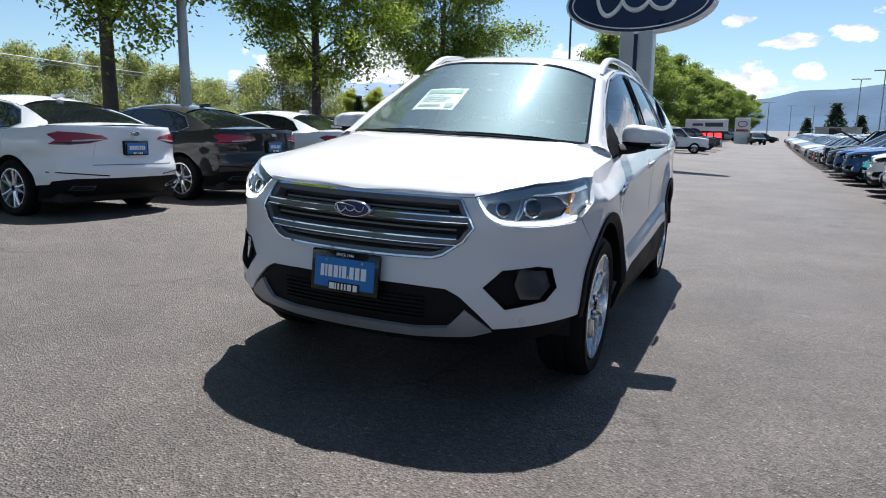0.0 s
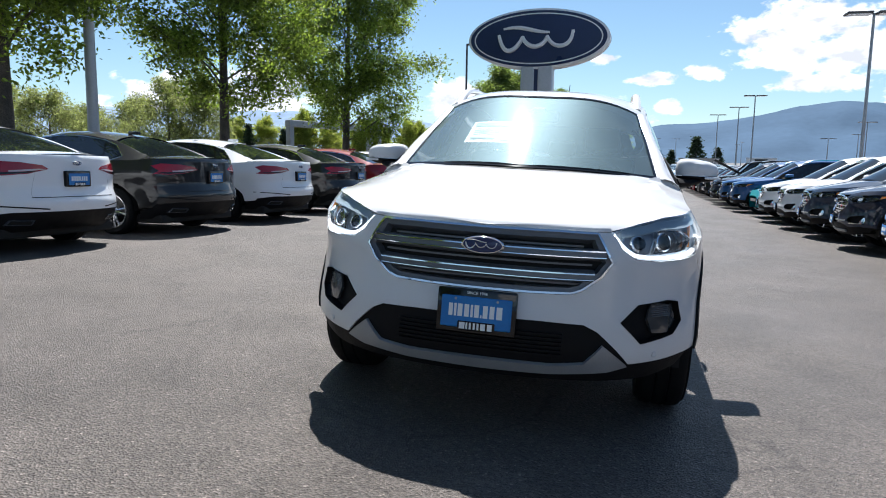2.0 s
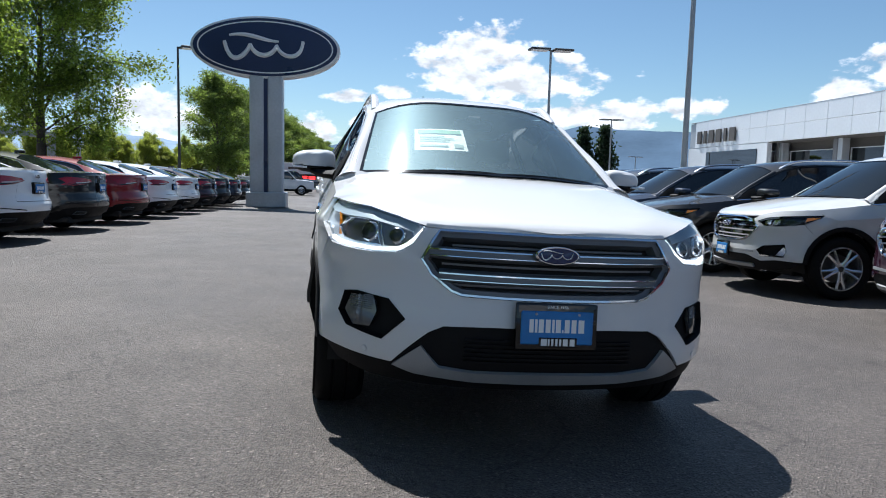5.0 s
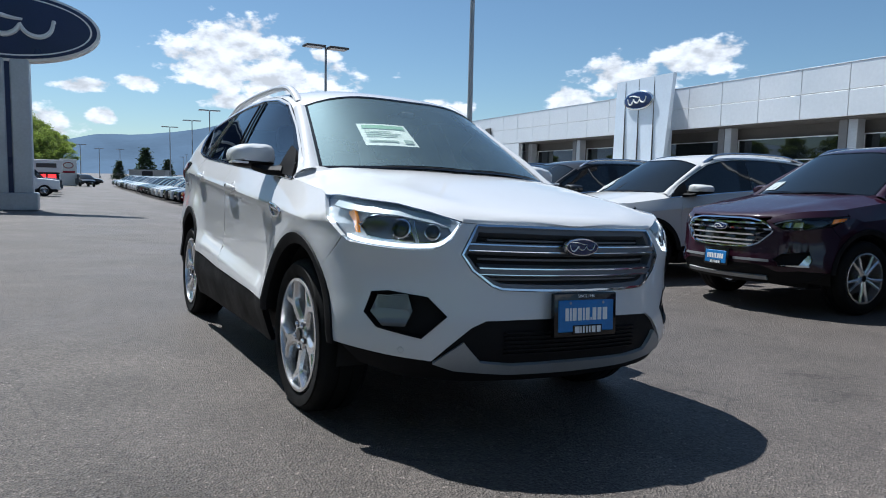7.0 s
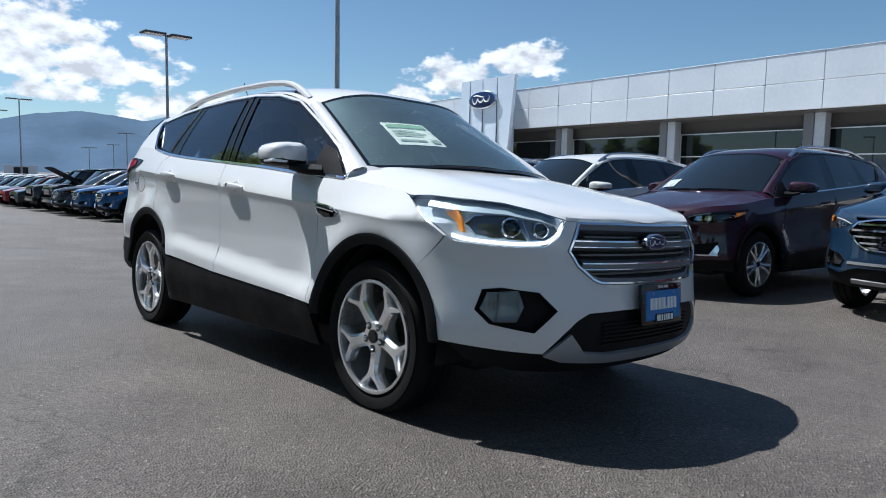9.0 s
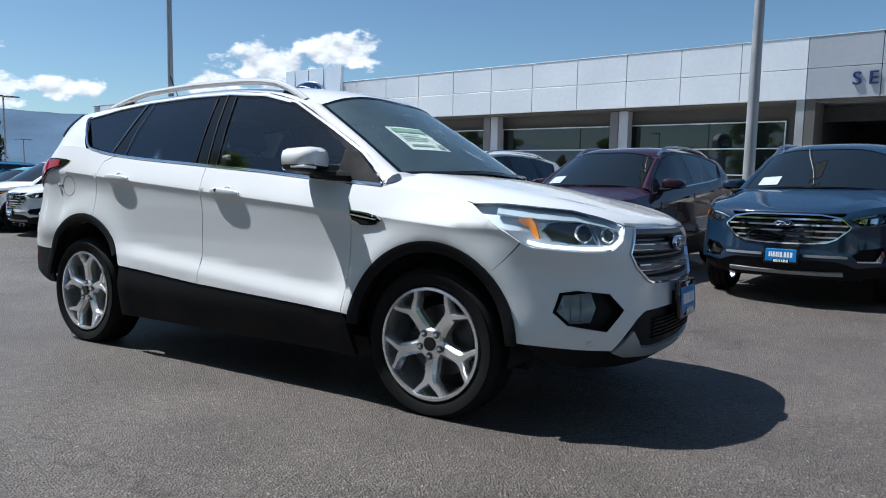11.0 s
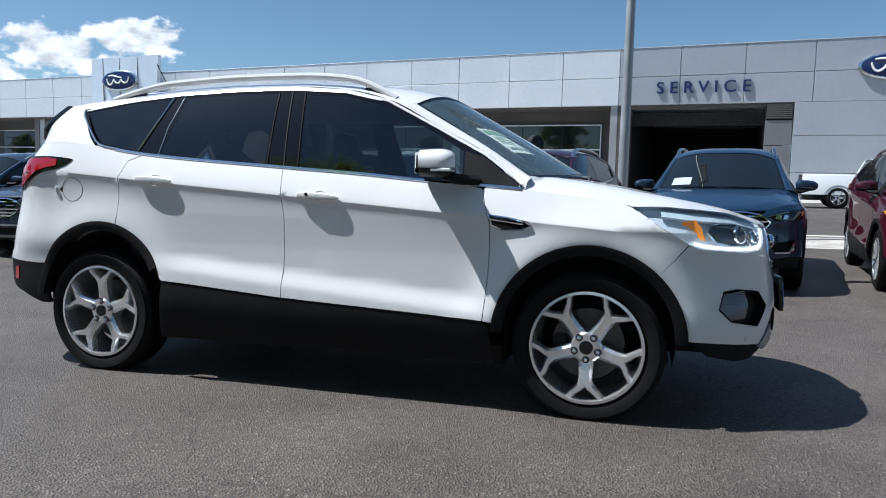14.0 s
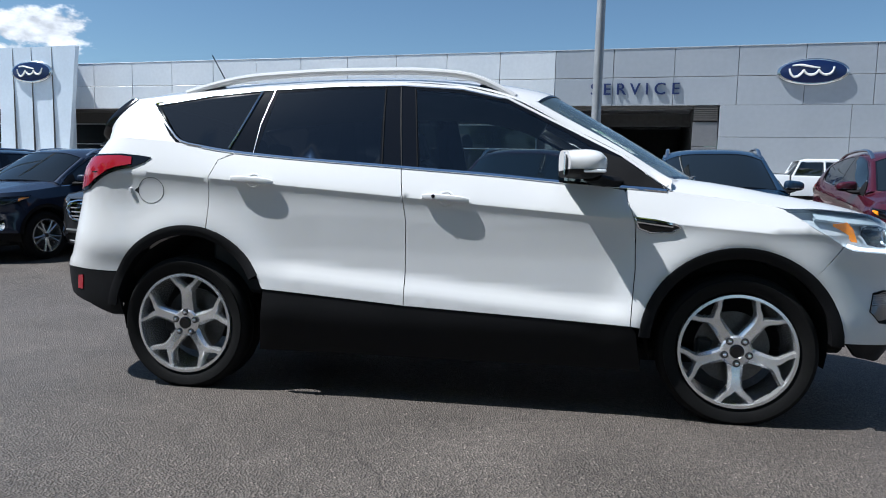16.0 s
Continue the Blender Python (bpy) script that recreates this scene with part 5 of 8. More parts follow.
    panel("sail_panel", [(0.33, 1.067), (0.60, 1.090), (0.615, 1.238), (0.517, 1.208)], f=H, mat=SAIL, off=0.005, thick=0.009, step=st, label="black sail panel before the door window")
    # cant rail and rear pillar, painted
    pillar = [(2.76, 1.2695), (2.80, 1.2805), (2.95, 1.2955), (3.08, 1.300), (3.20, 1.301), (3.292, 1.284), (3.247, 1.332), (3.17, 1.442), (3.105, 1.532), (3.08, 1.534), (2.7, 1.566), (2.35, 1.592), (1.96, 1.606), (1.6, 1.603), (1.3, 1.578), (1.068, 1.522), (0.785, 1.375), (0.517, 1.235), (0.30, 1.085), (0.30, 1.061), (0.517, 1.22), (0.785, 1.362), (1.068, 1.509), (1.3, 1.564), (1.6, 1.587), (1.95, 1.59), (2.35, 1.575), (2.65, 1.547), (2.968, 1.492), (2.818, 1.32)]
    panel("side_frame", pillar, f=H, thick=0.0, step=st)
    # bright strips round the glass
    sh.strip("belt_trim", H, [(0.32 + (2.62 - 0.32) * j / 30, belt(0.32 + (2.62 - 0.32) * j / 30) + 0.002) for j in range(31)], CHROME, thing, [(-0.008, -0.002), (-0.006, 0.005), (0.006, 0.005), (0.008, -0.002)], "chrome belt strip")
    if hi:
        def bead(name, line, r, mat, label=""):
            for sgn in (-1, 1):
                bm = bmesh.new()
                tube(bm, [(sgn * q[0], q[1], q[2]) for q in (H(u, w, 0.001) for u, w in line)], r, 6)
                part(name, bm, mat, thing, label)
        bead("quarter_trim", [(2.62, belt(2.62) + 0.004), (2.70, 1.270), (2.742, 1.284), (2.775, 1.304), (2.82, 1.345), (2.88, 1.40), (2.94, 1.455), (2.972, 1.487), (2.968, 1.497), (2.93, 1.503)], 0.007, CHROME, "chrome window trim")
        bead("window_divider", [(2.472, 1.246), (2.44, 1.33), (2.405, 1.44), (2.372, 1.562)], 0.006, SATIN)
        sh.strip("top_trim", H, [(1.1, 1.512), (1.3, 1.56), (1.6, 1.584), (1.95, 1.586), (2.35, 1.571), (2.65, 1.543), (2.95, 1.492)], SATIN, thing, [(-0.005, -0.002), (-0.004, 0.004), (0.002, 0.004), (0.003, -0.002)])
        for yb, yt in ((1.66, 1.695), (2.335, 2.30), (1.482, 1.54)):
            bead("window_channel", [(yb, belt(yb) + 0.01), (yb * 0.5 + yt * 0.5 + (0.012 if yb > 2 else 0), 1.38), (yt, 1.568)], 0.0018 if yb > 2 else 0.0035, SATIN if yb > 2 else CLAD)
        panel("side_seam", [(1.5585, 1.162), (1.5635, 1.162), (1.621, 1.585), (1.615, 1.585)], f=H, mat=DARK, off=0.0022, thick=0.004, step=0.1)
    # ---- roof
    roof_line = tab((0.82, 1.578), (0.86, 1.594), (0.95, 1.618), (1.1, 1.642), (1.3, 1.662), (1.8, 1.686), (2.3, 1.679), (2.8, 1.642), (3.1, 1.595), (3.26, 1.565))
    rows = []
    for i in range(29):
        t = (i / 28) ** 1.3
        row = []
        for j in range(-10, 11):
            u = j / 10
            y0 = 0.828 + 0.125 * abs(u) ** 2.1
            y1 = 3.26 - 0.13 * abs(u) ** 3
            y = y0 + (y1 - y0) * t
            xe, ze = sh.roof_edge(y), sh.side_top(y)
            z = ze + (roof_line(y) - ze) * (1 - abs(u) ** 3.2)
            row.append(sh.scaled((u * xe, y, z)))
        rows.append(row)
    painted.append(grid_mesh("roof", rows, PAINT, thing))
    if hi:
        inner = [[(x * 0.93, y, z - 0.05) for x, y, z in reversed(r)] for r in rows[1:-1]]
        grid_mesh("headliner", inner, GREY_TRIM, thing, "pale grey headliner")
    # spoiler
    lip = [Vector(p) for p in rows[-1]]
    P = [[p + Vector((0, dy, dz)) for p in lip] for dy, dz in ((0, 0), (0.022, -0.006), (0.034, -0.018), (0.030, -0.034), (-0.02, -0.05))]
    painted.append(grid_mesh("spoiler", P, PAINT, thing))
    # black fins beside the rear screen
    for sgn in (-1, 1):
        P = []
        for y, z in ((3.105, 1.530), (3.14, 1.484), (3.17, 1.442), (3.21, 1.387), (3.247, 1.332), (3.285, 1.278)):
            q = Vector(H(y, z, 0.001))
            P.append([Vector((sgn * q.x, q.y, q.z)), Vector((sgn * (q.x + 0.002), q.y + 0.028, q.z + 0.004)), Vector((sgn * (q.x - 0.012), q.y + 0.056, q.z + 0.006)), Vector((sgn * (q.x - 0.07), q.y + 0.06, q.z + 0.006))])
        if sgn < 0:
            P = [list(reversed(r)) for r in P]
        grid_mesh("rear_fin", P, BLACK, thing, "gloss black fin beside the rear window")
    # rear screen and tailgate glass
    P = []
    for t in [k / 6 for k in range(7)]:
        y, z, xe = 3.16 + 0.18 * t, 1.525 - 0.25 * t, 0.55 + 0.10 * t
        P.append([sh.scaled((u * xe, y + 0.06 * (1 - abs(u) ** 2), z + 0.02 * (1 - u * u) * (1 - t))) for u in [j / 8 for j in range(-8, 9)]])
    grid_mesh("rear_window", P, GLASS_FAR, thing, "dark rear window")
    # ---- roof rails
    for sgn in (-1, 1):
        bm = bmesh.new()
        line = []
        for k in range(25):
            y = 1.04 + (2.84 - 1.04) * k / 24
            lift = min(1, (y - 1.04) / 0.30, (2.84 - y) / 0.42)
            lift = math.sin(max(lift, 0) * math.pi / 2)
            line.append(sh.scaled((sgn * (sh.roof_edge(y) - 0.052), y, sh.side_top(y) + 0.014 + 0.052 * lift)))
        tube(bm, line, 0.023, 10, flat=(1.1, 0.85))
        rail = part("roof_rail", bm, SATIN if edge else PAINT, thing, "raised roof rail")
        if not edge:
            painted.append(rail)
        for ya, yb in ((1.06, 1.22), (2.62, 2.82)):
            bm = bmesh.new()
            tube(bm, [sh.scaled((sgn * (sh.roof_edge(y) - 0.052), y, sh.side_top(y) + 0.012)) for y in np.linspace(ya, yb, 5)], 0.022, 6, flat=(0.7, 1.0))
            part("rail_foot", bm, BLACK, rail)
    # ---- bonnet
    rows = []
    hc = tab((-0.82, 0.905), (-0.80, 0.922), (-0.77, 0.938), (-0.70, 0.958), (-0.6, 0.984), (-0.4, 1.032), (-0.17, 1.084), (0.1, 1.130), (0.33, 1.148))
    edge_line = [(s0 + 0.02, 0.899), sn(0.12, 0.90), sn(0.22, 0.901), sn(0.32, 0.902), sn(0.42, 0.903), sn(0.495, 0.906), sn(0.56, 0.924), sn(0.62, 0.943), sn(0.68, 0.959), sn(0.72, 0.966), sd(-0.48, 0.971), sd(-0.38, 0.979), sd(-0.28, 0.984), sd(-0.18, 0.986)] + hood_line + [(0.33, 1.065)]
    m = 14
    fine_line = []
    for a, b in zip(edge_line[:11], edge_line[1:12]):
        fine_line += [(a[0] + (b[0] - a[0]) * k / 4, a[1] + (b[1] - a[1]) * k / 4) for k in range(4 if hi else 1)]
    for u, w in fine_line + edge_line[11:]:
        e = Vector(W(u, w, 0.0))
        e = Vector((e.x / scale[0], e.y / scale[1], e.z / scale[2]))
        row = []
        for j in range(-m, m + 1):
            k = j / m
            y = e.y - (1 - k * k) * max(0, e.y + 0.02) * 0.62 - (1 - abs(k) ** 2.5) * 0.012
            c = hc(y)
            ridge = 0.010 * math.exp(-((abs(k) - 0.72) / 0.12) ** 2) * min(1, max(0, (y + 0.78) / 0.3))
            z = e.z + (c - e.z) * (1 - abs(k) ** 3.0) + ridge
            row.append(sh.scaled((e.x * k, y, z)))
        rows.append(row)
    painted.append(grid_mesh("bonnet", rows, PAINT, thing, sharp=60))
    lip_line = []
    for a, b in zip(edge_line[:5], edge_line[1:6]):
        lip_line += [(a[0] + (b[0] - a[0]) * k / 5, a[1] + (b[1] - a[1]) * k / 5) for k in range(5)]
    painted.extend(sh.strip("bonnet_lip", W, [(s0, 0.899)] + lip_line + [edge_line[5]], PAINT, thing, [(-0.003, -0.012), (-0.003, 0.001), (0.002, 0.004), (0.010, 0.003), (0.018, -0.012)]))
    # ---- windscreen with its pillars
    def screen(u, t):
        x = u * (0.705 + (0.585 - 0.705) * t)
        y = (0.075 + 0.225 * u * u) + ((0.828 + 0.105 * u * u) - (0.075 + 0.225 * u * u)) * t
        yt = 0.828 + 0.105 * u * u
        ur, zt = 0.585 * abs(u) / sh.roof_edge(yt), sh.side_top(yt)
        zt += (roof_line(yt) - zt) * (1 - ur ** 3.2) - 0.004
        z = (1.135 - 0.022 * u * u) + (zt - (1.135 - 0.022 * u * u)) * t + 0.007 * math.sin(math.pi * t)
        return sh.scaled((x, y, z))
    P = [[screen(j / 10, i / 10) for j in range(-10, 11)] for i in range(11)]
    ws = grid_mesh("windscreen", P, GLASS if hi else GLASS_FAR, thing, "raked windscreen")
    ws.visible_shadow = not hi
    # dark border of the glass
    for sgn in (-1, 1):
        P = [[Vector(screen(sgn * u, i / 12)) + Vector((0, -0.002, 0.003)) for u in (0.98, 0.99, 1.0)] for i in range(13)]
        if sgn < 0:
            P = [list(reversed(r)) for r in P]
        grid_mesh("screen_border", P, BLACK, thing)
        pil = []
        for i in range(15):
            t = i / 14
            a = Vector(screen(sgn * 1.0, t))
            y = 0.30 + (0.965 - 0.30) * t
            b = Vector(H(y, sh.side_top(y), 0.0))
            b.x *= sgn
            mid = a.lerp(b, 0.5) + Vector((sgn * 0.010, -0.010, 0.012))
            pil.append([a, a.lerp(mid, 0.6) + Vector((0, -0.003, 0.005)), mid, b.lerp(mid, 0.5) + Vector((sgn * 0.004, 0, 0.004)), b])
        if sgn < 0:
            pil = [list(reversed(r)) for r in pil]
        painted.append(grid_mesh("windscreen_pillar", pil, PAINT, thing))
        # corner between bonnet, wing and pillar
        a0, b0 = Vector(screen(sgn * 1.0, 0)), Vector(H(0.30, sh.side_top(0.30), 0.0))
        b0.x *= sgn
        hood = [Vector(p) for p in rows[-1]]
        hood = hood[m:] if sgn > 0 else list(reversed(hood[:m + 1]))
        P = []
        for k in range(9):
            q = hood[min(m, m - 5 + int(k * 5 / 8))].lerp(hood[min(m, m - 4 + int(k * 5 / 8))], (k * 5 / 8) % 1)
            w = Vector(screen(sgn * (0.86 + 0.14 * k / 5), 0.0)) if k <= 5 else a0.lerp(b0, (k - 5) / 3)
            w = w + Vector((0, 0.01, 0.002))
            P.append([q + Vector((0, -0.012, -0.004)), q.lerp(w, 0.5) + Vector((0, 0, 0.003)), w])
        if sgn < 0:
            P = [list(reversed(r)) for r in P]
        painted.append(grid_mesh("cowl_corner", P, PAINT, thing))
        ring = [hood[m - 3], hood[m], Vector(W(0.40, 1.060, 0.001)), Vector(H(0.42, sh.side_top(0.42), 0.003)), Vector(screen(sgn * 1.0, 0.16)), Vector(screen(sgn * 1.0, 0.0))]
        for v in ring[2:4]:
            v.x *= sgn
        mid = sum(ring, Vector()) / len(ring) + Vector((sgn * 0.006, -0.004, 0.012))
        fan = [[mid, p.lerp(mid, 0.4) + Vector((0, 0, 0.005)), p] for p in ring + ring[:1]]
        if sgn > 0:
            fan = [list(reversed(r)) for r in fan]
        painted.append(grid_mesh("wing_corner", fan, PAINT, thing, sharp=70))
    P = [[Vector(screen(j / 10, t)) + Vector((0, -0.002, 0.003)) for j in range(-10, 11)] for t in (0.978, 1.0)]
    grid_mesh("screen_border", P, BLACK, thing)
    P = [[Vector(screen(j / 10, t)) + Vector((0, -0.002, 0.003)) for j in range(-10, 11)] for t in (0.0, 0.03)]
    grid_mesh("screen_border", P, BLACK, thing)
    P = [[Vector(screen(0.86 * j / 10, 0)) + Vector((0, -0.08 * k, -0.045 * k - 0.006)) for j in range(-10, 11)] for k in (1, 0)]
    grid_mesh("cowl", P, CLAD, thing, "black cowl panel")
    for u0, u1 in ((0.06, 0.80), (-0.62, -0.02)):
        bm = bmesh.new()
        tube(bm, [Vector(screen(u0 + (u1 - u0) * k / 8, 0.012 + 0.03 * (k / 8) * (1 - k / 8))) + Vector((0, -0.010, 0.008)) for k in range(9)], [0.003] + [0.0055] * 7 + [0.003], 6)
        part("wiper", bm, BLACK, thing, "black wiper blade")
    if edge:
        P = [[Vector(screen(u, t)) + Vector((0, -0.004, 0.006)) for u in (-0.80, -0.64, -0.48)] for t in (0.08, 0.18, 0.28)]
        # lies on the opaque pane; the dimming by glass is in its colour
        grid_mesh("window_sheet", P, SHEET_DIM, thing, "pale price sheet on the windscreen, dimmed as if behind it")
    # ---- mirrors, handles, vents
    for sgn in (-1, 1):
        cap = mirror_pod(sh, thing, sgn, hi)
        painted.append(cap)
    for y, z in ((1.327, 1.003), (2.305, 1.078)):
        for sgn in (-1, 1):
            bm = bmesh.new()
            line = []
            for k in range(11):
                t = k / 10
                yy = y - 0.112 + 0.224 * t
                zz = z - 0.012 * (0.5 - t) * 0 + 0.017 * (t - 0.5)
                p = Vector(W(yy, zz, 0.004 + 0.013 * math.sin(math.pi * min(max(t, 0.02), 0.98)) ** 0.3))
                p.x *= sgn
                line.append(p)
            tube(bm, line, [0.010, 0.014, 0.0155, 0.016, 0.016, 0.016, 0.016, 0.016, 0.0155, 0.014, 0.010], 8, flat=(0.75, 1.1))
            painted.append(part("door_handle", bm, PAINT, thing, "body-colour pull handle"))
        if hi:
            cup = [(y + 0.042 * math.cos(2 * math.pi * k / 18), z + 0.003 + 0.040 * math.sin(2 * math.pi * k / 18)) for k in range(18)]
            painted.extend(ring_on(sh, "handle_cup", W, cup, PAINT, thing, 0.012, 0.0, 0.003, step=0.02))
    if hi:
        for sgn in (-1,):
            bm = bmesh.new()
            q = W(1.385, 1.0085, 0.0260)
            lathe(bm, [(0.0005, 0.004), (0.008, 0.004), (0.0095, 0.001), (0.0095, -0.01)], 12, "x", Matrix.Translation((sgn * q[0], q[1], q[2])) @ pose(0, 0, 0, 0, 0, 180))
            part("lock_button", bm, BLACK, thing, "black button on the door handle")
        vent = [(0.258, 0.894), (0.30, 0.868), (0.395, 0.866), (0.445, 0.886), (0.466, 0.938), (0.37, 0.927), (0.28, 0.910)]
        panel("wing_vent", vent, mat=BLACK, off=0.003, thick=0.004, step=0.03)
        ring_on(sh, "vent_trim", W, vent, CHROME, thing, 0.009, 0.0, 0.010, "chrome vent trim")
        sh.strip("vent_bar", W, [(0.295, 0.897), (0.36, 0.905), (0.45, 0.917)], CHROME, thing, [(-0.004, 0.002), (-0.003, 0.008), (0.003, 0.008), (0.004, 0.002)])
        fuel = [(2.877 + 0.075 * math.cos(2 * math.pi * k / 24), 1.027 + 0.068 * math.sin(2 * math.pi * k / 24)) for k in range(24)]
        ring_on(sh, "fuel_flap_gap", W, fuel, DARK, thing, 0.0032, -0.002, 0.0012, mirror=False)
        bm = bmesh.new()
        p = W(2.955, 1.028, 0.006)
        box(bm, (-p[0] - 0.006, p[1] - 0.010, p[2] - 0.012), (-p[0] + 0.01, p[1] + 0.006, p[2] + 0.012), 0.003)
        painted.append(part("fuel_flap_grip", bm, PAINT, thing))
        # aerial
        bm = bmesh.new()
        tube(bm, [(0.0, 2.86, 1.63), (0.0, 3.02, 1.905)], 0.0035, 5)
        box(bm, (-0.02, 2.76, 1.615), (0.02, 2.86, 1.65), 0.01)
        part("aerial", bm, BLACK, thing, "short black roof aerial")
    # ---- floor, cabin
    bm = bmesh.new()
    box(bm, sh.scaled((-0.74, 0.40, 0.20)), sh.scaled((0.74, 2.28, 0.32)), 0.02)
    box(bm, sh.scaled((-0.58, -0.36, 0.22)), sh.scaled((0.58, 3.15, 0.30)), 0.02)
    part("underbody", bm, DARK, thing)
    bm = bmesh.new()
    box(bm, sh.scaled((-0.56, -0.55, 0.30)), sh.scaled((0.56, 0.35, 0.78)), 0.02)
    part("engine_block", bm, DARK, thing)
    bm = bmesh.new()
    box(bm, sh.scaled((-0.60, 0.40, 0.28)), sh.scaled((0.60, 3.1, 0.60)), 0.02)
    part("cabin_floor", bm, DARK, thing)
    if hi:
        suv_cabin(thing, screen)
    # ---- wheels
    r, rim = (0.347, 0.258) if not edge else (0.36, 0.25)
    for y in sh.axles:
        for sgn in (-1, 1):
            wheel(thing, sgn * 0.893 * scale[0], y * scale[1], r, rim, sgn, 0.225, "y" if not edge else "t", hi, turn=36 if y == 0 else 0)
    for ob in painted:
        ob.color = (*color, 1)
    return sh


def suv_cabin(thing, screen):
    """Dashboard, wheel, seats and door cards."""
    P = []
    for t in range(7):
        k = t / 6
        P.append([(u * 0.70, 0.12 + 0.16 * u * u + 0.62 * k, 1.085 + 0.02 * (1 - u * u) - (0.02 * k + 0.32 * max(0, k - 0.6) ** 1.2)) for u in [j / 8 for j in range(-8, 9)]])
    grid_mesh("dashboard", P, CABIN, thing, "black soft-touch dashboard")
    bm = bmesh.new()
    m = Matrix.Translation((0.38, 0.78, 1.02)) @ pose(0, 0, 0, -62, 0, 0)
    ring = [m @ Vector((0.185 * math.cos(2 * math.pi * k / 28), 0.185 * math.sin(2 * math.pi * k / 28), 0)) for k in range(29)]
    tube(bm, ring, 0.016, 8, cap=False)
    for a in (0, 180, 270):
        tube(bm, [m @ Vector((0.03 * math.cos(radians(a)), 0.03 * math.sin(radians(a)), -0.02)), m @ Vector((0.18 * math.cos(radians(a)), 0.18 * math.sin(radians(a)), 0))], 0.014, 6)
    box(bm, (-0.07, -0.06, -0.04), (0.07, 0.06, 0.0), 0.02, m)
    part("steering_wheel", bm, CABIN, thing)
    for x in (-0.37, 0.37):
        bm = bmesh.new()
        box(bm, (x - 0.25, 1.05, 0.55), (x + 0.25, 1.55, 0.72), 0.05, None, 3)
        part("seat_cushion", bm, LEATHER, thing)
        bm = bmesh.new()
        mm = Matrix.Translation((x, 1.56, 0.68)) @ pose(0, 0, 0, -16, 0, 0)
        box(bm, (-0.245, -0.07, 0.0), (0.245, 0.07, 0.58), 0.06, mm, 3)
        part("seat_back", bm, LEATHER, thing)
        bm = bmesh.new()
        box(bm, (-0.13, -0.05, 0.62), (0.13, 0.05, 0.80), 0.04, mm, 3)
        for s in (-0.06, 0.06):
            tube(bm, [mm @ Vector((s, 0, 0.55)), mm @ Vector((s, 0, 0.66))], 0.008, 6)
        part("headrest", bm, LEATHER, thing)
    bm = bmesh.new()
    box(bm, (-0.62, 2.05, 0.55), (0.62, 2.55, 0.74), 0.05, None, 3)
    mm = Matrix.Translation((0, 2.55, 0.70)) @ pose(0, 0, 0, -16, 0, 0)
    box(bm, (-0.62, -0.07, 0.0), (0.62, 0.07, 0.55), 0.06, mm, 3)
    part("rear_bench", bm, LEATHER, thing)
    for x in (-0.4, 0, 0.4):
        bm = bmesh.new()
        box(bm, (x - 0.12, -0.045, 0.56), (x + 0.12, 0.045, 0.70), 0.04, mm, 3)
        part("headrest", bm, LEATHER, thing)
    for s in (-1, 1):
        bm = bmesh.new()
        a, b = sorted((s * 0.70, s * 0.76))
        box(bm, (a, 0.5, 0.5), (b, 2.6, 1.06), 0.02)
        part("door_card", bm, CABIN, thing)
    # price sheet behind the windscreen
    def on(u, t, o):
        p = Vector(screen(u, t))
        return p + Vector((0, 0.035, -0.03)) * o
    P = [[on(u, t, 1.0) for u in (-0.60, -0.45, -0.30, -0.16)] for t in (0.36, 0.46, 0.56, 0.66)]
    sheet = grid_mesh("window_sheet", P, PAPER, thing, "pale printed price sheet")
    for t0, t1, u0, u1, mt in ((0.585, 0.635, -0.57, -0.19, SHEET_GREEN), (0.535, 0.55, -0.56, -0.34, INK), (0.505, 0.52, -0.56, -0.26, INK), (0.475, 0.49, -0.56, -0.30, INK), (0.405, 0.425, -0.56, -0.32, INK), (0.39, 0.44, -0.27, -0.19, INK)):
        P = [[on(u, t, 0.9) for u in (u0, (u0 + u1) / 2, u1)] for t in (t0, t1)]
        grid_mesh("sheet_print", P, mt, sheet)
    bm = bmesh.new()
    p = Vector(screen(0, 0.86))
    box(bm, (p.x - 0.12, p.y + 0.06, p.z - 0.10), (p.x + 0.12, p.y + 0.09, p.z - 0.03), 0.015)
    part("rear_view_mirror", bm, CABIN, thing)
    bm = bmesh.new()
    box(bm, (p.x - 0.04, p.y + 0.02, p.z - 0.05), (p.x + 0.04, p.y + 0.10, p.z - 0.012), 0.01)
    part("sensor_pod", bm, CABIN, thing)

# ---------------------------------------------------------------- ground
TILT = Matrix(((0.99923, -0.000291, 0.039235, 0), (-0.000291, 0.99989, 0.014822, 0), (-0.039235, -0.014822, 0.99912, 0), (0, 0, 0, 1)))
gx = tab((-400, 0.10), (-14, 0.10), (-9, 0.10), (-6, 0.115), (-4, 0.118), (-2, 0.0785), (2, -0.0785), (4, -0.115), (6, -0.12), (9.5, -0.12), (13, -0.02), (20, 0.20), (26, 0.22), (34, 0.16), (46, 0.10), (400, 0.10))
gy = tab((-400, 0.2), (-25, 0.2), (-12, 0.165), (-9, 0.1336), (34, -0.5046), (42, -0.58), (60, -0.62), (400, -0.62))


def gz(x, y):
    """Height of the lot: it falls gently towards the middle drain line."""
    return gx(x) + gy(y)


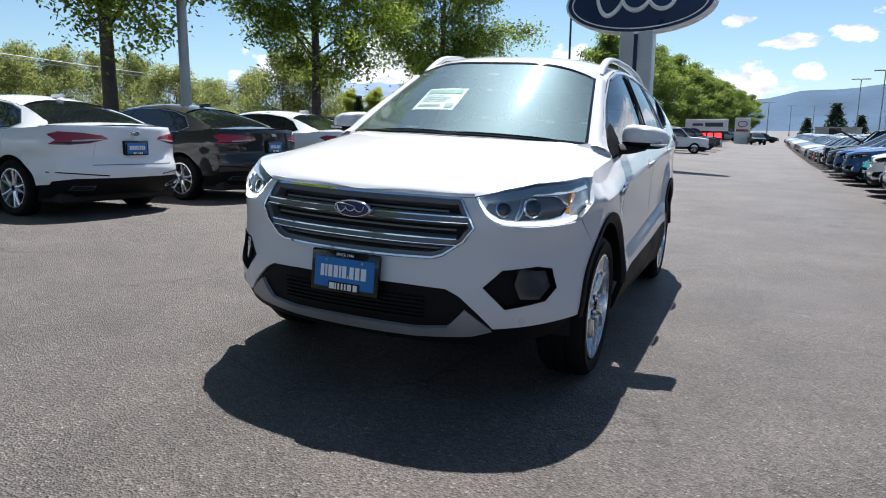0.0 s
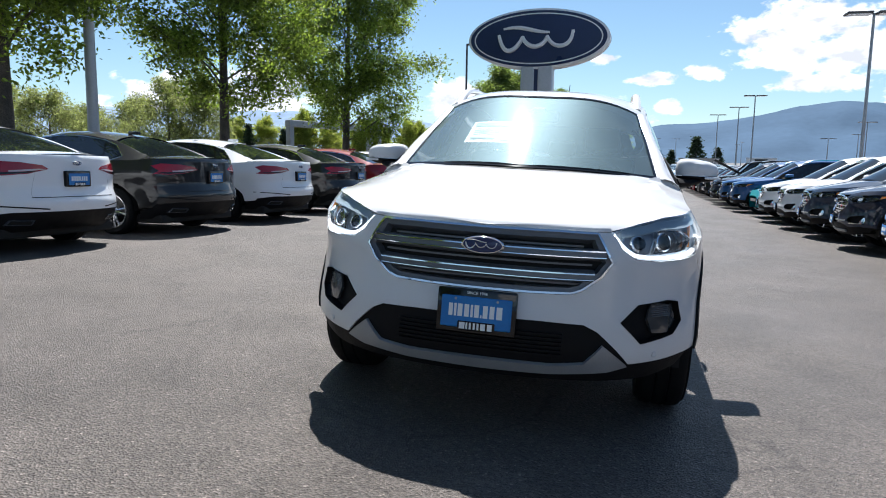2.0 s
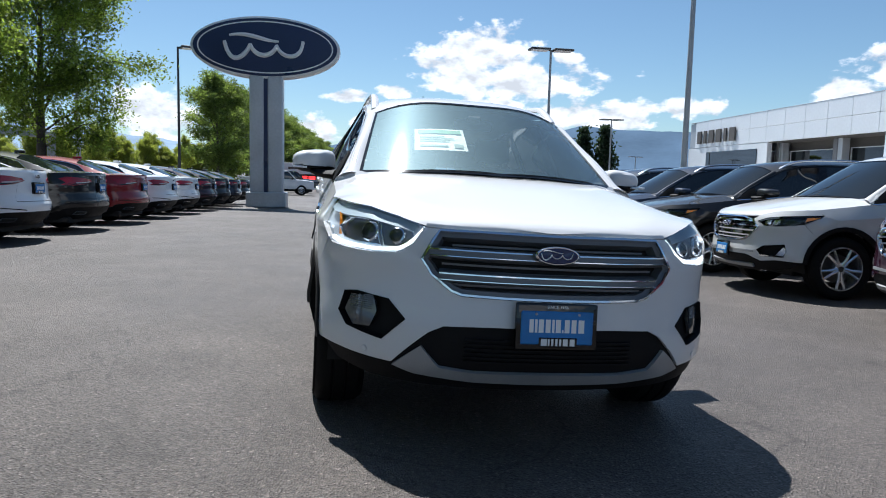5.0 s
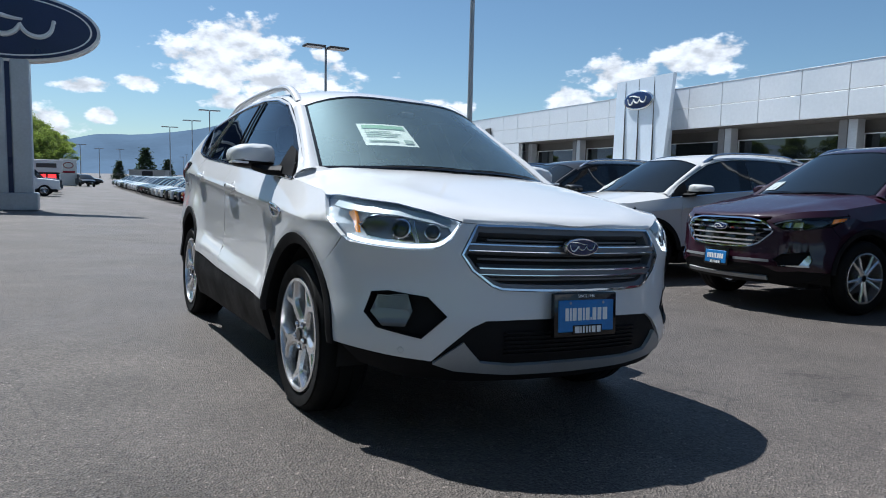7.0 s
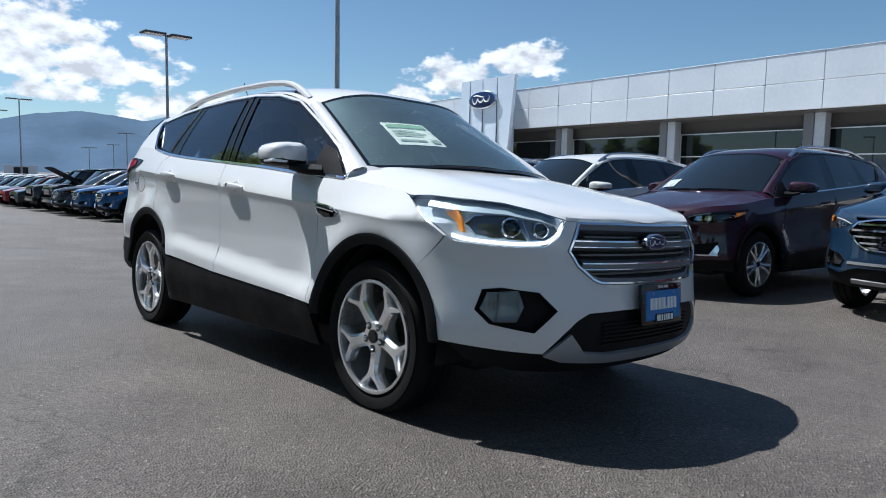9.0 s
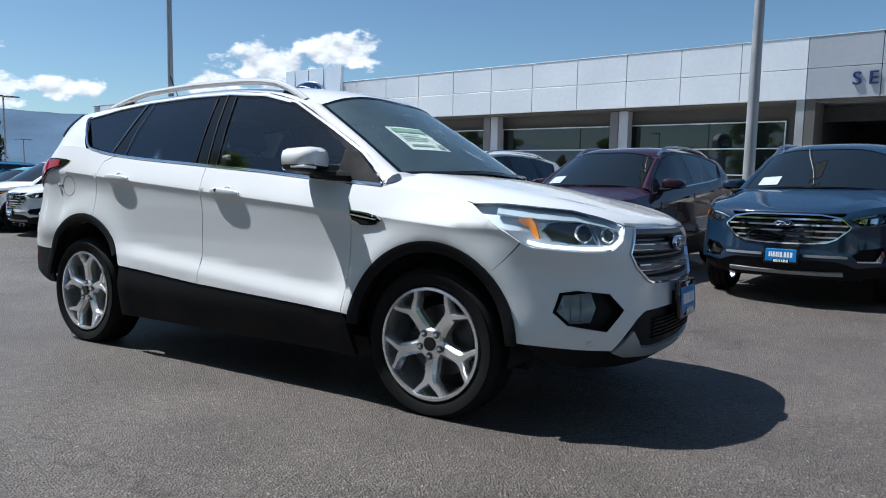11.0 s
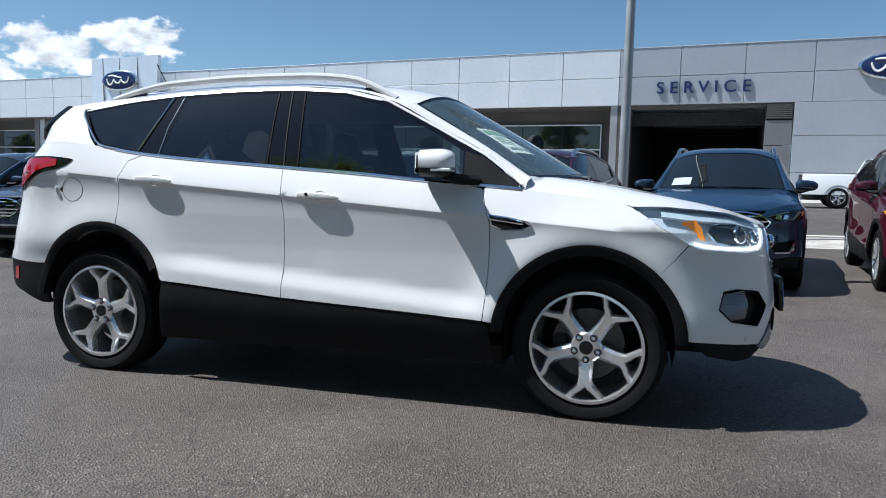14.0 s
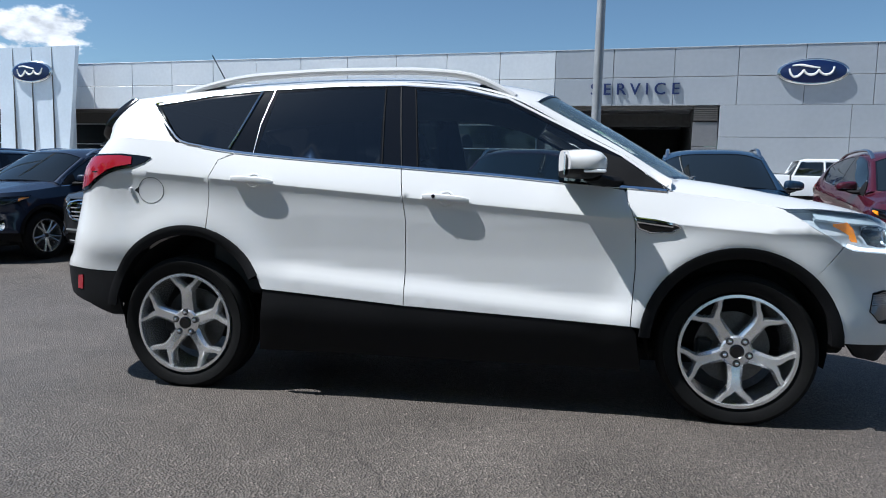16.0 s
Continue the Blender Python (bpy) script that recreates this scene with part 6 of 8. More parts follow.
def lot_pose(x, y, turn):
    """A pose on the lot at (x, y), leaning with the ground."""
    e = 0.6
    n = Vector((-(gz(x + e, y) - gz(x - e, y)) / (2 * e), -(gz(x, y + e) - gz(x, y - e)) / (2 * e), 1)).normalized()
    q = Vector((0, 0, 1)).rotation_difference(n).to_matrix().to_4x4()
    return Matrix.Translation((x, y, gz(x, y))) @ q @ pose(0, 0, 0, 0, 0, turn)


xs = sorted(set([-2600, -1400, -700, -350, -180, -100, -60, -40, -30, -25] + [round(-20 + 0.5 * k, 2) for k in range(111)] + [40, 46, 54, 65, 80, 110, 180, 350, 700, 1400, 2600]))
ys = sorted(set([-2600, -1200, -500, -200, -90, -50, -30, -20] + [round(-14 + 1.0 * k, 2) for k in range(61)] + [50, 56, 64, 75, 90, 120, 170, 260, 400, 700, 1400, 2800]))
verts = [(x, y, gz(x, y)) for x in xs for y in ys]
ny = len(ys)
faces = [(i * ny + j, (i + 1) * ny + j, (i + 1) * ny + j + 1, i * ny + j + 1) for i in range(len(xs) - 1) for j in range(ny - 1)]
ground = link_mesh("ground", verts, faces, ASPHALT, None, "worn dark grey asphalt of a car dealer's lot", sharp=80)
tagged(ground, category="asphalt", kind="structure")

# ---------------------------------------------------------------- the white car
def thing_at(name, m, label, category, group=""):
    e = new(name)
    e.empty_display_size = 0.3
    e.matrix_world = m
    return tagged(e, label, category, group)


hero = thing_at("parked_suv", TILT, "pearl white compact crossover with chrome grille and large alloy wheels", "car")
suv(hero, (0.672, 0.670, 0.672), "compact", True)

# ---------------------------------------------------------------- sedans
def sedan_shape():
    belt = tab((-0.3, 0.86), (0.0, 0.885), (0.5, 0.925), (1.2, 0.96), (2.0, 0.99), (2.8, 1.025), (3.3, 1.045), (3.9, 1.05))
    top = tab((0.5, 0.99), (0.75, 1.10), (1.05, 1.26), (1.35, 1.36), (1.7, 1.395), (2.1, 1.385), (2.5, 1.335), (2.8, 1.265), (3.1, 1.165), (3.35, 1.085), (3.6, 1.06))
    edge = tab((0.5, 0.78), (1.0, 0.64), (1.4, 0.585), (1.9, 0.575), (2.5, 0.59), (3.0, 0.66), (3.4, 0.74), (3.6, 0.76))
    width = tab((-0.3, 0.90), (0.4, 0.918), (1.8, 0.922), (2.85, 0.918), (3.2, 0.905))
    low = tab((0.16, -0.07), (0.26, -0.03), (0.38, 0.0), (0.46, -0.005), (0.56, -0.022), (0.7, -0.015), (0.80, 0.0), (0.86, -0.012), (0.95, -0.045), (1.06, -0.085))
    def side(y, z):
        v = low(z - 0.04 * (min(max(y, 0), 3) - 1.4) * 0.7)
        for ya in (0.0, 2.85):
            r = math.hypot(y - ya, z - 0.34)
            v += 0.014 * math.exp(-((r - 0.40) / 0.06) ** 2)
        return v
    nose = tab((0.16, -0.75), (0.3, -0.92), (0.5, -0.95), (0.7, -0.90), (0.85, -0.80), (1.0, -0.7))
    tail = tab((0.20, 3.62), (0.32, 3.80), (0.45, 3.90), (0.58, 3.92), (0.70, 3.87), (0.85, 3.865), (0.98, 3.86), (1.06, 3.86), (1.12, 3.80))
    sh = Shape(nose, tail, width, side, belt, top, edge, arch=0.37, axles=(0.0, 2.85), hub=0.33)
    sh.tail_b, sh.tail_p, sh.tail_q, sh.tail_len = 3.15, 2.5, 3.0, 1.3
    return sh


def sedan(thing, color):
    sh = sedan_shape()
    W, H = sh.wall, sh.house
    st = 0.085
    s0, s1 = sh.nose_b - sh.nose_len, sh.tail_b + sh.tail_len
    painted = []
    def panel(name, poly, f=W, mat=PAINT, **k):
        k.setdefault("thick", 0.015)
        k.setdefault("step", st)
        obs = skin(name, poly, f, mat, thing, **k)
        if mat is PAINT:
            painted.extend(obs)
        return obs
    sn = lambda x, z: (sh.s_nose(x, z), z)
    tl = lambda x, z: (sh.s_tail(x, z), z)
    belt = sh.belt
    g = 0.004
    fa, ra = (0.0, 0.34, 0.375), (2.85, 0.345, 0.38)
    # nose (seen from behind only)
    a0 = [(sh.s_side(y, z), z) for y, z in arc(*fa, 172, 100, 8)]
    panel("front_bumper", [(s0, 0.28), sn(0.6, 0.28), sn(0.85, 0.27)] + a0 + [(-0.07, 0.87), sn(0.75, 0.82), (s0, 0.80)])
    panel("front_wing", arc(*fa, 99, 3, 12) [::-1] + [(-0.06, 0.87), (0.2, 0.9), (0.56, belt(0.56)), (0.52 - g, 0.8), (0.46 - g, 0.36)])
    panel("front_door", [(0.46 + g, 0.30), (1.52 - g, 0.30), (1.53 - g, 0.8), (1.56 - g, belt(1.56)), (1.2, belt(1.2)), (0.8, belt(0.8)), (0.56 + g, belt(0.56)), (0.52 + g, 0.8)])
    panel("rear_door", [(1.52 + g, 0.30), (2.42, 0.30)] + arc(*ra, 175, 112, 8) + [(2.72 - g, 0.85), (2.78 - g, belt(2.78)), (2.4, belt(2.4)), (2.0, belt(2.0)), (1.56 + g, belt(1.56)), (1.53 + g, 0.8)])
    panel("sill", [(0.40, 0.21), (2.45, 0.21), (2.42, 0.30 - g), (0.44, 0.30 - g)], mat=PAINT)
    lamp = [(3.40, 0.965), (3.55, 0.90), tl(0.86, 0.855), tl(0.74, 0.848), tl(0.55, 0.868), tl(0.34, 0.918), tl(0.40, 0.958), tl(0.60, 0.987), tl(0.80, 1.0), (3.55, 0.995)]
    lampb = [tl(0.70, 0.886), tl(0.58, 0.892), tl(0.42, 0.909), tl(0.352, 0.919), tl(0.46, 0.920), tl(0.60, 0.909), tl(0.70, 0.900)]
    lampd = [tl(0.84, 0.868), tl(0.74, 0.860), tl(0.55, 0.876), tl(0.42, 0.902), tl(0.62, 0.886), tl(0.80, 0.878)]
    quarter = arc(*ra, 111, 6, 14)[::-1] + [(2.72 + g, 0.85), (2.78 + g, belt(2.78)), (3.1, belt(3.1)), (3.35, 1.055), (3.6, 1.062), tl(0.80, 1.065), tl(0.6, 1.07), (s1, 1.075), (s1, 0.47), tl(0.7, 0.47), tl(0.86, 0.44), (3.42, 0.40)]
    quarter = [p for p in quarter]
    panel("rear_body", quarter[::-1])
    panel("tail_lamp", lamp, mat=RED_LENS, off=0.006, thick=0.012, step=0.06, label="slim red tail lamp")
    panel("reversing_lamp", lampb, mat=PALE_LENS, off=0.010, thick=0.006, step=0.06, label="clear strip in the tail lamp")
    # black strip that paints the shade along the lamp's lower edge
    panel("lamp_shade", lampd, mat=BLACK, off=0.009, thick=0.006, step=0.06)
    panel("rear_valance", [(s1, 0.27), (s1, 0.465), tl(0.7, 0.465), tl(0.86, 0.435), (3.42, 0.395), (3.25, 0.36), (3.235, 0.25), tl(0.85, 0.24), tl(0.6, 0.25)], mat=CLAD, off=-0.002, thick=0.02)
    panel("exhaust_trim", [tl(0.74, 0.335), tl(0.50, 0.33), tl(0.50, 0.385), tl(0.72, 0.395)], mat=SATIN, off=0.006, thick=0.02, step=0.06, label="bright exhaust surround")
    panel("exhaust_outlet", [tl(0.71, 0.345), tl(0.52, 0.342), tl(0.52, 0.376), tl(0.70, 0.383)], mat=DARK, off=0.009, thick=0.01, step=0.06)
    sh.strip("bumper_crease", W, [tl(0.88 - 0.5 * k / 8, 0.545 - 0.006 * k) for k in range(9)], CLAD, thing, [(-0.008, 0.0), (-0.006, 0.004), (0.004, 0.004), (0.006, 0.0)])
    # boot-lid joints
    sh.strip("boot_joint", W, [tl(0.545 - 0.01 * k, 0.62 + 0.042 * k) for k in range(7)], DARK, thing, [(-0.003, 0.0015), (0.003, 0.0015)], closed=False)
    P = []
    for k in range(-8, 9):
        x = 0.545 * k / 8
        q = W(*tl(abs(x), 0.618), 0.002)
        q2 = W(*tl(abs(x), 0.625), 0.002)
        P.append([(math.copysign(q[0], x), q[1], q[2]), (math.copysign(q2[0], x), q2[1], q2[2])])
    grid_mesh("boot_joint", P, DARK, thing)
    # deck, its rim lying on the top of the tail
    rows = []
    for i in range(15):
        t = i / 14
        s_ = 3.22 + (s1 - 0.02 - 3.22) * t
        e = W(s_, 1.062 + 0.013 * t, 0.0)
        row = []
        for j in range(-8, 9):
            u = j / 8
            crown = 0.050 * (1 - abs(u) ** 2.4) * min(1, (3.87 - e[1]) / 0.35)
            row.append((u * e[0], e[1] + 0.004 * (1 - u * u), e[2] + crown + 0.012 * math.exp(-((3.86 - e[1]) / 0.05) ** 2)))
        rows.append(row)
    painted.append(grid_mesh("boot_lid", rows, PAINT, thing))
    # bonnet
    rows = []
    for y, z, xe in ((-0.80, 0.80, 0.55), (-0.6, 0.85, 0.70), (-0.3, 0.90, 0.80), (0.0, 0.935, 0.83), (0.3, 0.965, 0.83), (0.62, 0.99, 0.80)):
        rows.append([(u * xe, y + 0.05 * u * u, z + 0.0 - 0.07 * abs(u) ** 2.2) for u in [j / 6 for j in range(-6, 7)]])
    painted.append(grid_mesh("bonnet", rows, PAINT, thing))
    # glasshouse
    gf = [(0.66, 0.955), (1.52, 0.99), (1.56, 1.365), (1.35, 1.335), (1.05, 1.235), (0.80, 1.10)]
    gr = [(1.60, 0.99), (2.45, 1.025), (2.62, 1.11), (2.52, 1.285), (2.1, 1.355), (1.65, 1.368)]
    gq = [(2.50, 1.035), (2.78, 1.05), (2.90, 1.10), (2.68, 1.23), (2.56, 1.275), (2.66, 1.11)]
    fr = [(0.60, 0.935), (1.2, 0.965), (2.0, 0.995), (2.80, 1.032), (2.96, 1.09), (2.74, 1.245), (2.5, 1.315), (2.1, 1.368), (1.7, 1.38), (1.35, 1.347), (1.05, 1.248), (0.78, 1.105)]
    for nm, pl_ in (("door_window", gf), ("door_window", gr), ("quarter_window", gq)):
        panel(nm, pl_, f=H, mat=GLASS_FAR, thick=0.0, step=0.15, off=0.002)
    panel("window_frame", fr, f=H, mat=BLACK, off=-0.002, thick=0.0)
    sh.strip("window_trim", H, [fr[i] for i in (3, 4, 5, 6, 7, 8, 9, 10, 11)], CHROME, thing, [(-0.006, -0.002), (-0.004, 0.004), (0.006, 0.004), (0.008, -0.002)], "chrome window trim")
    sh.strip("belt_trim", H, [(0.6 + 2.2 * k / 14, belt(0.6 + 2.2 * k / 14) + 0.004) for k in range(15)], CHROME, thing, [(-0.006, -0.002), (-0.004, 0.004), (0.004, 0.004), (0.006, -0.002)], "chrome belt strip")
    panel("side_frame", [(0.5, 0.93), (0.60, 0.938), (0.78, 1.105), (1.05, 1.248), (1.35, 1.347), (1.7, 1.38), (2.1, 1.368), (2.5, 1.315), (2.74, 1.245), (2.96, 1.09), (2.80, 1.032), (3.1, 1.035), (3.40, 1.05), (3.42, 1.075), (3.1, 1.165), (2.8, 1.265), (2.5, 1.335), (2.1, 1.385), (1.7, 1.395), (1.35, 1.36), (1.05, 1.26), (0.75, 1.10), (0.5, 0.985)], f=H, thick=0.0)
    zc = tab((1.2, 1.42), (1.5, 1.455), (1.9, 1.465), (2.3, 1.435), (2.62, 1.385))
    rows = []
    for i in range(13):
        t = i / 12
        row = []
        for j in range(-8, 9):
            u = j / 8
            y = 1.22 + 0.06 * u * u + (2.60 - 1.22 + 0.02 * u * u) * t
            xe, ze = sh.roof_edge(y), sh.side_top(y)
            row.append((u * xe, y, ze + (zc(y) - ze) * (1 - abs(u) ** 2.8)))
        rows.append(row)
    painted.append(grid_mesh("roof", rows, PAINT, thing))
    def screen(y0, y1, z0, z1, x0, x1, c0, c1, k):
        P = []
        for i in range(9):
            t = i / 8
            P.append([(u * (x0 + (x1 - x0) * t), y0 + (y1 - y0) * t + k * u * u, z0 + (z1 - z0) * t + (c0 + (c1 - c0) * t) * (1 - u * u) + 0.02 * math.sin(math.pi * t)) for u in [j / 8 for j in range(-8, 9)]])
        return P
    grid_mesh("windscreen", screen(0.50, 1.22, 0.97, 1.335, 0.74, 0.565, 0.03, 0.085, 0.08), GLASS_FAR, thing)
    grid_mesh("rear_window", screen(2.60, 3.29, 1.315, 1.085, 0.575, 0.685, 0.072, 0.025, 0.0), GLASS_FAR, thing, "dark raked rear window")
    for sgn in (-1, 1):
        P = []
        for i in range(9):
            t = i / 8
            y, z = 2.60 + 0.69 * t, 1.315 - 0.23 * t + 0.02 * math.sin(math.pi * t)
            a = Vector((sgn * (0.575 + 0.11 * t), y, z))
            b = Vector(H(y, sh.side_top(y), 0))
            b.x *= sgn
            P.append([a, a.lerp(b, 0.5) + Vector((0, 0, 0.006)), b])
        if sgn < 0:
            P = [list(reversed(r)) for r in P]
        painted.append(grid_mesh("rear_pillar", P, PAINT, thing))
        P = []
        for i in range(9):
            t = i / 8
            a = Vector((sgn * (0.74 - 0.175 * t), 0.58 + 0.72 * t, 0.97 + 0.365 * t + 0.02 * math.sin(math.pi * t)))
            y = 0.55 + 0.75 * t
            b = Vector(H(y, sh.side_top(y), 0))
            b.x *= sgn
            P.append([a, b])
        if sgn < 0:
            P = [list(reversed(r)) for r in P]
        painted.append(grid_mesh("windscreen_pillar", P, PAINT, thing))
        bm = bmesh.new()
        tube(bm, [(sgn * 0.86, 0.82, 0.985), (sgn * 0.93, 0.80, 1.01), (sgn * 1.02, 0.81, 1.02)], [0.03, 0.06, 0.05], 8)
        painted.append(part("mirror_cap", bm, PAINT, thing))
        for y in (1.36, 2.45):
            bm = bmesh.new()
            p = W(y, 0.89 + 0.02 * (y > 2), 0.018)
            tube(bm, [(sgn * p[0], y - 0.10, p[2]), (sgn * (p[0] + 0.012), y, p[2] + 0.003), (sgn * p[0], y + 0.10, p[2] + 0.006)], 0.013, 6)
            painted.append(part("door_handle", bm, PAINT, thing))
    bm = bmesh.new()
    box(bm, (-0.035, 2.38, 1.42), (0.035, 2.56, 1.47), 0.015, None, 2)
    painted.append(part("roof_fin", bm, PAINT, thing))
    m = Matrix.Translation((0, 3.892, 0.815)) @ pose(0, 0, 0, 0, 0, 180)
    dealer_plate(thing, m, False)
    maker_badge(thing, 0, 0, 0.062, 0.026, False, m=Matrix.Translation((0, 3.885, 0.985)) @ pose(0, 0, 0, 0, 0, 180))
    bm = bmesh.new()
    box(bm, (-0.17, 3.84, 0.73), (0.17, 3.885, 0.90), 0.01)
    part("plate_recess", bm, CLAD, thing)
    bm = bmesh.new()
    box(bm, (-0.80, -0.7, 0.18), (0.80, 3.6, 0.30), 0.02)
    box(bm, (-0.60, 0.45, 0.25), (0.60, 3.2, 0.85), 0.02)
    part("underbody", bm, DARK, thing)
    for (cy, cz, r) in (fa, ra):
        for sgn in (-1, 1):
            P = [[(sgn * xx, y, z) for xx in (0.90, 0.6, 0.5)] for y, z in arc(cy, cz, r, 0, 180, 12)]
            grid_mesh("wheel_liner", P, DARK, thing)
    for y in sh.axles:
        for sgn in (-1, 1):
            wheel(thing, sgn * 0.905, y, 0.335, 0.235, sgn, 0.21, "t", False)
    for ob in painted:
        ob.color = (*color, 1)


def recolour(e, color):
    for o in e.children_recursive:
        if o.type == "MESH" and o.data.materials and o.data.materials[0] == PAINT:
            o.color = (*color, 1)
    return e


C_WHITE, C_GREY, C_BLACK = (0.80, 0.81, 0.82), (0.013, 0.0135, 0.015), (0.007, 0.007, 0.008)
C_RED, C_MAROON, C_BLUE = (0.22, 0.006, 0.012), (0.020, 0.002, 0.010), (0.007, 0.024, 0.054)
C_SILVER, C_NAVY, C_TEAL, C_BRIGHT = (0.42, 0.44, 0.46), (0.010, 0.018, 0.04), (0.01, 0.30, 0.38), (0.006, 0.07, 0.21)
C_PEARL = (0.60, 0.60, 0.59)
C_WINE = (0.045, 0.003, 0.010)
COLOUR_WORD = {C_WINE: "wine red", C_PEARL: "pearl white", C_WHITE: "white", C_GREY: "dark grey", C_BLACK: "black", C_RED: "red", C_MAROON: "dark maroon", C_BLUE: "steel blue", C_SILVER: "silver", C_NAVY: "dark navy", C_TEAL: "turquoise", C_BRIGHT: "bright blue"}

SEDAN_ROW = [(3.12, C_WHITE), (5.62, C_GREY), (8.15, C_WHITE), (10.75, C_BLACK), (13.4, C_RED), (16.0, C_WHITE), (18.65, C_WHITE), (21.3, C_MAROON), (23.9, C_GREY), (26.5, C_NAVY), (29.1, C_BLACK)]
first = None
for y, c in SEDAN_ROW:
    m = lot_pose(-5.16 + 0.052 * (y - 5.0) - 3.87, y, -93.5)
    if first is None:
        first = thing_at("parked_sedan", m, "", "car", "sedans parked in a row")
        sedan(first, c)
        e = first
    else:
        e = copy_thing(first, m)
        recolour(e, c)
    tagged(e, "%s four-door sedan parked with its tail to the aisle" % COLOUR_WORD[c])

# ---------------------------------------------------------------- larger sport utility cars
LARGE_S = (1.05, 1.055, 1.03)
LARGE_ROW = [(-3.70, C_WINE), (-1.02, C_BLUE), (1.62, C_MAROON), (4.35, C_PEARL), (6.92, C_GREY), (9.35, C_NAVY), (11.62, C_BLUE), (13.78, C_WHITE), (16.0, C_WHITE), (20.9, C_BRIGHT), (23.5, C_BRIGHT), (26.0, C_NAVY)]
first_large = None
for y, c in LARGE_ROW:
    m = lot_pose(5.06, y, -97.5)
    if first_large is None:
        first_large = thing_at("parked_crossover", m, "", "car", "crossovers parked in a row")
        suv(first_large, c, "large", False, LARGE_S)
        e = first_large
    else:
        e = copy_thing(first_large, m)
        recolour(e, c)
    tagged(e, "%s crossover with chrome-barred grille facing the aisle" % COLOUR_WORD[c])


# ---------------------------------------------------------------- pickups and far cars
def pickup(thing, color):
    """A crew-cab pickup, its nose to -y, front axle at y = 0."""
    painted = []
    def body(name, sections, mat=PAINT):
        P = []
        for y, w, z0, z1, r in sections:
            P.append([(-w, y, z0), (-w, y, z1 - r), (-w + r * 0.3, y, z1 - r * 0.3), (-w + r, y, z1), (0, y, z1 + 0.01), (w - r, y, z1), (w - r * 0.3, y, z1 - r * 0.3), (w, y, z1 - r), (w, y, z0)])
        P = [list(reversed(r_)) for r_ in P]
        ob = grid_mesh(name, P, mat, thing)
        if mat is PAINT:
            painted.append(ob)
        return ob
    body("bonnet", [(-0.93, 0.72, 0.55, 0.98, 0.08), (-0.90, 0.86, 0.5, 1.06, 0.10), (-0.5, 0.93, 0.5, 1.12, 0.10), (0.45, 0.95, 0.5, 1.17, 0.08)])
    body("cab", [(0.45, 0.95, 0.45, 1.17, 0.04), (2.75, 0.95, 0.45, 1.20, 0.04)])
    body("bed", [(2.80, 0.95, 0.5, 1.22, 0.03), (4.55, 0.95, 0.5, 1.24, 0.03), (4.62, 0.93, 0.5, 1.22, 0.03)])
    body("cab_glass", [(0.42, 0.86, 1.15, 1.18, 0.02), (0.95, 0.78, 1.15, 1.70, 0.06), (2.35, 0.76, 1.15, 1.74, 0.06), (2.75, 0.80, 1.15, 1.20, 0.02)], GLASS_FAR)
    body("cab_roof", [(0.98, 0.74, 1.72, 1.76, 0.03), (1.2, 0.76, 1.70, 1.82, 0.08), (2.2, 0.76, 1.70, 1.83, 0.08), (2.42, 0.73, 1.70, 1.76, 0.04)])
    for x in (-1, 1):
        for y0, y1, w in ((0.42, 0.98, 0.05), (1.60, 1.62, 0.06), (2.70, 2.42, 0.05)):
            bm = bmesh.new()
            tube(bm, [(x * 0.90, y0, 1.16), (x * 0.775, y1, 1.74)], w * 0.7, 6)
            painted.append(part("cab_pillar", bm, PAINT, thing))
        bm = bmesh.new()
        box(bm, (x * 0.99 - 0.10, 0.62, 1.14), (x * 0.99 + 0.10, 0.74, 1.30), 0.03)
        part("mirror", bm, CLAD, thing)
        bm = bmesh.new()
        box(bm, (x * 0.70 - 0.15, -0.93, 0.86), (x * 0.70 + 0.15, -0.78, 0.98), 0.04)
        part("headlamp", bm, FOG_LENS, thing)
        for y in (0.0, 3.45):
            P = [[(x * xx, yy, zz) for xx in (0.965, 0.94, 0.6)] for yy, zz in arc(y, 0.40, 0.44, -5, 185, 12)]
            grid_mesh("wheel_arch", P, DARK, thing)
            wheel(thing, x * 0.955, y, 0.39, 0.24, x, 0.25, "t", False)
    bm = bmesh.new()
    box(bm, (-0.50, -0.95, 0.70), (0.50, -0.85, 0.97), 0.05)
    part("grille", bm, BLACK, thing)
    bm = bmesh.new()
    box(bm, (-0.88, -0.99, 0.42), (0.88, -0.75, 0.64), 0.08, None, 2)
    painted.append(part("bumper", bm, PAINT, thing))
    bm = bmesh.new()
    box(bm, (-0.90, 4.55, 0.42), (0.90, 4.75, 0.60), 0.04)
    part("bumper", bm, SATIN, thing)
    bm = bmesh.new()
    box(bm, (-0.80, -0.8, 0.30), (0.80, 4.5, 0.52), 0.02)
    part("underbody", bm, DARK, thing)
    for ob in painted:
        ob.color = (*color, 1)


first_pick = None
for x, y, turn, c in ((5.4, 28.3, -92, C_BLACK), (5.4, 31.2, -92, C_BLACK), (24.5, -10.1, -6, C_WHITE), (24.0, -19.0, -6, C_WHITE), (-2.2, 50.0, 96, C_WHITE), (-2.0, 56.0, 96, C_GREY), (-1.9, 62.0, 96, C_BLACK)):
    m = lot_pose(x, y, turn)
    if first_pick is None:
        first_pick = thing_at("pickup_truck", m, "", "pickup truck", "pickup trucks on the lot")
        pickup(first_pick, c)
        e = first_pick
    else:
        e = copy_thing(first_pick, m)
        recolour(e, c)
    tagged(e, "%s crew-cab pickup truck parked on the lot" % COLOUR_WORD[c])
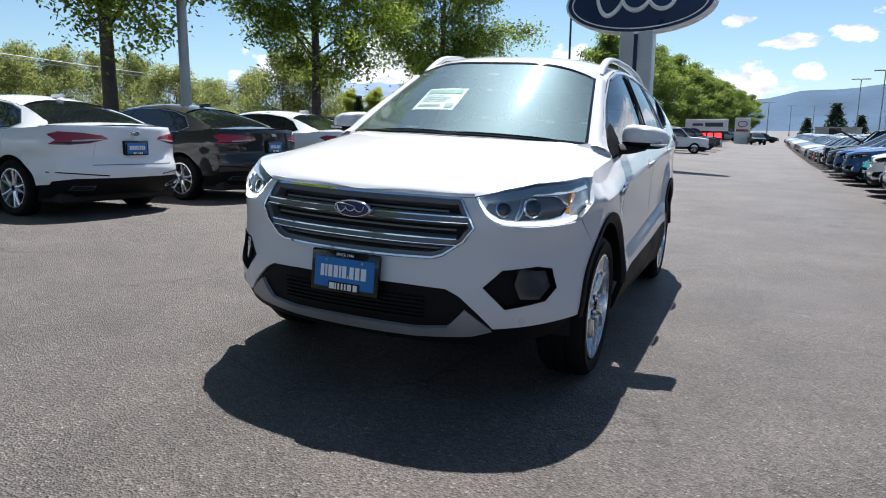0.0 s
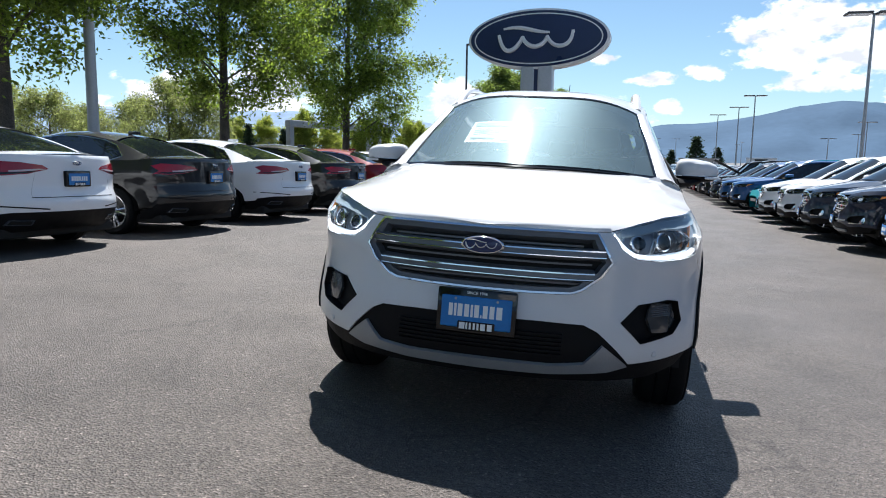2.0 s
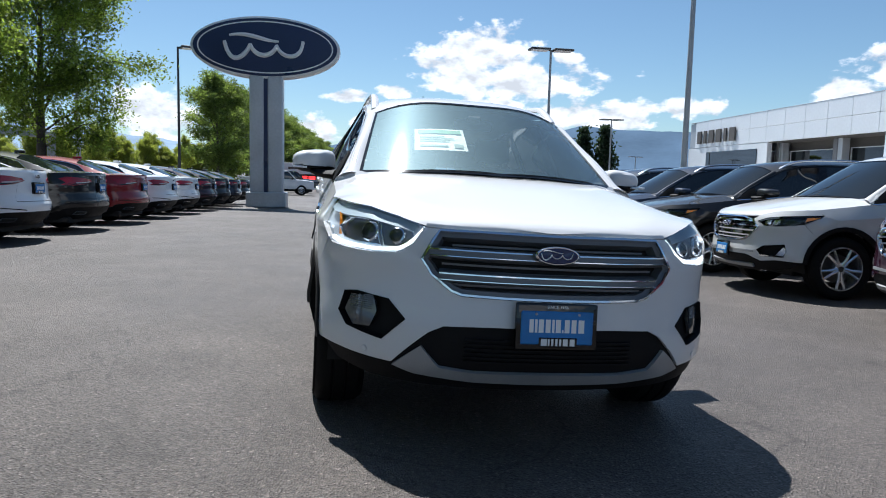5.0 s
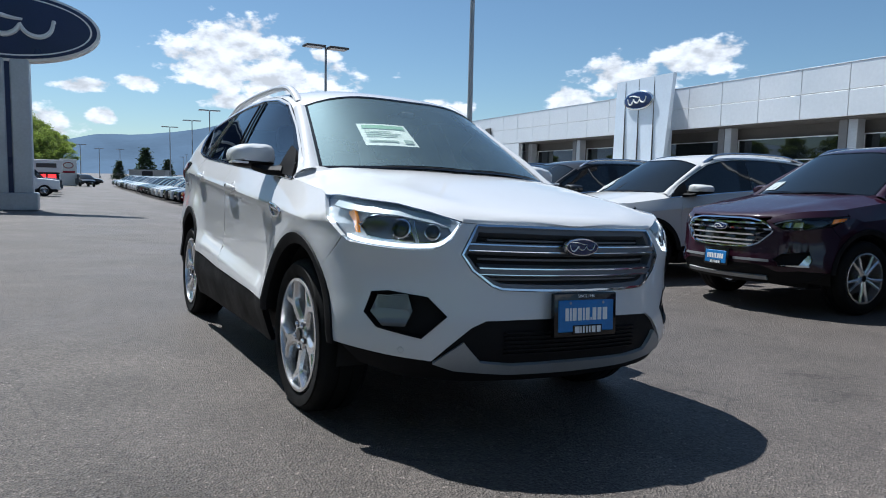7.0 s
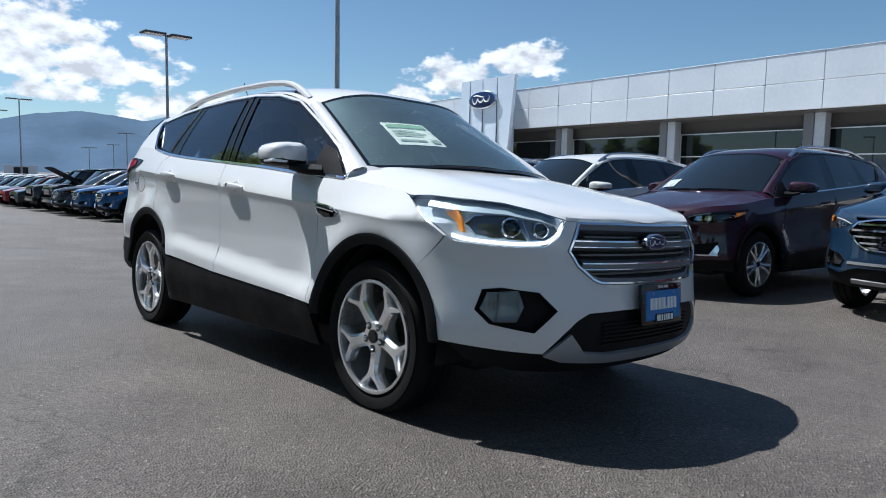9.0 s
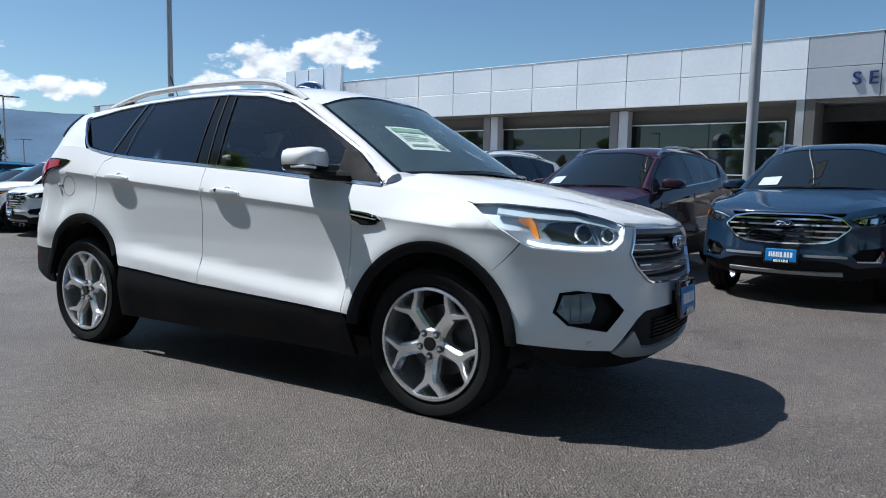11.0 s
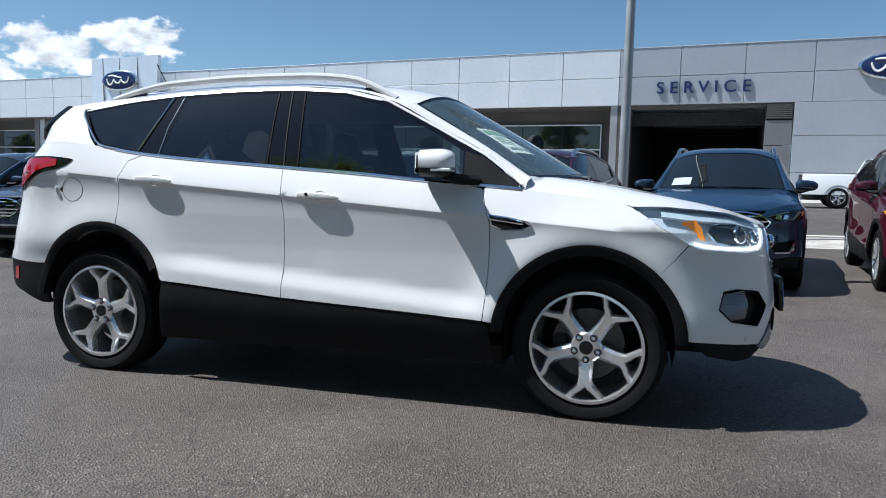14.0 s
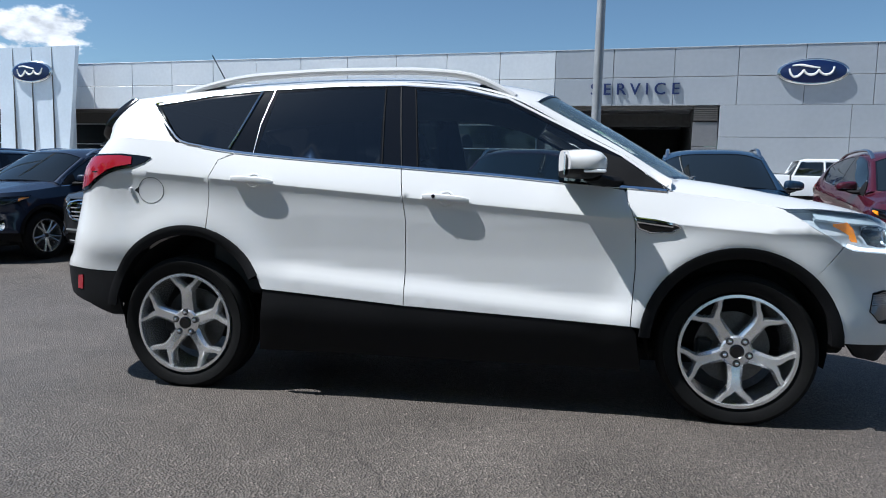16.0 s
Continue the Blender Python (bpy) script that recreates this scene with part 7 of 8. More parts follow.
P = [[(u * 0.85, 0.30 - 1.15 * t, 1.22 + 0.62 * t - 0.03 * u * u) for u in (1, 0.5, 0, -0.5, -1)] for t in (0, 0.33, 0.66, 1)]
grid_mesh("raised_bonnet", P, CLAD, first_pick, "black bonnet propped open")
tagged(first_pick, "black crew-cab pickup truck with its bonnet propped open")


def small_car(thing, color):
    """A plain hatchback for the distant rows: body, glass, lamps, wheels."""
    painted = []
    sec = [(-0.85, 0.55, 0.35, 0.62), (-0.78, 0.78, 0.28, 0.78), (-0.3, 0.88, 0.22, 0.90), (0.4, 0.90, 0.22, 0.98), (1.4, 0.91, 0.22, 1.02), (2.6, 0.91, 0.22, 1.08), (3.2, 0.88, 0.25, 1.10), (3.42, 0.75, 0.35, 1.02)]
    P = []
    for y, w, z0, z1 in sec:
        P.append([(w * 0.9, y, z0), (w, y, z0 + 0.15), (w, y, z1 - 0.14), (w * 0.93, y, z1 - 0.03), (w * 0.6, y, z1), (0, y, z1 + 0.01), (-w * 0.6, y, z1), (-w * 0.93, y, z1 - 0.03), (-w, y, z1 - 0.14), (-w, y, z0 + 0.15), (-w * 0.9, y, z0)])
    painted.append(grid_mesh("body", P, PAINT, thing))
    P = []
    for y, w, z1 in ((0.35, 0.78, 0.99), (0.9, 0.68, 1.38), (1.4, 0.64, 1.50), (2.3, 0.64, 1.52), (2.95, 0.66, 1.40), (3.3, 0.72, 1.10)):
        P.append([(w * 1.12, y, 0.98), (w, y, z1 - 0.05), (w * 0.85, y, z1), (0, y, z1 + 0.02), (-w * 0.85, y, z1), (-w, y, z1 - 0.05), (-w * 1.12, y, 0.98)])
    grid_mesh("glasshouse", P, GLASS_FAR, thing)
    P = [[(u * 0.60, y, z - 0.03 * u * u) for u in (1, 0.5, 0, -0.5, -1)] for y, z in ((1.15, 1.47), (1.5, 1.555), (2.3, 1.57), (2.8, 1.48))]
    painted.append(grid_mesh("roof", P, PAINT, thing))
    for x in (-1, 1):
        bm = bmesh.new()
        tube(bm, [(x * 0.84, 0.38, 0.97), (x * 0.655, 1.2, 1.47)], 0.035, 6)
        painted.append(part("pillar", bm, PAINT, thing))
        bm = bmesh.new()
        box(bm, (x * 0.62 - 0.13, -0.80, 0.68), (x * 0.62 + 0.13, -0.60, 0.76), 0.03)
        part("headlamp", bm, FOG_LENS, thing)
        bm = bmesh.new()
        box(bm, (x * 0.72 - 0.13, 3.2, 0.82), (x * 0.72 + 0.13, 3.43, 0.98), 0.03)
        part("tail_lamp", bm, RED_LENS, thing)
        for y in (0.0, 2.6):
            bm = bmesh.new()
            lathe(bm, [(0.001, -0.005), (0.20, 0.0), (0.21, -0.012), (0.31, -0.01), (0.32, 0.03), (0.32, 0.2), (0.001, 0.2)], 18, "x", Matrix.Translation((x * 0.90, y, 0.32)) @ (Matrix.Identity(4) if x < 0 else pose(0, 0, 0, 0, 0, 180)))
            part("wheel", bm, RUBBER, thing)
    bm = bmesh.new()
    box(bm, (-0.38, -0.84, 0.44), (0.38, -0.70, 0.58), 0.03)
    part("grille", bm, BLACK, thing)
    for ob in painted:
        ob.color = (*color, 1)


rng_cars = random.Random(8)
palette = [C_WHITE, C_WHITE, C_SILVER, C_GREY, C_BLACK, C_RED, C_NAVY, C_WHITE, C_GREY]
spots = [(5.2, 18.1, -90, C_TEAL)]
spots += [(5.3 + 0.05 * k, 34.4 + 2.7 * k, -90, palette[rng_cars.randrange(9)]) for k in range(26)]
spots += [(13.5, 34.0 + 2.8 * k, 90, palette[rng_cars.randrange(9)]) for k in range(22)]
spots += [(20.5, 46.0 + 2.8 * k, -90, palette[rng_cars.randrange(9)]) for k in range(18)]
spots += [(-3.4 + 0.03 * k, 67.0 + 2.8 * k, 92, palette[rng_cars.randrange(9)]) for k in range(16)]
spots += [(1.2, 108.0, 0, C_WHITE), (2.4, 96.0, 12, C_BLACK), (-0.6, 116, 60, C_SILVER), (4.6, 116, 80, C_GREY), (0.2, 122, 70, C_NAVY)]
spots += [(14.6 + 0.0 * k, 6.0 + 2.75 * k, 90, palette[rng_cars.randrange(9)]) for k in range(10)]
first_small = None
for x, y, turn, c in spots:
    m = lot_pose(x, y, turn + rng_cars.uniform(-1.5, 1.5))
    if first_small is None:
        first_small = thing_at("hatchback", m, "", "car", "cars in the distant rows")
        small_car(first_small, c)
        e = first_small
    else:
        e = copy_thing(first_small, m)
        recolour(e, c)
    tagged(e, "%s hatchback parked in a row on the lot" % COLOUR_WORD[c])

# ---------------------------------------------------------------- dealership building
FX = 0.0                       # plane of the facade, in the building's own frame
B0 = 0.35                      # its floor level


def building():
    about = Vector((-3.7, -0.5, 1.12))
    m0 = Matrix.Translation(about) @ Matrix.Scale(1.4, 4) @ Matrix.Translation(-about) @ pose(28.0, 0, 0, 0, 0, -6.0)
    e = thing_at("dealership_building", m0, "low dealership building clad in pale metal panels over dark glazing", "building")
    lo, mid, hi = 4.48, 5.68, 6.90
    y_lo, y_hi = -34.0, 61.5
    def core(a, b, mat, name="wall", bevel=0.0):
        bm = bmesh.new()
        box(bm, [min(p, q) for p, q in zip(a, b)], [max(p, q) for p, q in zip(a, b)], bevel)
        return part(name, bm, mat, e, smooth=False)
    core((0.15, y_lo, lo + 0.02), (26, y_hi, hi - 0.06), PANEL_GREY, "upper_wall")
    # SOFFIT's tone carries part of the overhang's shade on wall, jamb and ceiling
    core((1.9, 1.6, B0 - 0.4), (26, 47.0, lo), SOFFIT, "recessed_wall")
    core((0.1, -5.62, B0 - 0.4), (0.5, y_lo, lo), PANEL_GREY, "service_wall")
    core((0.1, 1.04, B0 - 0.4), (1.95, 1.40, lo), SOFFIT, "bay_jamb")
    core((0.1, 1.42, B0 - 0.4), (1.95, 1.75, lo), STEEL, "bay_jamb", 0.02)
    # near-black walls: the bay's unlit depth is put into their colour
    core((14, -6, B0 - 0.4), (14.3, 2, lo), NEAR_BLACK, "bay_back_wall")
    core((0.5, -4.57, B0 - 0.4), (14, -4.87, lo), NEAR_BLACK, "bay_side_wall")
    core((1.96, 1.2, B0 - 0.4), (14, 1.5, lo), NEAR_BLACK, "bay_side_wall")
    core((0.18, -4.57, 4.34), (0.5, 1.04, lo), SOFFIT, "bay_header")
    core((2.6, -4.57, 3.75), (2.75, 1.2, 4.36), NEAR_BLACK, "rolled_door")
    for k in range(8):
        core((0.02, -5.55, 3.84 + 0.078 * k), (0.14, -4.60, 3.89 + 0.078 * k), SOFFIT, "louvre_slat")
    core((0.15, -5.58, 3.80), (0.4, -4.58, lo), NEAR_BLACK, "louvre_back")
    core((0.06, -5.58, 2.75), (0.4, -4.58, 3.77), COLUMN, "jamb_panel", 0.01)
    core((0.06, -5.58, B0 - 0.4), (0.4, -4.58, 2.72), COLUMN, "jamb_panel", 0.01)
    # two courses of cladding panels
    w = 2.55
    k = -13
    while 9.05 + w * (k + 1) < y_hi + 0.5:
        y0 = 9.05 + w * k
        y1 = min(y0 + w, y_hi)
        if y0 > -33.5:
            for z0, z1 in ((lo, mid - 0.012), (mid + 0.012, hi)):
                core((0.0, y0 + 0.012, z0), (0.15, y1 - 0.012, z1), PANEL if y0 > 0.3 else PANEL_GREY, "cladding_panel", 0.012)
        k += 1
    for k in range(6):
        for j in range(3):
            y1 = -5.62 - 5.0 * k
            core((0.0, y1 - 4.98, B0 - 0.2 + 1.50 * j), (0.1, y1, B0 + 1.28 + 1.50 * j if j < 2 else lo - 0.01), PANEL_GREY, "cladding_panel", 0.01)
    core((-0.02, y_lo, hi), (26, y_hi, hi + 0.04), PANEL_GREY, "coping", 0.01)
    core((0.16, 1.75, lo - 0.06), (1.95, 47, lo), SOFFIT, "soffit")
    # glazing between columns
    edges = [1.75, 9.75, 17.3, 24.9, 32.3, 39.7, 46.9]
    for y0, y1 in zip(edges, edges[1:]):
        core((0.9, y1 + 0.02, B0 - 0.4), (1.5, y1 + 0.46, lo - 0.06), COLUMN, "column", 0.02)
        core((0.95, y1 - 0.46, B0 - 0.4), (1.5, y1 + 0.015, lo - 0.06), SIGN_GREY, "column", 0.02)
        win = core((1.78, y0 + 0.70, 0.75), (1.9, y1 - 0.30, 3.78), GLASS_FAR, "window")
        bm = bmesh.new()
        for z in (0.75, 1.40, 2.58, 3.74):
            box(bm, (1.72, y0 + 0.66, z), (1.79, y1 - 0.26, z + 0.05))
        for yy in (y0 + 0.66, y1 - 0.31):
            box(bm, (1.715, yy, 0.75), (1.785, yy + 0.05, 3.79))
        part("window_frame", bm, PANEL, win, "pale aluminium window frame", smooth=False)
    # far wing, flush with the band
    core((0.02, 47.0, B0 - 0.4), (0.4, y_hi, lo - 0.02), PANEL, "end_wall")
    core((0.02, y_hi - 0.4, B0 - 0.4), (26, y_hi, lo - 0.02), PANEL, "end_wall")
    core((-0.03, 48.5, 1.0), (0.03, 57.5, 4.0), GLASS_FAR, "window")
    # brand tower, its edge leaning
    tv = [(-1.2, 27.8, B0 - 0.4), (-1.2, 32.4, B0 - 0.4), (-0.95, 32.4, B0 - 0.4), (-0.95, 27.8, B0 - 0.4),
          (-1.35, 26.8, 7.66), (-1.35, 32.0, 7.66), (-1.10, 32.0, 7.66), (-1.10, 26.8, 7.66)]
    link_mesh("brand_tower", tv, [(0, 1, 2, 3), (4, 7, 6, 5), (0, 4, 5, 1), (1, 5, 6, 2), (2, 6, 7, 3), (3, 7, 4, 0)], TOWER, e, smooth=False)
    core((-1.1, 28.3, B0 - 0.4), (0.1, 31.6, 7.3), TOWER, "tower_core")
    for y0 in (28.4, 29.8, 31.1):
        core((-1.362, y0, 0.6), (-1.20, y0 + 0.012, 7.62), SOFFIT, "tower_joint")
    face = lambda yy, zz, xx: Matrix.Translation((xx, yy, zz)) @ pose(0, 0, 0, 0, 0, -90)
    for yy, zz, a, b, xx in ((29.7, 6.32, 1.38, 0.58, -1.50), (-9.05, 5.79, 1.33, 0.53, -0.16)):
        m = face(yy, zz, xx)
        bm = bmesh.new()
        ellipse_disc(bm, (0, 0, 0), a, b, 0.14, 40, m, 0.03)
        rim = part("wall_badge", bm, SATIN, e, "oval silver-rimmed blue wall sign")
        bm = bmesh.new()
        ellipse_disc(bm, (0, -0.02, 0), a * 0.92, b * 0.86, 0.1, 40, m, 0.01)
        part("badge_field", bm, BADGE_BLUE, rim)
        bm = bmesh.new()
        stroke(bm, Vector((0, -0.03, 0)), a * 0.62, b * 0.5, m, 0.04)
        part("badge_stroke", bm, WHITE_INK, rim)
    m = face(-2.06, 5.16, -0.03)
    letters_of("SERVICE", 0.71, NAVY, e, m)
    # dealer's name as plain bars, near the far end
    mm = face(55.6, 5.42, -0.05)
    for bar in [(0.0, 0.10, 0, 1), (0.18, 0.24, 0, 1), (0.32, 0.44, 0, 1), (0.51, 0.63, 0, 1), (0.71, 0.77, 0, 1), (0.85, 0.98, 0, 1)]:
        bm = bmesh.new()
        bars(bm, mm, 7.4, 1.15, [bar], 0.12)
        part("name_bar", bm, SOFFIT, e, smooth=False)
    return e


building()

# ---------------------------------------------------------------- apron, island
def slab(name, x0, x1, y0, y1, h, mat, label, cat, bevel=0.02):
    nx, n_y = max(2, int((x1 - x0) / 2)), max(2, int((y1 - y0) / 3))
    top = [[(x0 + (x1 - x0) * i / nx, y0 + (y1 - y0) * j / n_y) for j in range(n_y + 1)] for i in range(nx + 1)]
    verts, faces = [], []
    m = n_y + 1
    for k in (0, 1):
        for row in top:
            for x, y in row:
                verts.append((x, y, gz(x, y) + (h if k == 0 else -0.1)))
    N = (nx + 1) * m
    for i in range(nx):
        for j in range(n_y):
            a = i * m + j
            faces.append((a, a + m, a + m + 1, a + 1))
    rim = [i * m for i in range(nx + 1)] + [nx * m + j for j in range(1, m)] + [i * m + n_y for i in range(nx - 1, -1, -1)] + [j for j in range(n_y - 1, 0, -1)]
    for a, b in zip(rim, rim[1:] + rim[:1]):
        faces.append((b, a, a + N, b + N))
    ob = link_mesh(name, verts, faces, mat, None, label, sharp=30)
    tagged(ob, category=cat, kind="structure")
    return ob


slab("gravel_bed", 9.3, 11.5, -32, 56, 0.10, GRAVEL, "planting strip filled with pale gravel", "gravel")
slab("kerb", 9.1, 9.3, -32, 56, 0.13, CONCRETE, "pale concrete kerb edging the gravel strip", "kerb")
slab("kerb", 11.5, 11.7, -32, 56, 0.13, CONCRETE, "pale concrete kerb edging the gravel strip", "kerb")
slab("pavement", 31.0, 50.0, -46, 80, 0.05, CONCRETE, "pale concrete apron before the service doors", "pavement")

# ---------------------------------------------------------------- lot lamps
def lot_lamp(x, y, h, r=0.085, double=True, mat=STEEL, turn=0.0, group="lot lamps"):
    g0 = gz(x, y)
    e = thing_at("street_lamp", pose(x, y, g0, 0, 0, turn), "tall slim lamp pole with flat lamp heads on a concrete foot" if double else "slim steel lamp pole with one flat lamp head", "lamp", group)
    bm = bmesh.new()
    lathe(bm, [(0.001, 0), (0.26, 0), (0.26, 0.72), (0.22, 0.76), (0.001, 0.76)], 20, "z")
    part("foot", bm, CONCRETE, e, "round concrete foot")
    bm = bmesh.new()
    lathe(bm, [(r * 1.25, 0.74), (r * 1.2, 1.2), (r, h * 0.5), (r * 0.8, h), (0.001, h)], 14, "z")
    part("pole", bm, mat, e)
    sides = (-1, 1) if double else (1,)
    for s in sides:
        bm = bmesh.new()
        tube(bm, [(0, 0, h - 0.03), (s * 0.3, 0, h - 0.01)], 0.04, 6)
        part("arm", bm, STEEL_DARK, e)
        bm = bmesh.new()
        a, b = sorted((s * 0.12, s * 1.35))
        box(bm, (a, -0.42, h - 0.05), (b, 0.42, h + 0.07), 0.03)
        head = part("lamp_head", bm, STEEL_DARK, e, "flat dark lamp head")
        bm = bmesh.new()
        box(bm, (a + 0.1, -0.34, h - 0.065), (b - 0.1, 0.34, h - 0.048), 0)
        part("lens", bm, SILVER, head)
    return e


for x, y, h in ((10.26, 0.36, 10.2), (10.82, 17.51, 10.2), (12.98, 37.75, 9.5), (16.97, 93.06, 10.1), (18.0, 112.0, 10.0), (17.3, 130.0, 10.0)):
    lot_lamp(x, y, h)
lot_lamp(-10.25, 8.97, 9.5, 0.10, False, turn=180)
lot_lamp(-12.0, 32.0, 10.0, 0.09, False, turn=180)
lot_lamp(-8.6, 38.0, 8.4, 0.07, False, mat=STEEL_DARK, turn=20)
for k, (x, y) in enumerate(((3, 96), (7, 128), (12, 150), (24, 150), (-2, 110), (28, 170), (-4, 150), (-7, 90))):
    lot_lamp(0.8 + 1.9 * (x - 0.8), -3.5 + 1.9 * (y + 3.5), 8.5 + (k % 3), 0.11, True, turn=12 * k)

for x, y, h in ((32.0, 71.8, 8.5), (39.6, 124.4, 8.5), (39.5, 106.5, 8.5), (53.9, 176.6, 8.5), (39.7, 146.2, 6.5), (53.3, 126.5, 6.5), (61.0, 125.7, 6.5)):
    lot_lamp(x, y, h, 0.09)

# ---------------------------------------------------------------- pylon sign
def pylon():
    x, y = -2.95, 26.2
    e = thing_at("pylon_sign", pose(x, y, gz(x, y), 0, 0, -4), "large blue oval pylon sign on a grey metal post", "sign")
    bm = bmesh.new()
    box(bm, (-0.80, -0.45, 0), (0.80, 0.45, 0.62), 0.03)
    part("base", bm, SIGN_GREY, e)
    bm = bmesh.new()
    box(bm, (-0.66, -0.32, 0.6), (-0.10, 0.32, 5.35), 0.04)
    part("post", bm, SIGN_GREY, e, "silver-grey metal post")
    bm = bmesh.new()
    box(bm, (0.06, -0.32, 0.6), (0.66, 0.32, 5.35), 0.04)
    part("post", bm, SIGN_GREY, e, "silver-grey metal post")
    bm = bmesh.new()
    box(bm, (-0.11, -0.25, 0.3), (0.07, 0.25, 5.4), 0)
    part("post_strip", bm, SIGN_BLUE, e, "dark blue recessed strip")
    c = 6.42
    bm = bmesh.new()
    ellipse_disc(bm, (0, -0.32, c), 2.95, 1.22, 0.64, 64, None, 0.05)
    cab = part("sign_cabinet", bm, WHITE_INK, e, "white-edged oval cabinet")
    for s in (-1, 1):
        m = Matrix.Identity(4) if s < 0 else pose(0, 0, 0, 0, 0, 180)
        bm = bmesh.new()
        ellipse_disc(bm, (0, -0.335, c), 2.84, 1.13, 0.05, 64, m, 0.004)
        part("sign_face", bm, SIGN_BLUE, cab, "dark blue sign face")
        bm = bmesh.new()
        n = 72
        inner, outer = [], []
        for k in range(n):
            a = 2 * math.pi * k / n
            inner.append(bm.verts.new(m @ Vector((2.62 * math.cos(a), -0.342, c + 0.98 * math.sin(a)))))
            outer.append(bm.verts.new(m @ Vector((2.68 * math.cos(a), -0.342, c + 1.03 * math.sin(a)))))
        for k in range(n):
            bm.faces.new((inner[k], inner[(k + 1) % n], outer[(k + 1) % n], outer[k]))
        part("sign_line", bm, WHITE_INK, cab, "thin white oval line")
        bm = bmesh.new()
        stroke(bm, Vector((0.05, -0.35, c - 0.05)), 1.55, 0.52, m, 0.075)
        part("sign_stroke", bm, WHITE_INK, cab, "pale flowing stroke")


pylon()

# ---------------------------------------------------------------- trees
def leaf_material(name, color, trans, patch=(0.8, 1.25)):
    m = material(name, color, 0.55, spec=0.3)
    t = m.node_tree
    b = t.nodes["Principled BSDF"]
    geo = t.nodes.new("ShaderNodeNewGeometry")
    r = t.nodes.new("ShaderNodeMapRange")
    r.inputs["To Min"].default_value, r.inputs["To Max"].default_value = 0.55, 1.5
    t.links.new(geo.outputs["Random Per Island"], r.inputs["Value"])
    co = t.nodes.new("ShaderNodeTexCoord")
    nz = t.nodes.new("ShaderNodeTexNoise")
    nz.inputs["Scale"].default_value, nz.inputs["Detail"].default_value = 0.8, 3
    t.links.new(co.outputs["Object"], nz.inputs["Vector"])
    pr = t.nodes.new("ShaderNodeMapRange")
    for key, val in zip(("From Min", "From Max", "To Min", "To Max"), (0.35, 0.65, patch[0], patch[1])):
        pr.inputs[key].default_value = val
    t.links.new(nz.outputs[0], pr.inputs["Value"])
    both = t.nodes.new("ShaderNodeMath")
    both.operation = "MULTIPLY"
    t.links.new(r.outputs[0], both.inputs[0])
    t.links.new(pr.outputs[0], both.inputs[1])
    vm = t.nodes.new("ShaderNodeVectorMath")
    vm.operation = "SCALE"
    vm.inputs[0].default_value = color
    t.links.new(both.outputs[0], vm.inputs["Scale"])
    t.links.new(vm.outputs[0], b.inputs["Base Color"])
    tl = t.nodes.new("ShaderNodeBsdfTranslucent")
    vm2 = t.nodes.new("ShaderNodeVectorMath")
    vm2.operation = "SCALE"
    vm2.inputs[0].default_value = trans
    t.links.new(both.outputs[0], vm2.inputs["Scale"])
    t.links.new(vm2.outputs[0], tl.inputs["Color"])
    mx = t.nodes.new("ShaderNodeMixShader")
    mx.inputs[0].default_value = 0.5
    t.links.new(b.outputs[0], mx.inputs[1])
    t.links.new(tl.outputs[0], mx.inputs[2])
    t.links.new(mx.outputs[0], t.nodes["Material Output"].inputs[0])
    return m


LEAF = leaf_material("ash_leaf", (0.080, 0.112, 0.024), (0.31, 0.42, 0.05), (0.6, 1.5))
WILLOW = leaf_material("willow_leaf", (0.155, 0.175, 0.065), (0.34, 0.38, 0.11))
POPLAR = leaf_material("poplar_leaf", (0.10, 0.14, 0.04), (0.26, 0.35, 0.06))
ASPEN = leaf_material("aspen_leaf", (0.20, 0.23, 0.05), (0.46, 0.52, 0.075))
SPRUCE = leaf_material("spruce_needle", (0.038, 0.060, 0.030), (0.03, 0.05, 0.02))


def crown_mesh(rng, centres, per, spread, size, droop=0.0):
    verts, faces = [], []
    for c, k in centres:
        flat = spread * rng.uniform(0.7, 1.3)
        for _ in range(max(3, int(per * k * rng.uniform(0.5, 1.4)))):
            p = c + Vector((rng.gauss(0, flat), rng.gauss(0, flat), rng.gauss(0, flat * 0.7) - abs(rng.gauss(0, flat * 0.5))))
            s = size * rng.uniform(0.6, 1.25)
            a = Vector((rng.gauss(0, 1), rng.gauss(0, 1), rng.gauss(0, 0.6) - 0.5 - droop)).normalized()
            b = a.orthogonal().normalized()
            b.rotate(Matrix.Rotation(rng.uniform(0, 6.28), 3, a))
            n = len(verts)
            verts += [p - a * s, p + b * s * 0.46, p + a * s, p - b * s * 0.46]
            faces.append((n, n + 1, n + 2, n + 3))
    return verts, faces


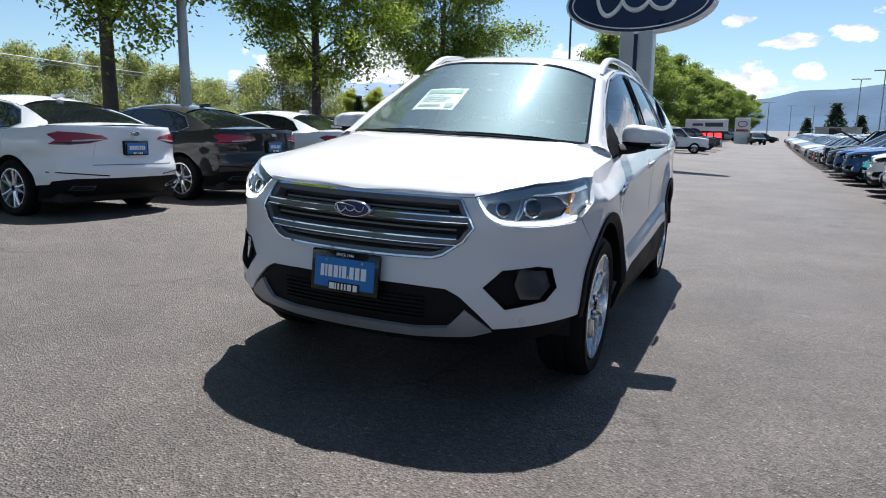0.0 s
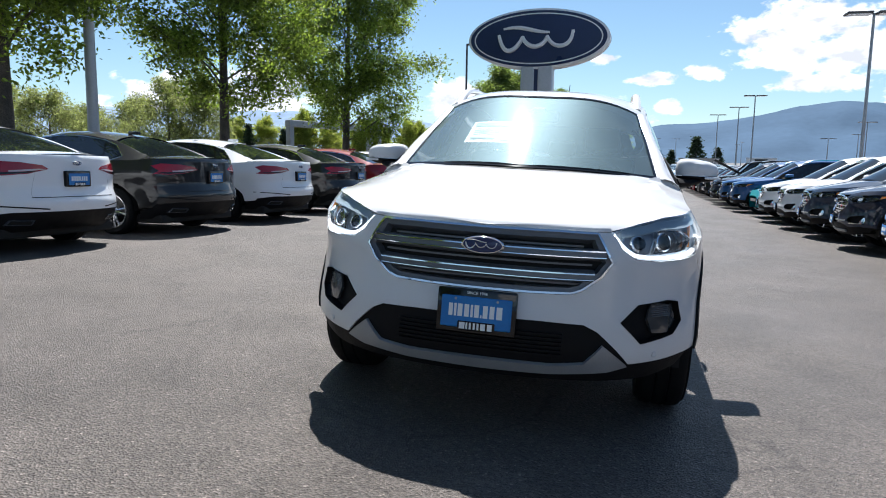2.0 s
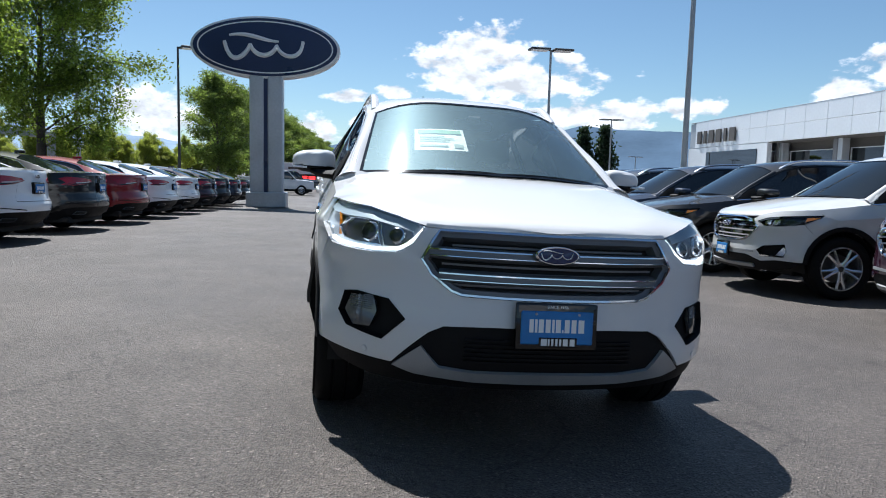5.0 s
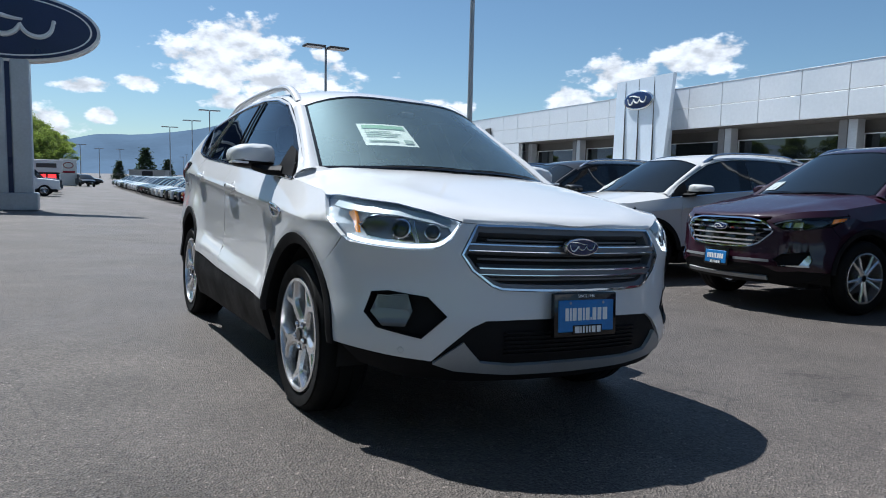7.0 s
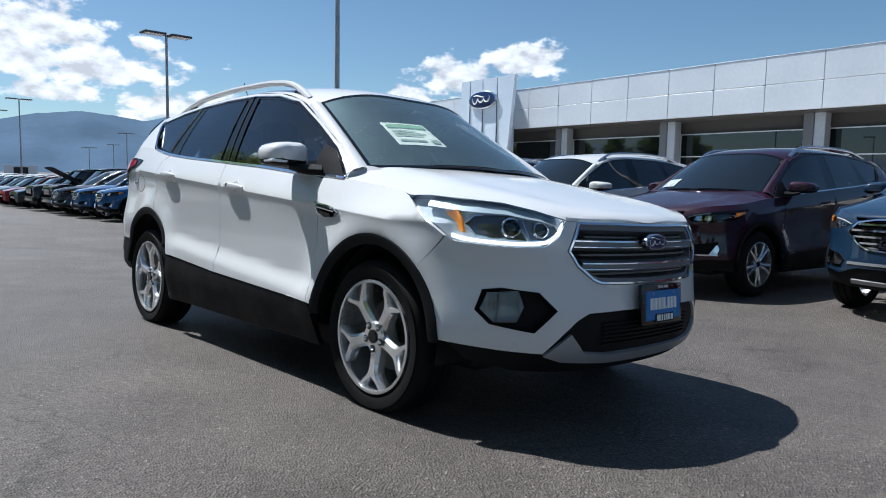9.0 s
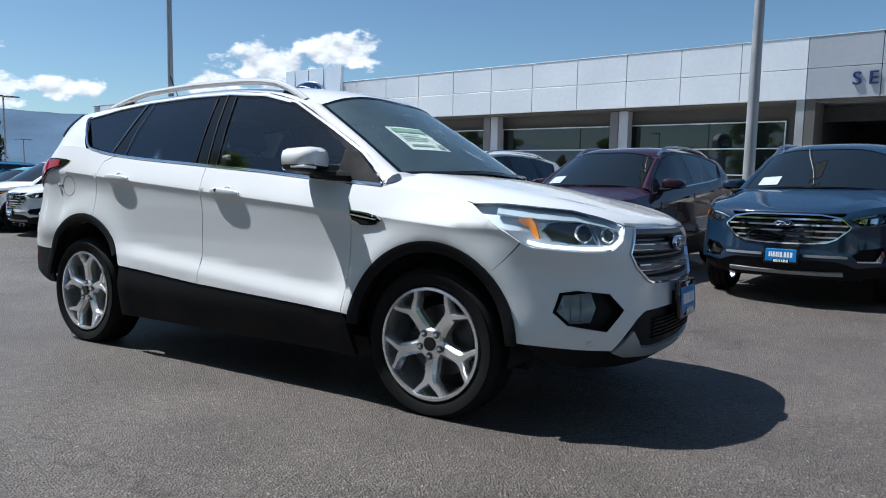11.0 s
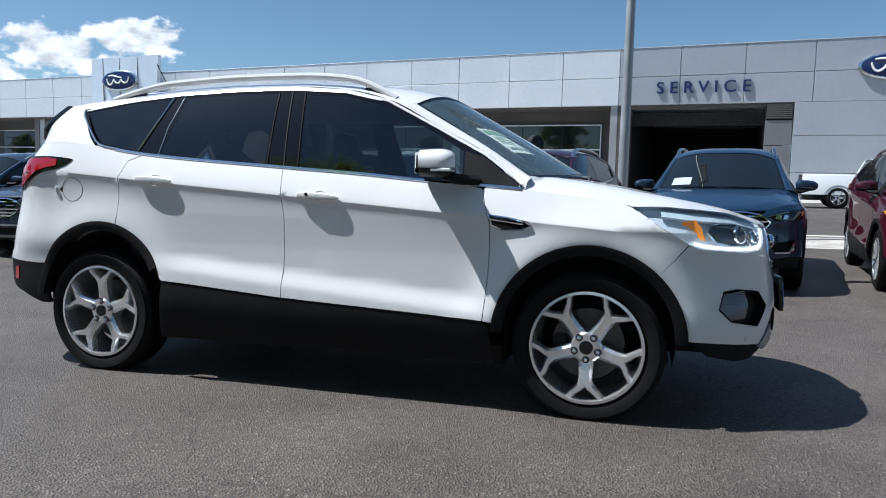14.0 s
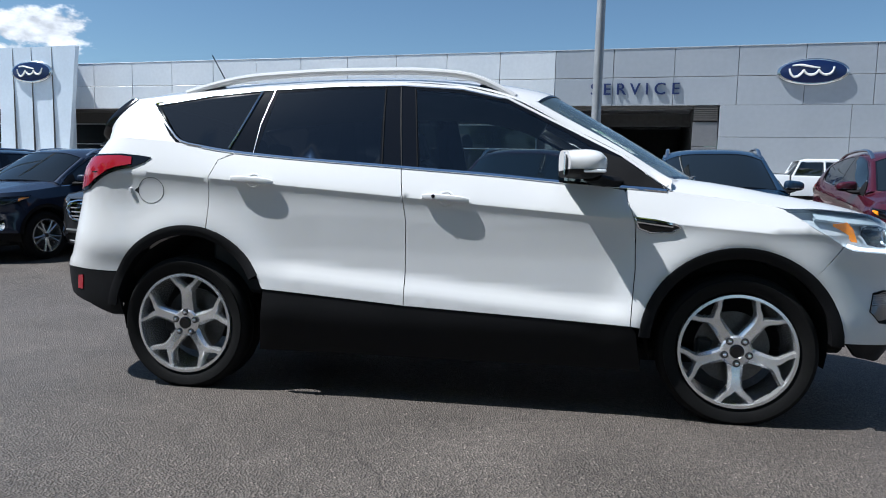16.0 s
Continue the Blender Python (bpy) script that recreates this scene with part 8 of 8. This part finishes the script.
def tree(seed, height, clear, radius, leaf, per, size, name="tree", label="", lean=0.0, droop=0.0, limbs=24, cat="tree", clump=0.2, rise=0.6, oval=False):
    """A tapered trunk, arching limbs that fork twice, and clumps of small leaves at the twigs."""
    rng = random.Random(seed)
    e = thing_at(name, Matrix.Identity(4), label, cat)
    bm = bmesh.new()
    tr = []
    for k in range(11):
        t = k / 10
        tr.append(Vector((lean * t * t + 0.14 * math.sin(3.3 * t + seed) * t, 0.12 * math.sin(4 * t + 2 * seed) * t, height * 0.93 * t)))
    base = height * 0.0155
    tube(bm, tr, [base * (1.3 if k == 0 else 1.06 - 0.098 * k) for k in range(11)], 12)
    part("trunk", bm, BARK, e, "grey-brown bark trunk")
    centres = []
    bm = bmesh.new()
    for i in range(limbs):
        t = clear / height + (0.96 - clear / height) * ((i + rng.uniform(0.2, 0.8)) / limbs)
        f = min(t / 0.93, 0.999) * 10
        o = tr[int(f)].lerp(tr[int(f) + 1], f - int(f))
        a = i * 2.4 + rng.uniform(-0.5, 0.5)
        h = (t * height - clear) / (height - clear)
        prof = (1 - h) ** 0.55 * (0.78 + 0.5 * math.sin(math.pi * min(h * 1.25, 1)))
        if oval:
            prof = (0.62 + 0.38 * math.sin(math.pi * min(0.5, h * 1.6))) * (1 - max(0, h - 0.3) / 0.7) ** 0.62
        L = radius * prof * rng.uniform(0.72, 1.15) + 0.35
        up = L * (rise * rng.uniform(0.5, 1.2) + 0.5 * h) * (1 - droop * 0.4)
        way = Vector((math.cos(a), math.sin(a), 0))
        swing = Vector((-way.y, way.x, 0)) * L * rng.uniform(-0.16, 0.16)
        line = [o, o + way * L * 0.3 + Vector((0, 0, up * 0.42)), o + way * L * 0.65 + swing + Vector((0, 0, up * 0.82)), o + way * L + swing * 1.4 + Vector((0, 0, up * 0.95))]
        r0 = base * (0.27 if oval else 0.40) * (1.12 - t)
        tube(bm, line, [r0, r0 * 0.72, r0 * 0.42, r0 * 0.14], 6)
        for j in range(7):
            k = 0.22 + 0.12 * j + rng.uniform(-0.04, 0.04)
            q = line[min(int(k * 3), 2)].lerp(line[min(int(k * 3), 2) + 1], k * 3 - min(int(k * 3), 2))
            b = a + (1 if j % 2 else -1) * rng.uniform(0.35, 1.25)
            l2 = max(L * rng.uniform(0.22, 0.42), 0.4)
            fall = rng.uniform(-0.9, 0.9) if oval else rng.uniform(-0.15, 0.55)
            tip = q + Vector((math.cos(b) * l2, math.sin(b) * l2, l2 * fall - droop * l2 * 0.5))
            tube(bm, [q, q.lerp(tip, 0.5) + Vector((0, 0, 0.06 * l2)), tip], [r0 * 0.34, r0 * 0.22, r0 * 0.08], 4)
            for d in range(4):
                w = q.lerp(tip, 0.4 + 0.2 * d)
                c = w + Vector((rng.gauss(0, 0.16), rng.gauss(0, 0.16), rng.gauss(-0.03, 0.12))) * radius * 0.35
                centres.append((c, 1.0))
                if droop:
                    n = rng.randrange(3, 6)
                    for m in range(1, n):
                        centres.append((c + Vector((rng.gauss(0, 0.10), rng.gauss(0, 0.10), -droop * 0.75 * m)), 0.75))
        centres.append((line[3], 1.0))
    part("limb", bm, BARK, e, "forking limbs")
    v, f = crown_mesh(rng, centres, per, clump, size, droop)
    link_mesh("crown", v, f, leaf, e, "open crown of small leaves in clumps", smooth=False)
    return e


def at_ground(x, y, turn=0.0, s=1.0, sz=None):
    return Matrix.Translation((x, y, gz(x, y) - 0.02)) @ pose(0, 0, 0, 0, 0, turn) @ Matrix.Diagonal((s, s, sz or s, 1))


def place(e, x, y, turn=0.0, s=1.0, sz=None):
    e.matrix_world = at_ground(x, y, turn, s, sz)
    return e


def again(e, x, y, turn=0.0, s=1.0, sz=None):
    c = copy_thing(e, at_ground(x, y, turn))
    c.scale = (s, s, sz or s)
    return c


t1 = tree(3, 11.5, 3.1, 2.95, LEAF, 84, 0.068, label="young ash tree in fresh leaf beside the lot", clump=0.25, limbs=44, rise=0.85, oval=True)
place(t1, -11.63, 8.12)
t2 = tree(7, 11.2, 2.9, 2.8, LEAF, 80, 0.068, label="young ash tree in fresh leaf beside the lot", clump=0.25, limbs=44, rise=0.85, oval=True)
place(t2, -11.34, 15.72)
t3 = tree(12, 11.8, 2.0, 3.0, LEAF, 84, 0.068, label="young ash tree in fresh leaf beside the lot", clump=0.25, limbs=44, rise=0.85, oval=True)
place(t3, -11.27, 25.5)
# the row carried on out of view, added for reflections in paint and glass
for k, y in enumerate((-0.9, -9.2, -17.5, -26.0)):
    again((t2, t3, t1, t2)[k], -11.6, y, 60 + 75 * k, 1.0)
pop = tree(21, 12.0, 1.2, 2.7, POPLAR, 46, 0.13, label="leafy poplar in a row beyond the lot", limbs=26, clump=0.34, rise=1.0)
place(pop, -7.6, 46.0, 0, 0.66)
for k, (x, y, s) in enumerate(((-9.4, 68, 0.8), (-8.6, 76, 0.84), (-7.4, 84, 0.82), (-6.4, 92, 0.80), (-5.5, 101, 0.8), (-4.6, 110, 0.76), (-3.6, 120, 0.78), (-2.4, 132, 0.74), (-1.0, 146, 0.74), (0.6, 160, 0.74))):
    again(pop, x, y, 50 * k, s * 1.12, s)
asp = tree(26, 8.0, 0.4, 2.3, ASPEN, 46, 0.11, label="pale green young aspen in a thicket beyond the lot", limbs=20, clump=0.28, rise=1.4)
place(asp, -36, 58, 0, 0.6)
for k in range(26):
    again(asp, -34.0 + 0.72 * k + 1.4 * math.sin(k * 2.1), 60.0 + 2.1 * k + 2.2 * math.sin(k * 1.3), 47 * k, 0.56 + 0.13 * math.sin(k * 1.9), 0.62 + 0.12 * math.sin(k * 2.7))
wil = tree(31, 11.0, 1.0, 4.6, WILLOW, 11, 0.14, label="pale green willow with hanging branches", droop=0.6, limbs=20, clump=0.30)
place(wil, -47, 31, 0, 0.64)
for k in range(19):
    a = 1.42 - 0.046 * k
    d = 60 + 6.0 * math.sin(k * 1.7)
    again(wil, 1.5 - d * math.sin(a), -3.3 + d * math.cos(a), 70 * k, 0.62 + 0.07 * math.sin(k * 2.3), 0.58 + 0.10 * math.sin(k * 1.1 + 1))


def spruce(seed, h, r):
    rng = random.Random(seed)
    e = thing_at("spruce", Matrix.Identity(4), "dark green spruce standing beyond the lot", "tree")
    bm = bmesh.new()
    tube(bm, [(0, 0, 0), (0, 0, h)], [h * 0.018, 0.02], 8)
    part("trunk", bm, BARK, e)
    centres = []
    for k in range(60):
        t = (k + 0.5) / 60
        rr = r * (1 - t) ** 0.85 + 0.05
        for j in range(6):
            a = k * 2.4 + j * 1.047
            d = rr * rng.uniform(0.35, 1.0)
            centres.append((Vector((math.cos(a) * d, math.sin(a) * d, h * (0.08 + 0.92 * t) - d * 0.25)), 1))
    v, f = crown_mesh(rng, centres, 7, r * 0.12, 0.30, 0.4)
    link_mesh("crown", v, f, SPRUCE, e, smooth=False)
    return e


sp = spruce(5, 9, 2.2)
place(sp, -33, 55, 0, 0.5)
for k, (x, y, w, h) in enumerate(((-30.4, 57, 0.5, 0.46), (-36, 53, 0.42, 0.36), (45.5, 114, 1.45, 1.22), (48.6, 112, 1.5, 1.25), (20, 190, 1.5, 0.9), (26, 195, 1.1, 0.6), (60, 150, 1.1, 0.9), (14.5, 200, 1.0, 0.55), (43.6, 116, 1.2, 0.95), (51.5, 118, 1.0, 0.8))):
    again(sp, x, y, 40 * k, w, h)

# ---------------------------------------------------------------- mountains
def ridge(name, mat, dist, prof, seed, label, rough):
    rng = random.Random(seed)
    P = []
    n = 220
    for i in range(n + 1):
        a = prof[0][0] + (prof[-1][0] - prof[0][0]) * i / n
        h = np.interp(a, [p[0] for p in prof], [p[1] for p in prof])
        h *= 1 + rough * (noise.noise(Vector((a * 9, seed, 0))) + 0.5 * noise.noise(Vector((a * 26, seed, 3))) + 0.25 * noise.noise(Vector((a * 80, seed, 5))))
        row = []
        for k in range(9):
            t = k / 8
            d = dist * (0.72 + 0.28 * t + 0.035 * noise.noise(Vector((a * 14, t * 3, seed + 9))))
            z = dist * math.tan(h) * (t ** 1.15 + 0.05 * noise.noise(Vector((a * 20, t * 4, seed))) * math.sin(math.pi * t))
            row.append((d * math.sin(a), d * math.cos(a), z - 6 * (1 - t)))
        P.append(row)
    ob = grid_mesh(name, P, mat, None, label, sharp=180)
    tagged(ob, category="mountain", kind="structure")


# the blue haze of distance is mixed into both slope colours
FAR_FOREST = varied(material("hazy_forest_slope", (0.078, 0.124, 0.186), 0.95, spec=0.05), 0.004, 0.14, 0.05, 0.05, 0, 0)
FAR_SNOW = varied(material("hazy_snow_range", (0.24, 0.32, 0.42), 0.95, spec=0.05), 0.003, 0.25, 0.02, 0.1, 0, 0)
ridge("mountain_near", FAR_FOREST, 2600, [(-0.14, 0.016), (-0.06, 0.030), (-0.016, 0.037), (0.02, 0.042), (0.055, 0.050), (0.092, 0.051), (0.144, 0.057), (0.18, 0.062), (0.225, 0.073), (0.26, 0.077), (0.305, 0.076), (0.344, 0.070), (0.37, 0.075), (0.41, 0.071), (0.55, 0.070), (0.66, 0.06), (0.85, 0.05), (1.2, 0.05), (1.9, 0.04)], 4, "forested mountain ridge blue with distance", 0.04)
# unseen ridge, added to close the horizon in reflections
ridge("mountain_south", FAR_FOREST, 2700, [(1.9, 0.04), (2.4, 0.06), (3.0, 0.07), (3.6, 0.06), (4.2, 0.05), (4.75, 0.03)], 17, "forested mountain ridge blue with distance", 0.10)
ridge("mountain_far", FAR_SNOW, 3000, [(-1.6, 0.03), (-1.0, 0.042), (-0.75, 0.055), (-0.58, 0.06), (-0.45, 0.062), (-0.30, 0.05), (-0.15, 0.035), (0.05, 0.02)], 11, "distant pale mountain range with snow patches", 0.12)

# ---------------------------------------------------------------- far signs, wires
def monument_sign(x, y):
    e = thing_at("monument_sign", pose(x, y, gz(x, y), 0, 0, 2), "white roadside sign with a red message panel", "sign")
    for nm, lo, hi, mat, lab in (("base", (-1.6, -0.3, 0), (1.6, 0.3, 0.75), SIGN_GREY, ""), ("message_panel", (-1.75, -0.32, 0.7), (1.75, 0.32, 1.55), BLACK, "dark message panel"), ("cabinet", (-2.05, -0.35, 1.55), (2.05, 0.35, 2.75), WHITE_INK, "white sign cabinet")):
        bm = bmesh.new()
        box(bm, lo, hi, 0.03)
        part(nm, bm, mat, e, lab, smooth=False)
    bm = bmesh.new()
    bars(bm, Matrix.Translation((0, -0.325, 1.12)), 3.0, 0.5, [(0.0, 0.24, 0, 1), (0.28, 0.5, 0, 1), (0.55, 0.72, 0, 1), (0.77, 1.0, 0, 1)], 0.02)
    part("message_lettering", bm, emitter("red_message", (1.0, 0.03, 0.03), 1.5), e, "lit red message bars", smooth=False)
    bm = bmesh.new()
    bars(bm, Matrix.Translation((0.1, -0.355, 2.2)), 2.9, 0.4, [(0.0, 0.35, 0.2, 0.8), (0.42, 1.0, 0.0, 1.0)], 0.02)
    part("name_lettering", bm, SOFFIT, e, smooth=False)


def brand_pylon(x, y):
    e = thing_at("pylon_sign", pose(x, y, gz(x, y), 0, 0, 2), "white pylon sign with a red ring emblem", "sign")
    bm = bmesh.new()
    box(bm, (-0.95, -0.25, 0), (0.95, 0.25, 3.4), 0.03)
    part("cabinet", bm, WHITE_INK, e, smooth=False)
    bm = bmesh.new()
    tube(bm, [(0.55 * math.cos(k * math.pi / 12), -0.27, 2.6 + 0.36 * math.sin(k * math.pi / 12)) for k in range(25)], 0.05, 5, cap=False)
    part("emblem", bm, RED_LENS, e, "red ring emblem")
    bm = bmesh.new()
    bars(bm, Matrix.Translation((0, -0.255, 1.75)), 1.5, 0.3, [(0, 1, 0, 1)], 0.02)
    part("name_bar", bm, RED_LENS, e, smooth=False)


monument_sign(-2.7, 73.0)
brand_pylon(0.4, 98.0)

WOOD = varied(material("weathered_wood", (0.13, 0.10, 0.08), 0.9), 2, 0.25, 30, 0.3, 0.4)
POLES = [(-37, 5, 9.0), (-45, 70, 8.6), (-50, 118, 8.6), (-30, -44, 9.0)]
for x, y, h in POLES:
    e = thing_at("utility_pole", pose(x, y, gz(x, y), 0, 0, 12), "weathered wooden utility pole with a crossarm", "pole", "utility poles")
    bm = bmesh.new()
    tube(bm, [(0, 0, 0), (0, 0, h)], [0.16, 0.10], 8)
    part("pole", bm, WOOD, e)
    bm = bmesh.new()
    box(bm, (-1.1, -0.06, h - 0.75), (1.1, 0.06, h - 0.62))
    part("crossarm", bm, WOOD, e, smooth=False)
order = [POLES[3], POLES[0], POLES[1], POLES[2]]
for dz, r in ((-3.2, 0.03), (-3.45, 0.03)):
    bm = bmesh.new()
    for a, b in zip(order, order[1:]):
        A, B = Vector((a[0], a[1], gz(a[0], a[1]) + a[2] + dz)), Vector((b[0], b[1], gz(b[0], b[1]) + b[2] + dz))
        tube(bm, [A.lerp(B, k / 10) - Vector((0, 0, 1.6 * (k / 10) * (1 - k / 10))) for k in range(11)], r, 5)
    w_ = part("overhead_cable", bm, SIGN_GREY, None, "overhead cable slung between wooden poles")
    tagged(w_, category="cable", group="overhead cables")


# ---------------------------------------------------------------- far sheds
def far_shed(x, y, w, d, h, mat, label):
    """A plain low commercial building far behind the lot, with its door and coping."""
    e = thing_at("warehouse", pose(x, y, gz(x, y) - 0.1, 0, 0, -12), label, "building")
    bm = bmesh.new()
    box(bm, (-w / 2, 0, 0), (w / 2, d, h))
    part("wall", bm, mat, e, smooth=False)
    bm = bmesh.new()
    box(bm, (-w / 2 - 0.15, -0.15, h), (w / 2 + 0.15, d + 0.15, h + 0.3))
    part("roof", bm, mat, e, smooth=False)
    for k in range(max(1, int(w / 9))):
        xx = -w / 2 + 4.5 + 9 * k if w > 12 else 0
        bm = bmesh.new()
        box(bm, (xx - 1.2, -0.06, 0), (xx + 1.2, 0.05, 2.6))
        part("door", bm, NEAR_BLACK, e, "dark loading door", smooth=False)


TAN = varied(material("tan_stucco", (0.46, 0.44, 0.41), 0.85), 0.3, 0.15, 4, 0.1)
far_shed(18.7, 176.0, 8.0, 14.0, 2.3, TAN, "long low tan commercial building beyond the lot")
far_shed(28.6, 150.0, 5.5, 6.0, 2.4, PANEL, "pale boxy commercial building beyond the lot")

# ---------------------------------------------------------------- canopy beyond the trees
shed = thing_at("canopy", pose(-26.5, 50.5, gz(-26.5, 50.5), 0, 0, -14.6), "pale grey steel canopy on posts beyond the trees", "canopy")
bm = bmesh.new()
box(bm, (-0.3, -0.3, 4.1), (0.3, 12.0, 4.65), 0.03)
part("beam", bm, STEEL, shed, smooth=False)
for y in (0.0, 11.7):
    bm = bmesh.new()
    box(bm, (-0.25, y - 0.25, 0), (0.25, y + 0.25, 4.1), 0.02)
    part("post", bm, STEEL, shed, smooth=False)
